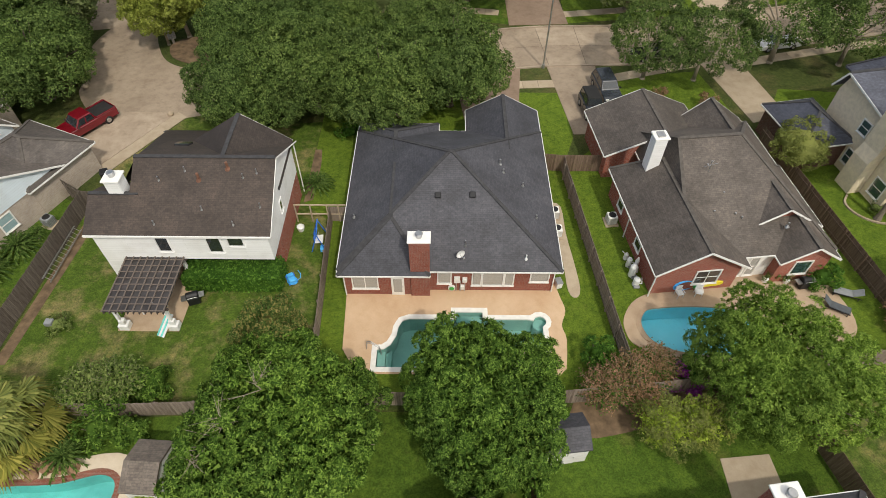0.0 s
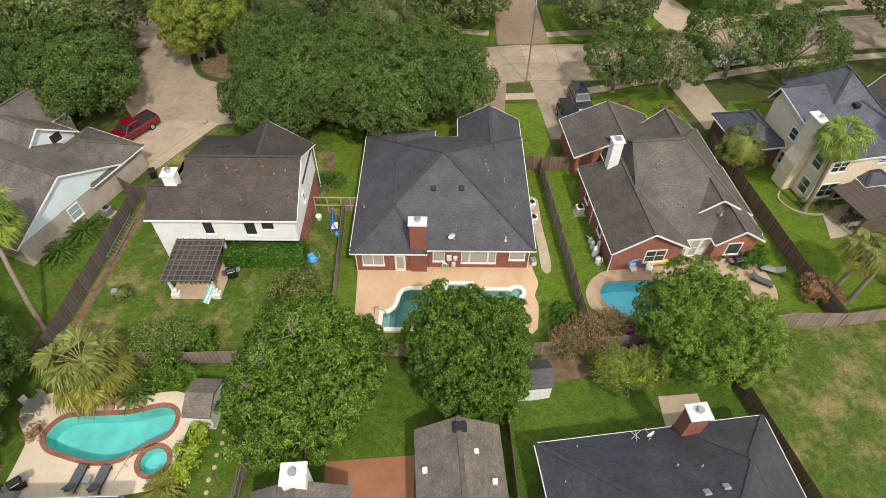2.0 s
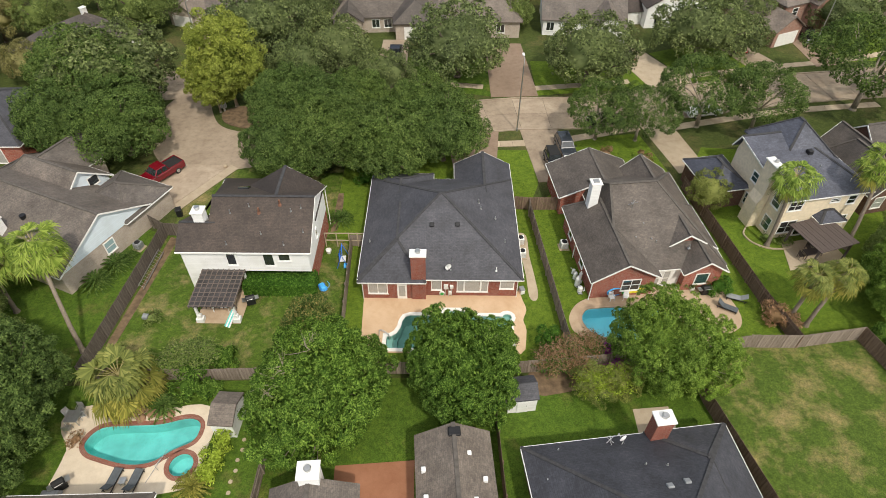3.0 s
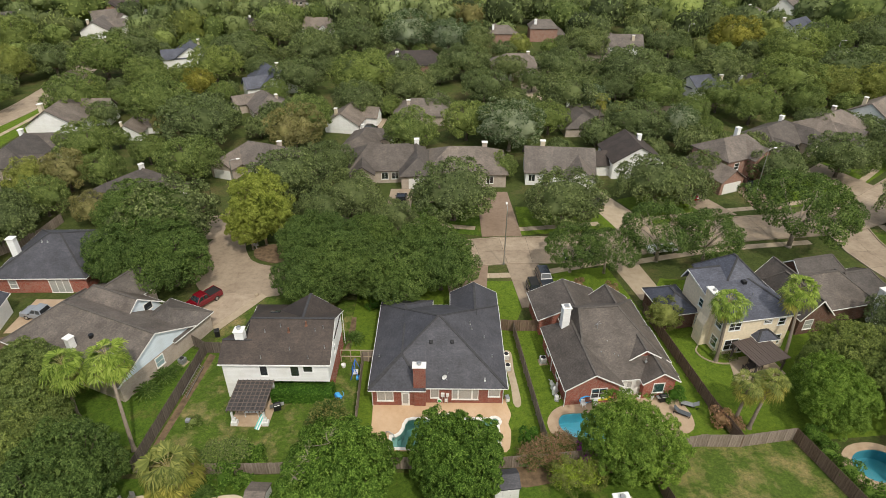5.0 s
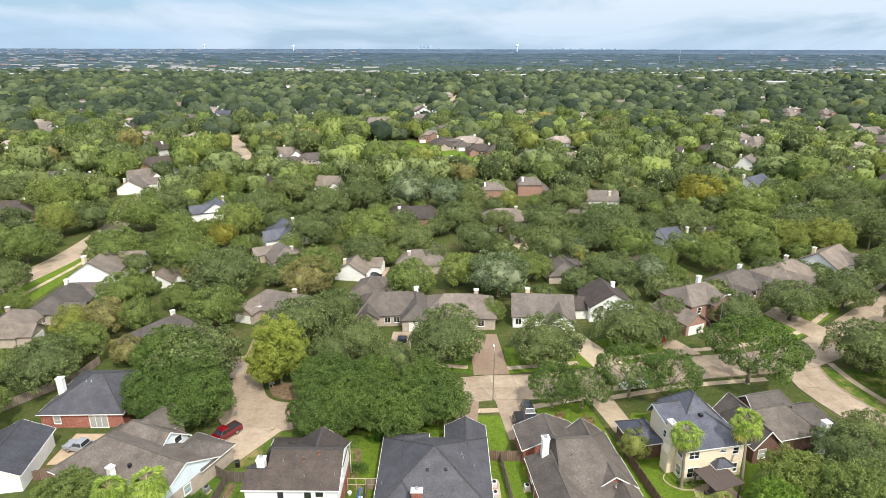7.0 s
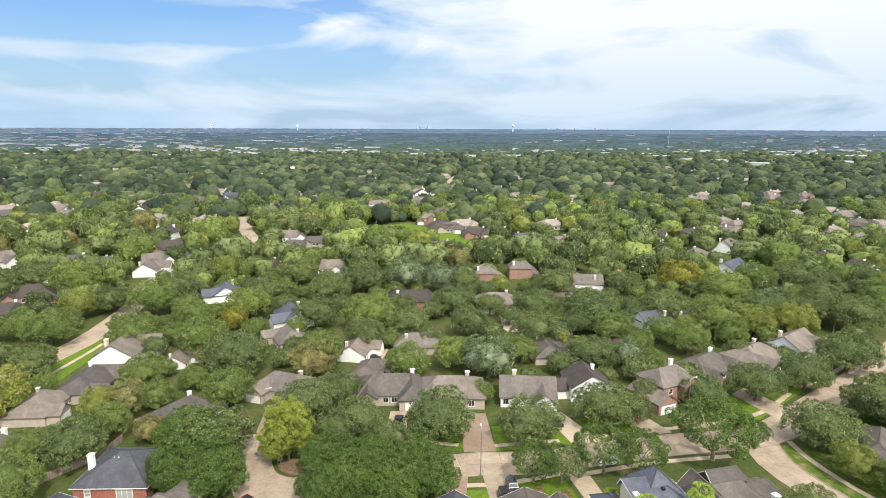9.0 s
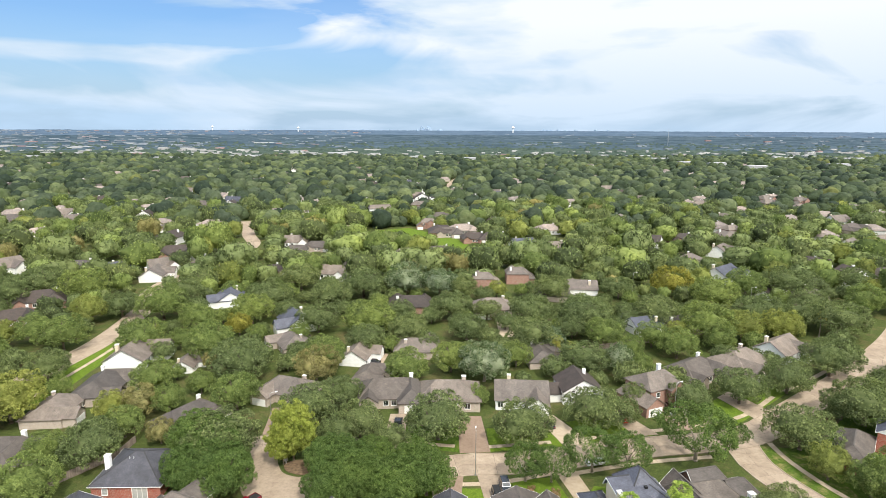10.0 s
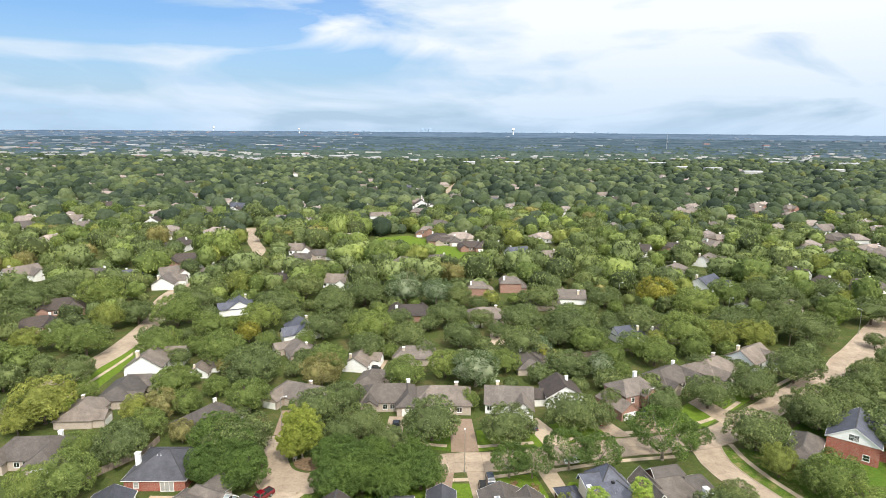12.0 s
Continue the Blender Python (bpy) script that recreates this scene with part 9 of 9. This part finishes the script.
# garden hose coiled on the lawn by the hedge
gh = thing("garden_hose", -11.4, 1.0, 0.02, 0, "light blue garden hose coiled on the lawn", "hose")
part("coil", Build().path([((0.34 + 0.05 * math.sin(i * 1.7)) * math.cos(i * 0.5), (0.3 + 0.05 * math.cos(i * 1.1)) * math.sin(i * 0.5), 0.06 + 0.006 * i) for i in range(44)], 0.035), "sky_plastic", gh)
part("loose_end", Build().path([(0.3, 0.1, 0.06), (0.5, 0.4, 0.05), (0.45, 0.8, 0.05), (0.2, 1.1, 0.05)], 0.03), "sky_plastic", gh)

# pool rail, pump gear and hose on the peach deck
rl = thing("pool_handrail", -4.9, -4.4, 0.06, 0, "chrome handrail at the pool steps", "handrail")
for ry in (0.0, 0.55):
    part("rail", Build().path([(-0.55, -0.1 - ry * 0.2, 0), (-0.5, -0.1 - ry * 0.2, 0.75), (-0.2, -0.15 - ry * 0.2, 0.85), (0.35, -0.35 - ry * 0.2, 0.55), (0.45, -0.4 - ry * 0.2, -0.2)], 0.03, 8), "metal", rl)
eq = thing("pool_equipment", 0.9, 0.05, 0.06, 0, "white pool timer boxes and pipes at the wall", "pool equipment")
for bx, bz, bw, bh in ((-0.25, 1.3, 0.42, 0.55), (0.3, 1.35, 0.34, 0.4), (0.15, 0.5, 0.3, 0.4)):
    part("control_box", Build().box(bx - bw / 2, bx + bw / 2, 0.12, 0.34, bz - 0.2, bz - 0.2 + bh), "trim", eq, "", 0.02)
for bx in (-0.3, 0.0, 0.32):
    part("pipe", Build().tube((bx, 0.26, 0), (bx, 0.26, 1.2), 0.035, 0.035, 8), "metal", eq)
hz = part("hose_reel", Build().tube((-0.62, 0.1, 0.5), (-0.62, 0.24, 0.5), 0.26, 0.26, 18), "trim", eq)
part("hose", Build().tube((-0.62, 0.06, 0.5), (-0.62, 0.2, 0.5), 0.18, 0.18, 14), "green_plastic", hz)
pc = thing("pool_cleaner", -1.2, -4.0, -1.42, 30, "small white cleaner on the pool floor", "pool cleaner")
part("body", Build().box(-0.2, 0.2, -0.14, 0.14, 0, 0.18), "white", pc, "", 0.05)
part("hose", Build().path([(0, 0, 0.15), (0.3, 0.3, 0.9), (0.8, 0.9, 1.2), (1.5, 1.7, 1.25)], 0.03), "white", pc)
for i, (bx, by, col) in enumerate(((8.15, 4.9, "sky_plastic"), (8.15, 3.7, "blue_plastic"), (8.2, 2.9, "trim"), (8.1, 0.9, "trim"), (8.15, 8.9, "trim"))):
    b_ = thing("storage_bin", bx, by, 0, 5 * i, "small plastic bin beside the side wall", "bin", "bins along the wall")
    part("body", Build().box(-0.22, 0.22, -0.3, 0.3, 0, 0.55), col, b_, "", 0.04)
    part("lid", Build().box(-0.24, 0.24, -0.32, 0.32, 0.55, 0.62), "grey_plastic", b_, "", 0.02)

# inflatables, chairs and clutter round the blue pool
fl = thing("inflatable_boat", 17.1, 0.6, 0.06, 10, "blue inflatable raft leaning on the wall", "inflatable")
ring = [(0.75 * math.cos(2 * math.pi * i / 18), 0, 0.62 + 0.5 * math.sin(2 * math.pi * i / 18)) for i in range(19)]
part("tube", Build().path(ring, 0.17, 8), "sky_plastic", fl)
part("floor", Build().box(-0.62, 0.62, -0.03, 0.03, 0.22, 1.0), "blue_plastic", fl, "", 0.02)
yb = thing("pool_float", 18.9, 0.75, 0.06, 8, "yellow pool float leaning on brick wall", "inflatable")
part("float", Build().prism([(-1.1, 0.25), (0.9, 0.3), (1.15, 0.55), (1.05, 0.85), (0.5, 0.95), (-0.9, 0.6), (-1.2, 0.4)], "y", -0.14, 0.06), "yellow_plastic", yb, "", 0.08)
part("pillow", Build().box(-1.15, -0.75, -0.2, 0.1, 0.3, 0.7), "green_plastic", yb, "", 0.06)
for x, y, rz in ((16.7, 0.0, 15), (18.1, 0.1, -10)):
    chair(x, y, rz, "white", "white plastic chair on the pool deck")
for i, (x, y, s, h) in enumerate(((13.8, 1.0, 0.5, 0.9), (13.7, 1.9, 0.55, 1.3), (13.6, 2.8, 0.4, 1.0), (14.0, 2.4, 0.3, 1.5), (13.55, 3.5, 0.35, 0.7))):
    pp = thing("pool_filter", x, y, 0, 20 * i, "white pool pump and filter gear on a pad", "pool filter", "pool machinery")
    part("tank", Build().tube((0, 0, 0.05), (0, 0, h * 0.8), s * 0.5, s * 0.5, 14).tube((0, 0, h * 0.8), (0, 0, h), s * 0.5, s * 0.2, 14), "white", pp)
    part("pipe", Build().path([(s * 0.5, 0, 0.2), (s * 0.9, 0, 0.2), (s * 0.9, 0.3, 0.5)], 0.04), "white", pp)
    part("motor", Build().tube((-s * 0.4, -s * 0.6, 0.18), (s * 0.4, -s * 0.6, 0.18), 0.12, 0.12, 10), "grey_plastic", pp)
for i, (x, y) in enumerate(((23.4, 1.4), (24.1, 1.6), (24.9, 1.3))):
    pot = thing("plant_pot", x, y, 0.06, 0, "pale flower pot with a small plant", "flower pot", "flower pots")
    part("pot", Build().tube((0, 0, 0), (0, 0, 0.4), 0.16, 0.24, 14), "white" if i != 1 else "rust", pot)
    co = crown_mesh("plant", 90 + i, 0.3, 0.4, 0.6, 5, 90, 0.14)[0]
    part("plant", co, "leaf_green", pot)


def lounger(x, y, rz, material, label, z=0.06):
    s = thing("sun_lounger", x, y, z, rz, label, "sun lounger", "sun loungers")
    part("mattress", Build().box(-0.32, 0.32, -0.95, 0.35, 0.3, 0.36), material, s, "", 0.02)
    part("backrest", Build().box(-0.32, 0.32, 0.0, 0.75, 0.0, 0.06), material, s, "", 0.02, at=pose(0, 0.36, 0.3, 38, 0, 0))
    part("frame", Build().box(-0.36, -0.31, -0.98, 0.95, 0.24, 0.3).box(0.31, 0.36, -0.98, 0.95, 0.24, 0.3), "dark_metal", s)
    for sx in (-0.33, 0.33):
        for sy in (-0.85, 0.8):
            part("leg", Build().box(sx - 0.025, sx + 0.025, sy - 0.025, sy + 0.025, 0, 0.26), "dark_metal", s)


lounger(-24.2, -18.4, 173, "canvas", "dark grey sling sun lounger on cream deck")
lounger(-22.6, -18.45, 173, "canvas", "dark grey sling sun lounger on cream deck")
table(-23.4, -18.5, 0, 0.5, 0.5, 0.45, "metal", "small wire side table between loungers")
lounger(27.6, -1.0, 60, "canvas", "grey sun lounger on the tan deck")
lounger(28.9, 0.2, 250, "grey_plastic", "grey folded lounger on the lawn's edge")
table(-29.3, -13.4, 0, 1.1, 1.1, 0.72, "metal", "round-edged wire table on the cream deck")
for cx, cy, ca in ((-30.0, -13.0, 60), (-28.7, -13.1, -60), (-29.4, -14.3, 180), (-29.2, -12.5, 0)):
    chair(cx, cy, ca, "metal", "pale wire chair round the table")
grill(-27.8, -18.9, 40, "black covered barbecue on the cream deck", 0.06, "black")
um = thing("cover_sheet", -28.2, -20.0, 0.06, 0, "grey cloth cover over garden furniture", "cover")
part("cloth", Build().prism([(-0.9, 0.0), (0.9, 0.0), (0.6, 0.75), (-0.5, 0.8)], "x", -0.6, 0.6), "grey_plastic", um, "", 0.08)
ps = thing("pool_pole", -20.9, -16.9, 0.06, 0, "long slim pool pole and rail", "pole")
part("pole", Build().path([(-0.9, -1.6, 0.05), (0.3, 0.6, 1.0)], 0.02), "grey_plastic", ps)
part("rail", Build().path([(-0.3, -0.6, 0), (-0.3, -0.6, 0.8), (0.1, 0.1, 0.85), (0.2, 0.3, 0.0)], 0.025), "metal", ps)
rs2 = random.Random(8)
for i in range(26):
    x, y = rs2.uniform(-25.6, -21.6), rs2.uniform(-13.4, -12.2)
    rk = thing("boulder", x, y, 0.05, rs2.uniform(0, 360), "brown rock of the waterfall beside the pool", "rock", "pool rocks")
    bm = bmesh.new()
    bmesh.ops.create_icosphere(bm, subdivisions=1, radius=rs2.uniform(0.18, 0.42))
    for v in bm.verts:
        v.co *= 1 + 0.3 * noise.noise(v.co * 3 + Vector((i, 0, 0)))
        v.co.z = v.co.z * 0.7 + 0.15
    me = bpy.data.meshes.new("stone")
    bm.to_mesh(me)
    bm.free()
    part("stone", me, "rock", rk)


# sheds
def shed(x, y, rz, w, d, h, roof, wall, label):
    s = thing("shed", x, y, 0, rz, label, "shed", "garden sheds")
    block(s, -w / 2, w / 2, -d / 2, d / 2, h, h + 0.7, "x", -w / 2, w / 2, roof, wall, None, 0.12, trim=False, cap="")
    part("door", Build().box(-0.45, 0.45, -d / 2 + 0.06, -d / 2 + 0.13, 0.05, h - 0.3), wall, s, "", 0.01)
    part("door_handle", Build().box(0.3, 0.35, -d / 2 + 0.03, -d / 2 + 0.06, 0.9, 1.05), "metal", s)


shed(6.8, -11.2, 7, 2.6, 2.3, 1.95, "roof_charcoal", "siding_white", "white garden shed with a charcoal roof")
shed(-16.7, -13.3, -3, 2.0, 3.0, 2.0, "roof_tan", "white", "white shed with a pale grey shingle roof")

# pergola and dining set behind the tan house
pt = thing("patio_cover", 39.5, 7.15, 0, 19, "weathered dark timber patio cover", "patio cover")
for px in (-2.3, 1.9):
    for py in (-2.0, 1.8):
        part("post", Build().box(px - 0.09, px + 0.09, py - 0.09, py + 0.09, 0, 2.6), "timber_dark", pt)
for i in range(13):
    part("board", Build().box(-2.6 + i * 0.372, -2.25 + i * 0.372, -2.4, 2.1, 2.62 + 0.01 * (i % 2), 2.7 + 0.01 * (i % 2)), "timber_dark", pt)
for py in (-2.1, 1.9):
    part("beam", Build().box(-2.6, 2.2, py - 0.07, py + 0.07, 2.42, 2.61), "timber_dark", pt)
paving("patio", [(35.9, 4.2), (42.6, 5.6), (41.8, 9.4), (36.6, 8.2)], "walk", "grey concrete patio under a timber cover", z=0.05)
table(38.6, 6.2, 10, 1.5, 0.9, 0.75, "timber_dark", "dark garden table under the patio cover", 0.05)
for cx, cy, ca in ((37.6, 6.0, 90), (39.7, 6.5, -90), (38.4, 5.2, 180), (38.9, 7.2, 0)):
    chair(cx, cy, ca, "timber_dark", "dark garden chair under the patio cover", 0.05)
eb = thing("garden_edging", 0, 0, 0, 0, "curved pale stone edging of a planting bed", "edging")
edge_line = [(33.6, 10.6), (33.0, 9.6), (33.4, 8.4), (34.6, 7.5), (36.2, 7.3), (37.6, 7.7)]
for a, b in zip(even(edge_line, 0.36), even(edge_line, 0.36)[1:]):
    part("stone", Build().beam((*a, 0.07), (*a.lerp(b, 0.9), 0.07), 0.16, 0.14), "walk", eb)

# wheelie bins, ladder, logs, stepping stones
for x, y, m_, l_ in ((-29.0, 11.8, "dark_metal", "dark wheeled rubbish bin beside a wall"), (-24.4, 7.4, "grey_plastic", "grey wheeled bin by the fence"), (27.0, -20.8, "blue_plastic", "blue wheeled bin on the patio")):
    bn = thing("wheelie_bin", x, y, 0, 20, l_, "bin", "rubbish bins")
    part("body", Build().prism([(-0.28, 0.05), (0.26, 0.05), (0.34, 1.0), (-0.34, 1.0)], "x", -0.3, 0.3), m_, bn, "", 0.03)
    part("lid", Build().box(-0.33, 0.33, -0.37, 0.37, 1.0, 1.07), m_, bn, "", 0.03)
    for sx in (-0.25, 0.25):
        part("wheel", Build().tube((sx - 0.03, 0.3, 0.12), (sx + 0.03, 0.3, 0.12), 0.12, 0.12, 10), "black", bn)
ld = thing("ladder", -29.0, 3.2, 0.0, 88, "pale ladder lying along the fence", "ladder")
for sy in (-0.2, 0.2):
    part("rail", Build().box(-2.6, 2.6, sy - 0.03, sy + 0.03, 0.5 + sy, 0.58 + sy), "metal", ld)
for i in range(13):
    part("rung", Build().beam((-2.4 + i * 0.4, -0.2, 0.34), (-2.4 + i * 0.4, 0.2, 0.74), 0.03, 0.03), "metal", ld)
for i in range(9):
    ss = thing("stepping_stone", -15.3 - 0.05 * i + 0.12 * (i % 2), -14.9 - i * 0.85, 0.012, 13 * i, "pale round stepping stone in the grass", "stone", "stepping stones")
    part("stone", Build().tube((0, 0, 0), (0, 0, 0.05), 0.17, 0.15, 10), "walk", ss)
bf = thing("bird_feeder", -27.3, -3.0, 0, 0, "small weathered box among low plants", "box")
part("box", Build().box(-0.25, 0.25, -0.25, 0.25, 0.4, 0.75), "grey_plastic", bf, "", 0.03)
part("post", Build().box(-0.05, 0.05, -0.05, 0.05, 0, 0.4), "fence", bf)
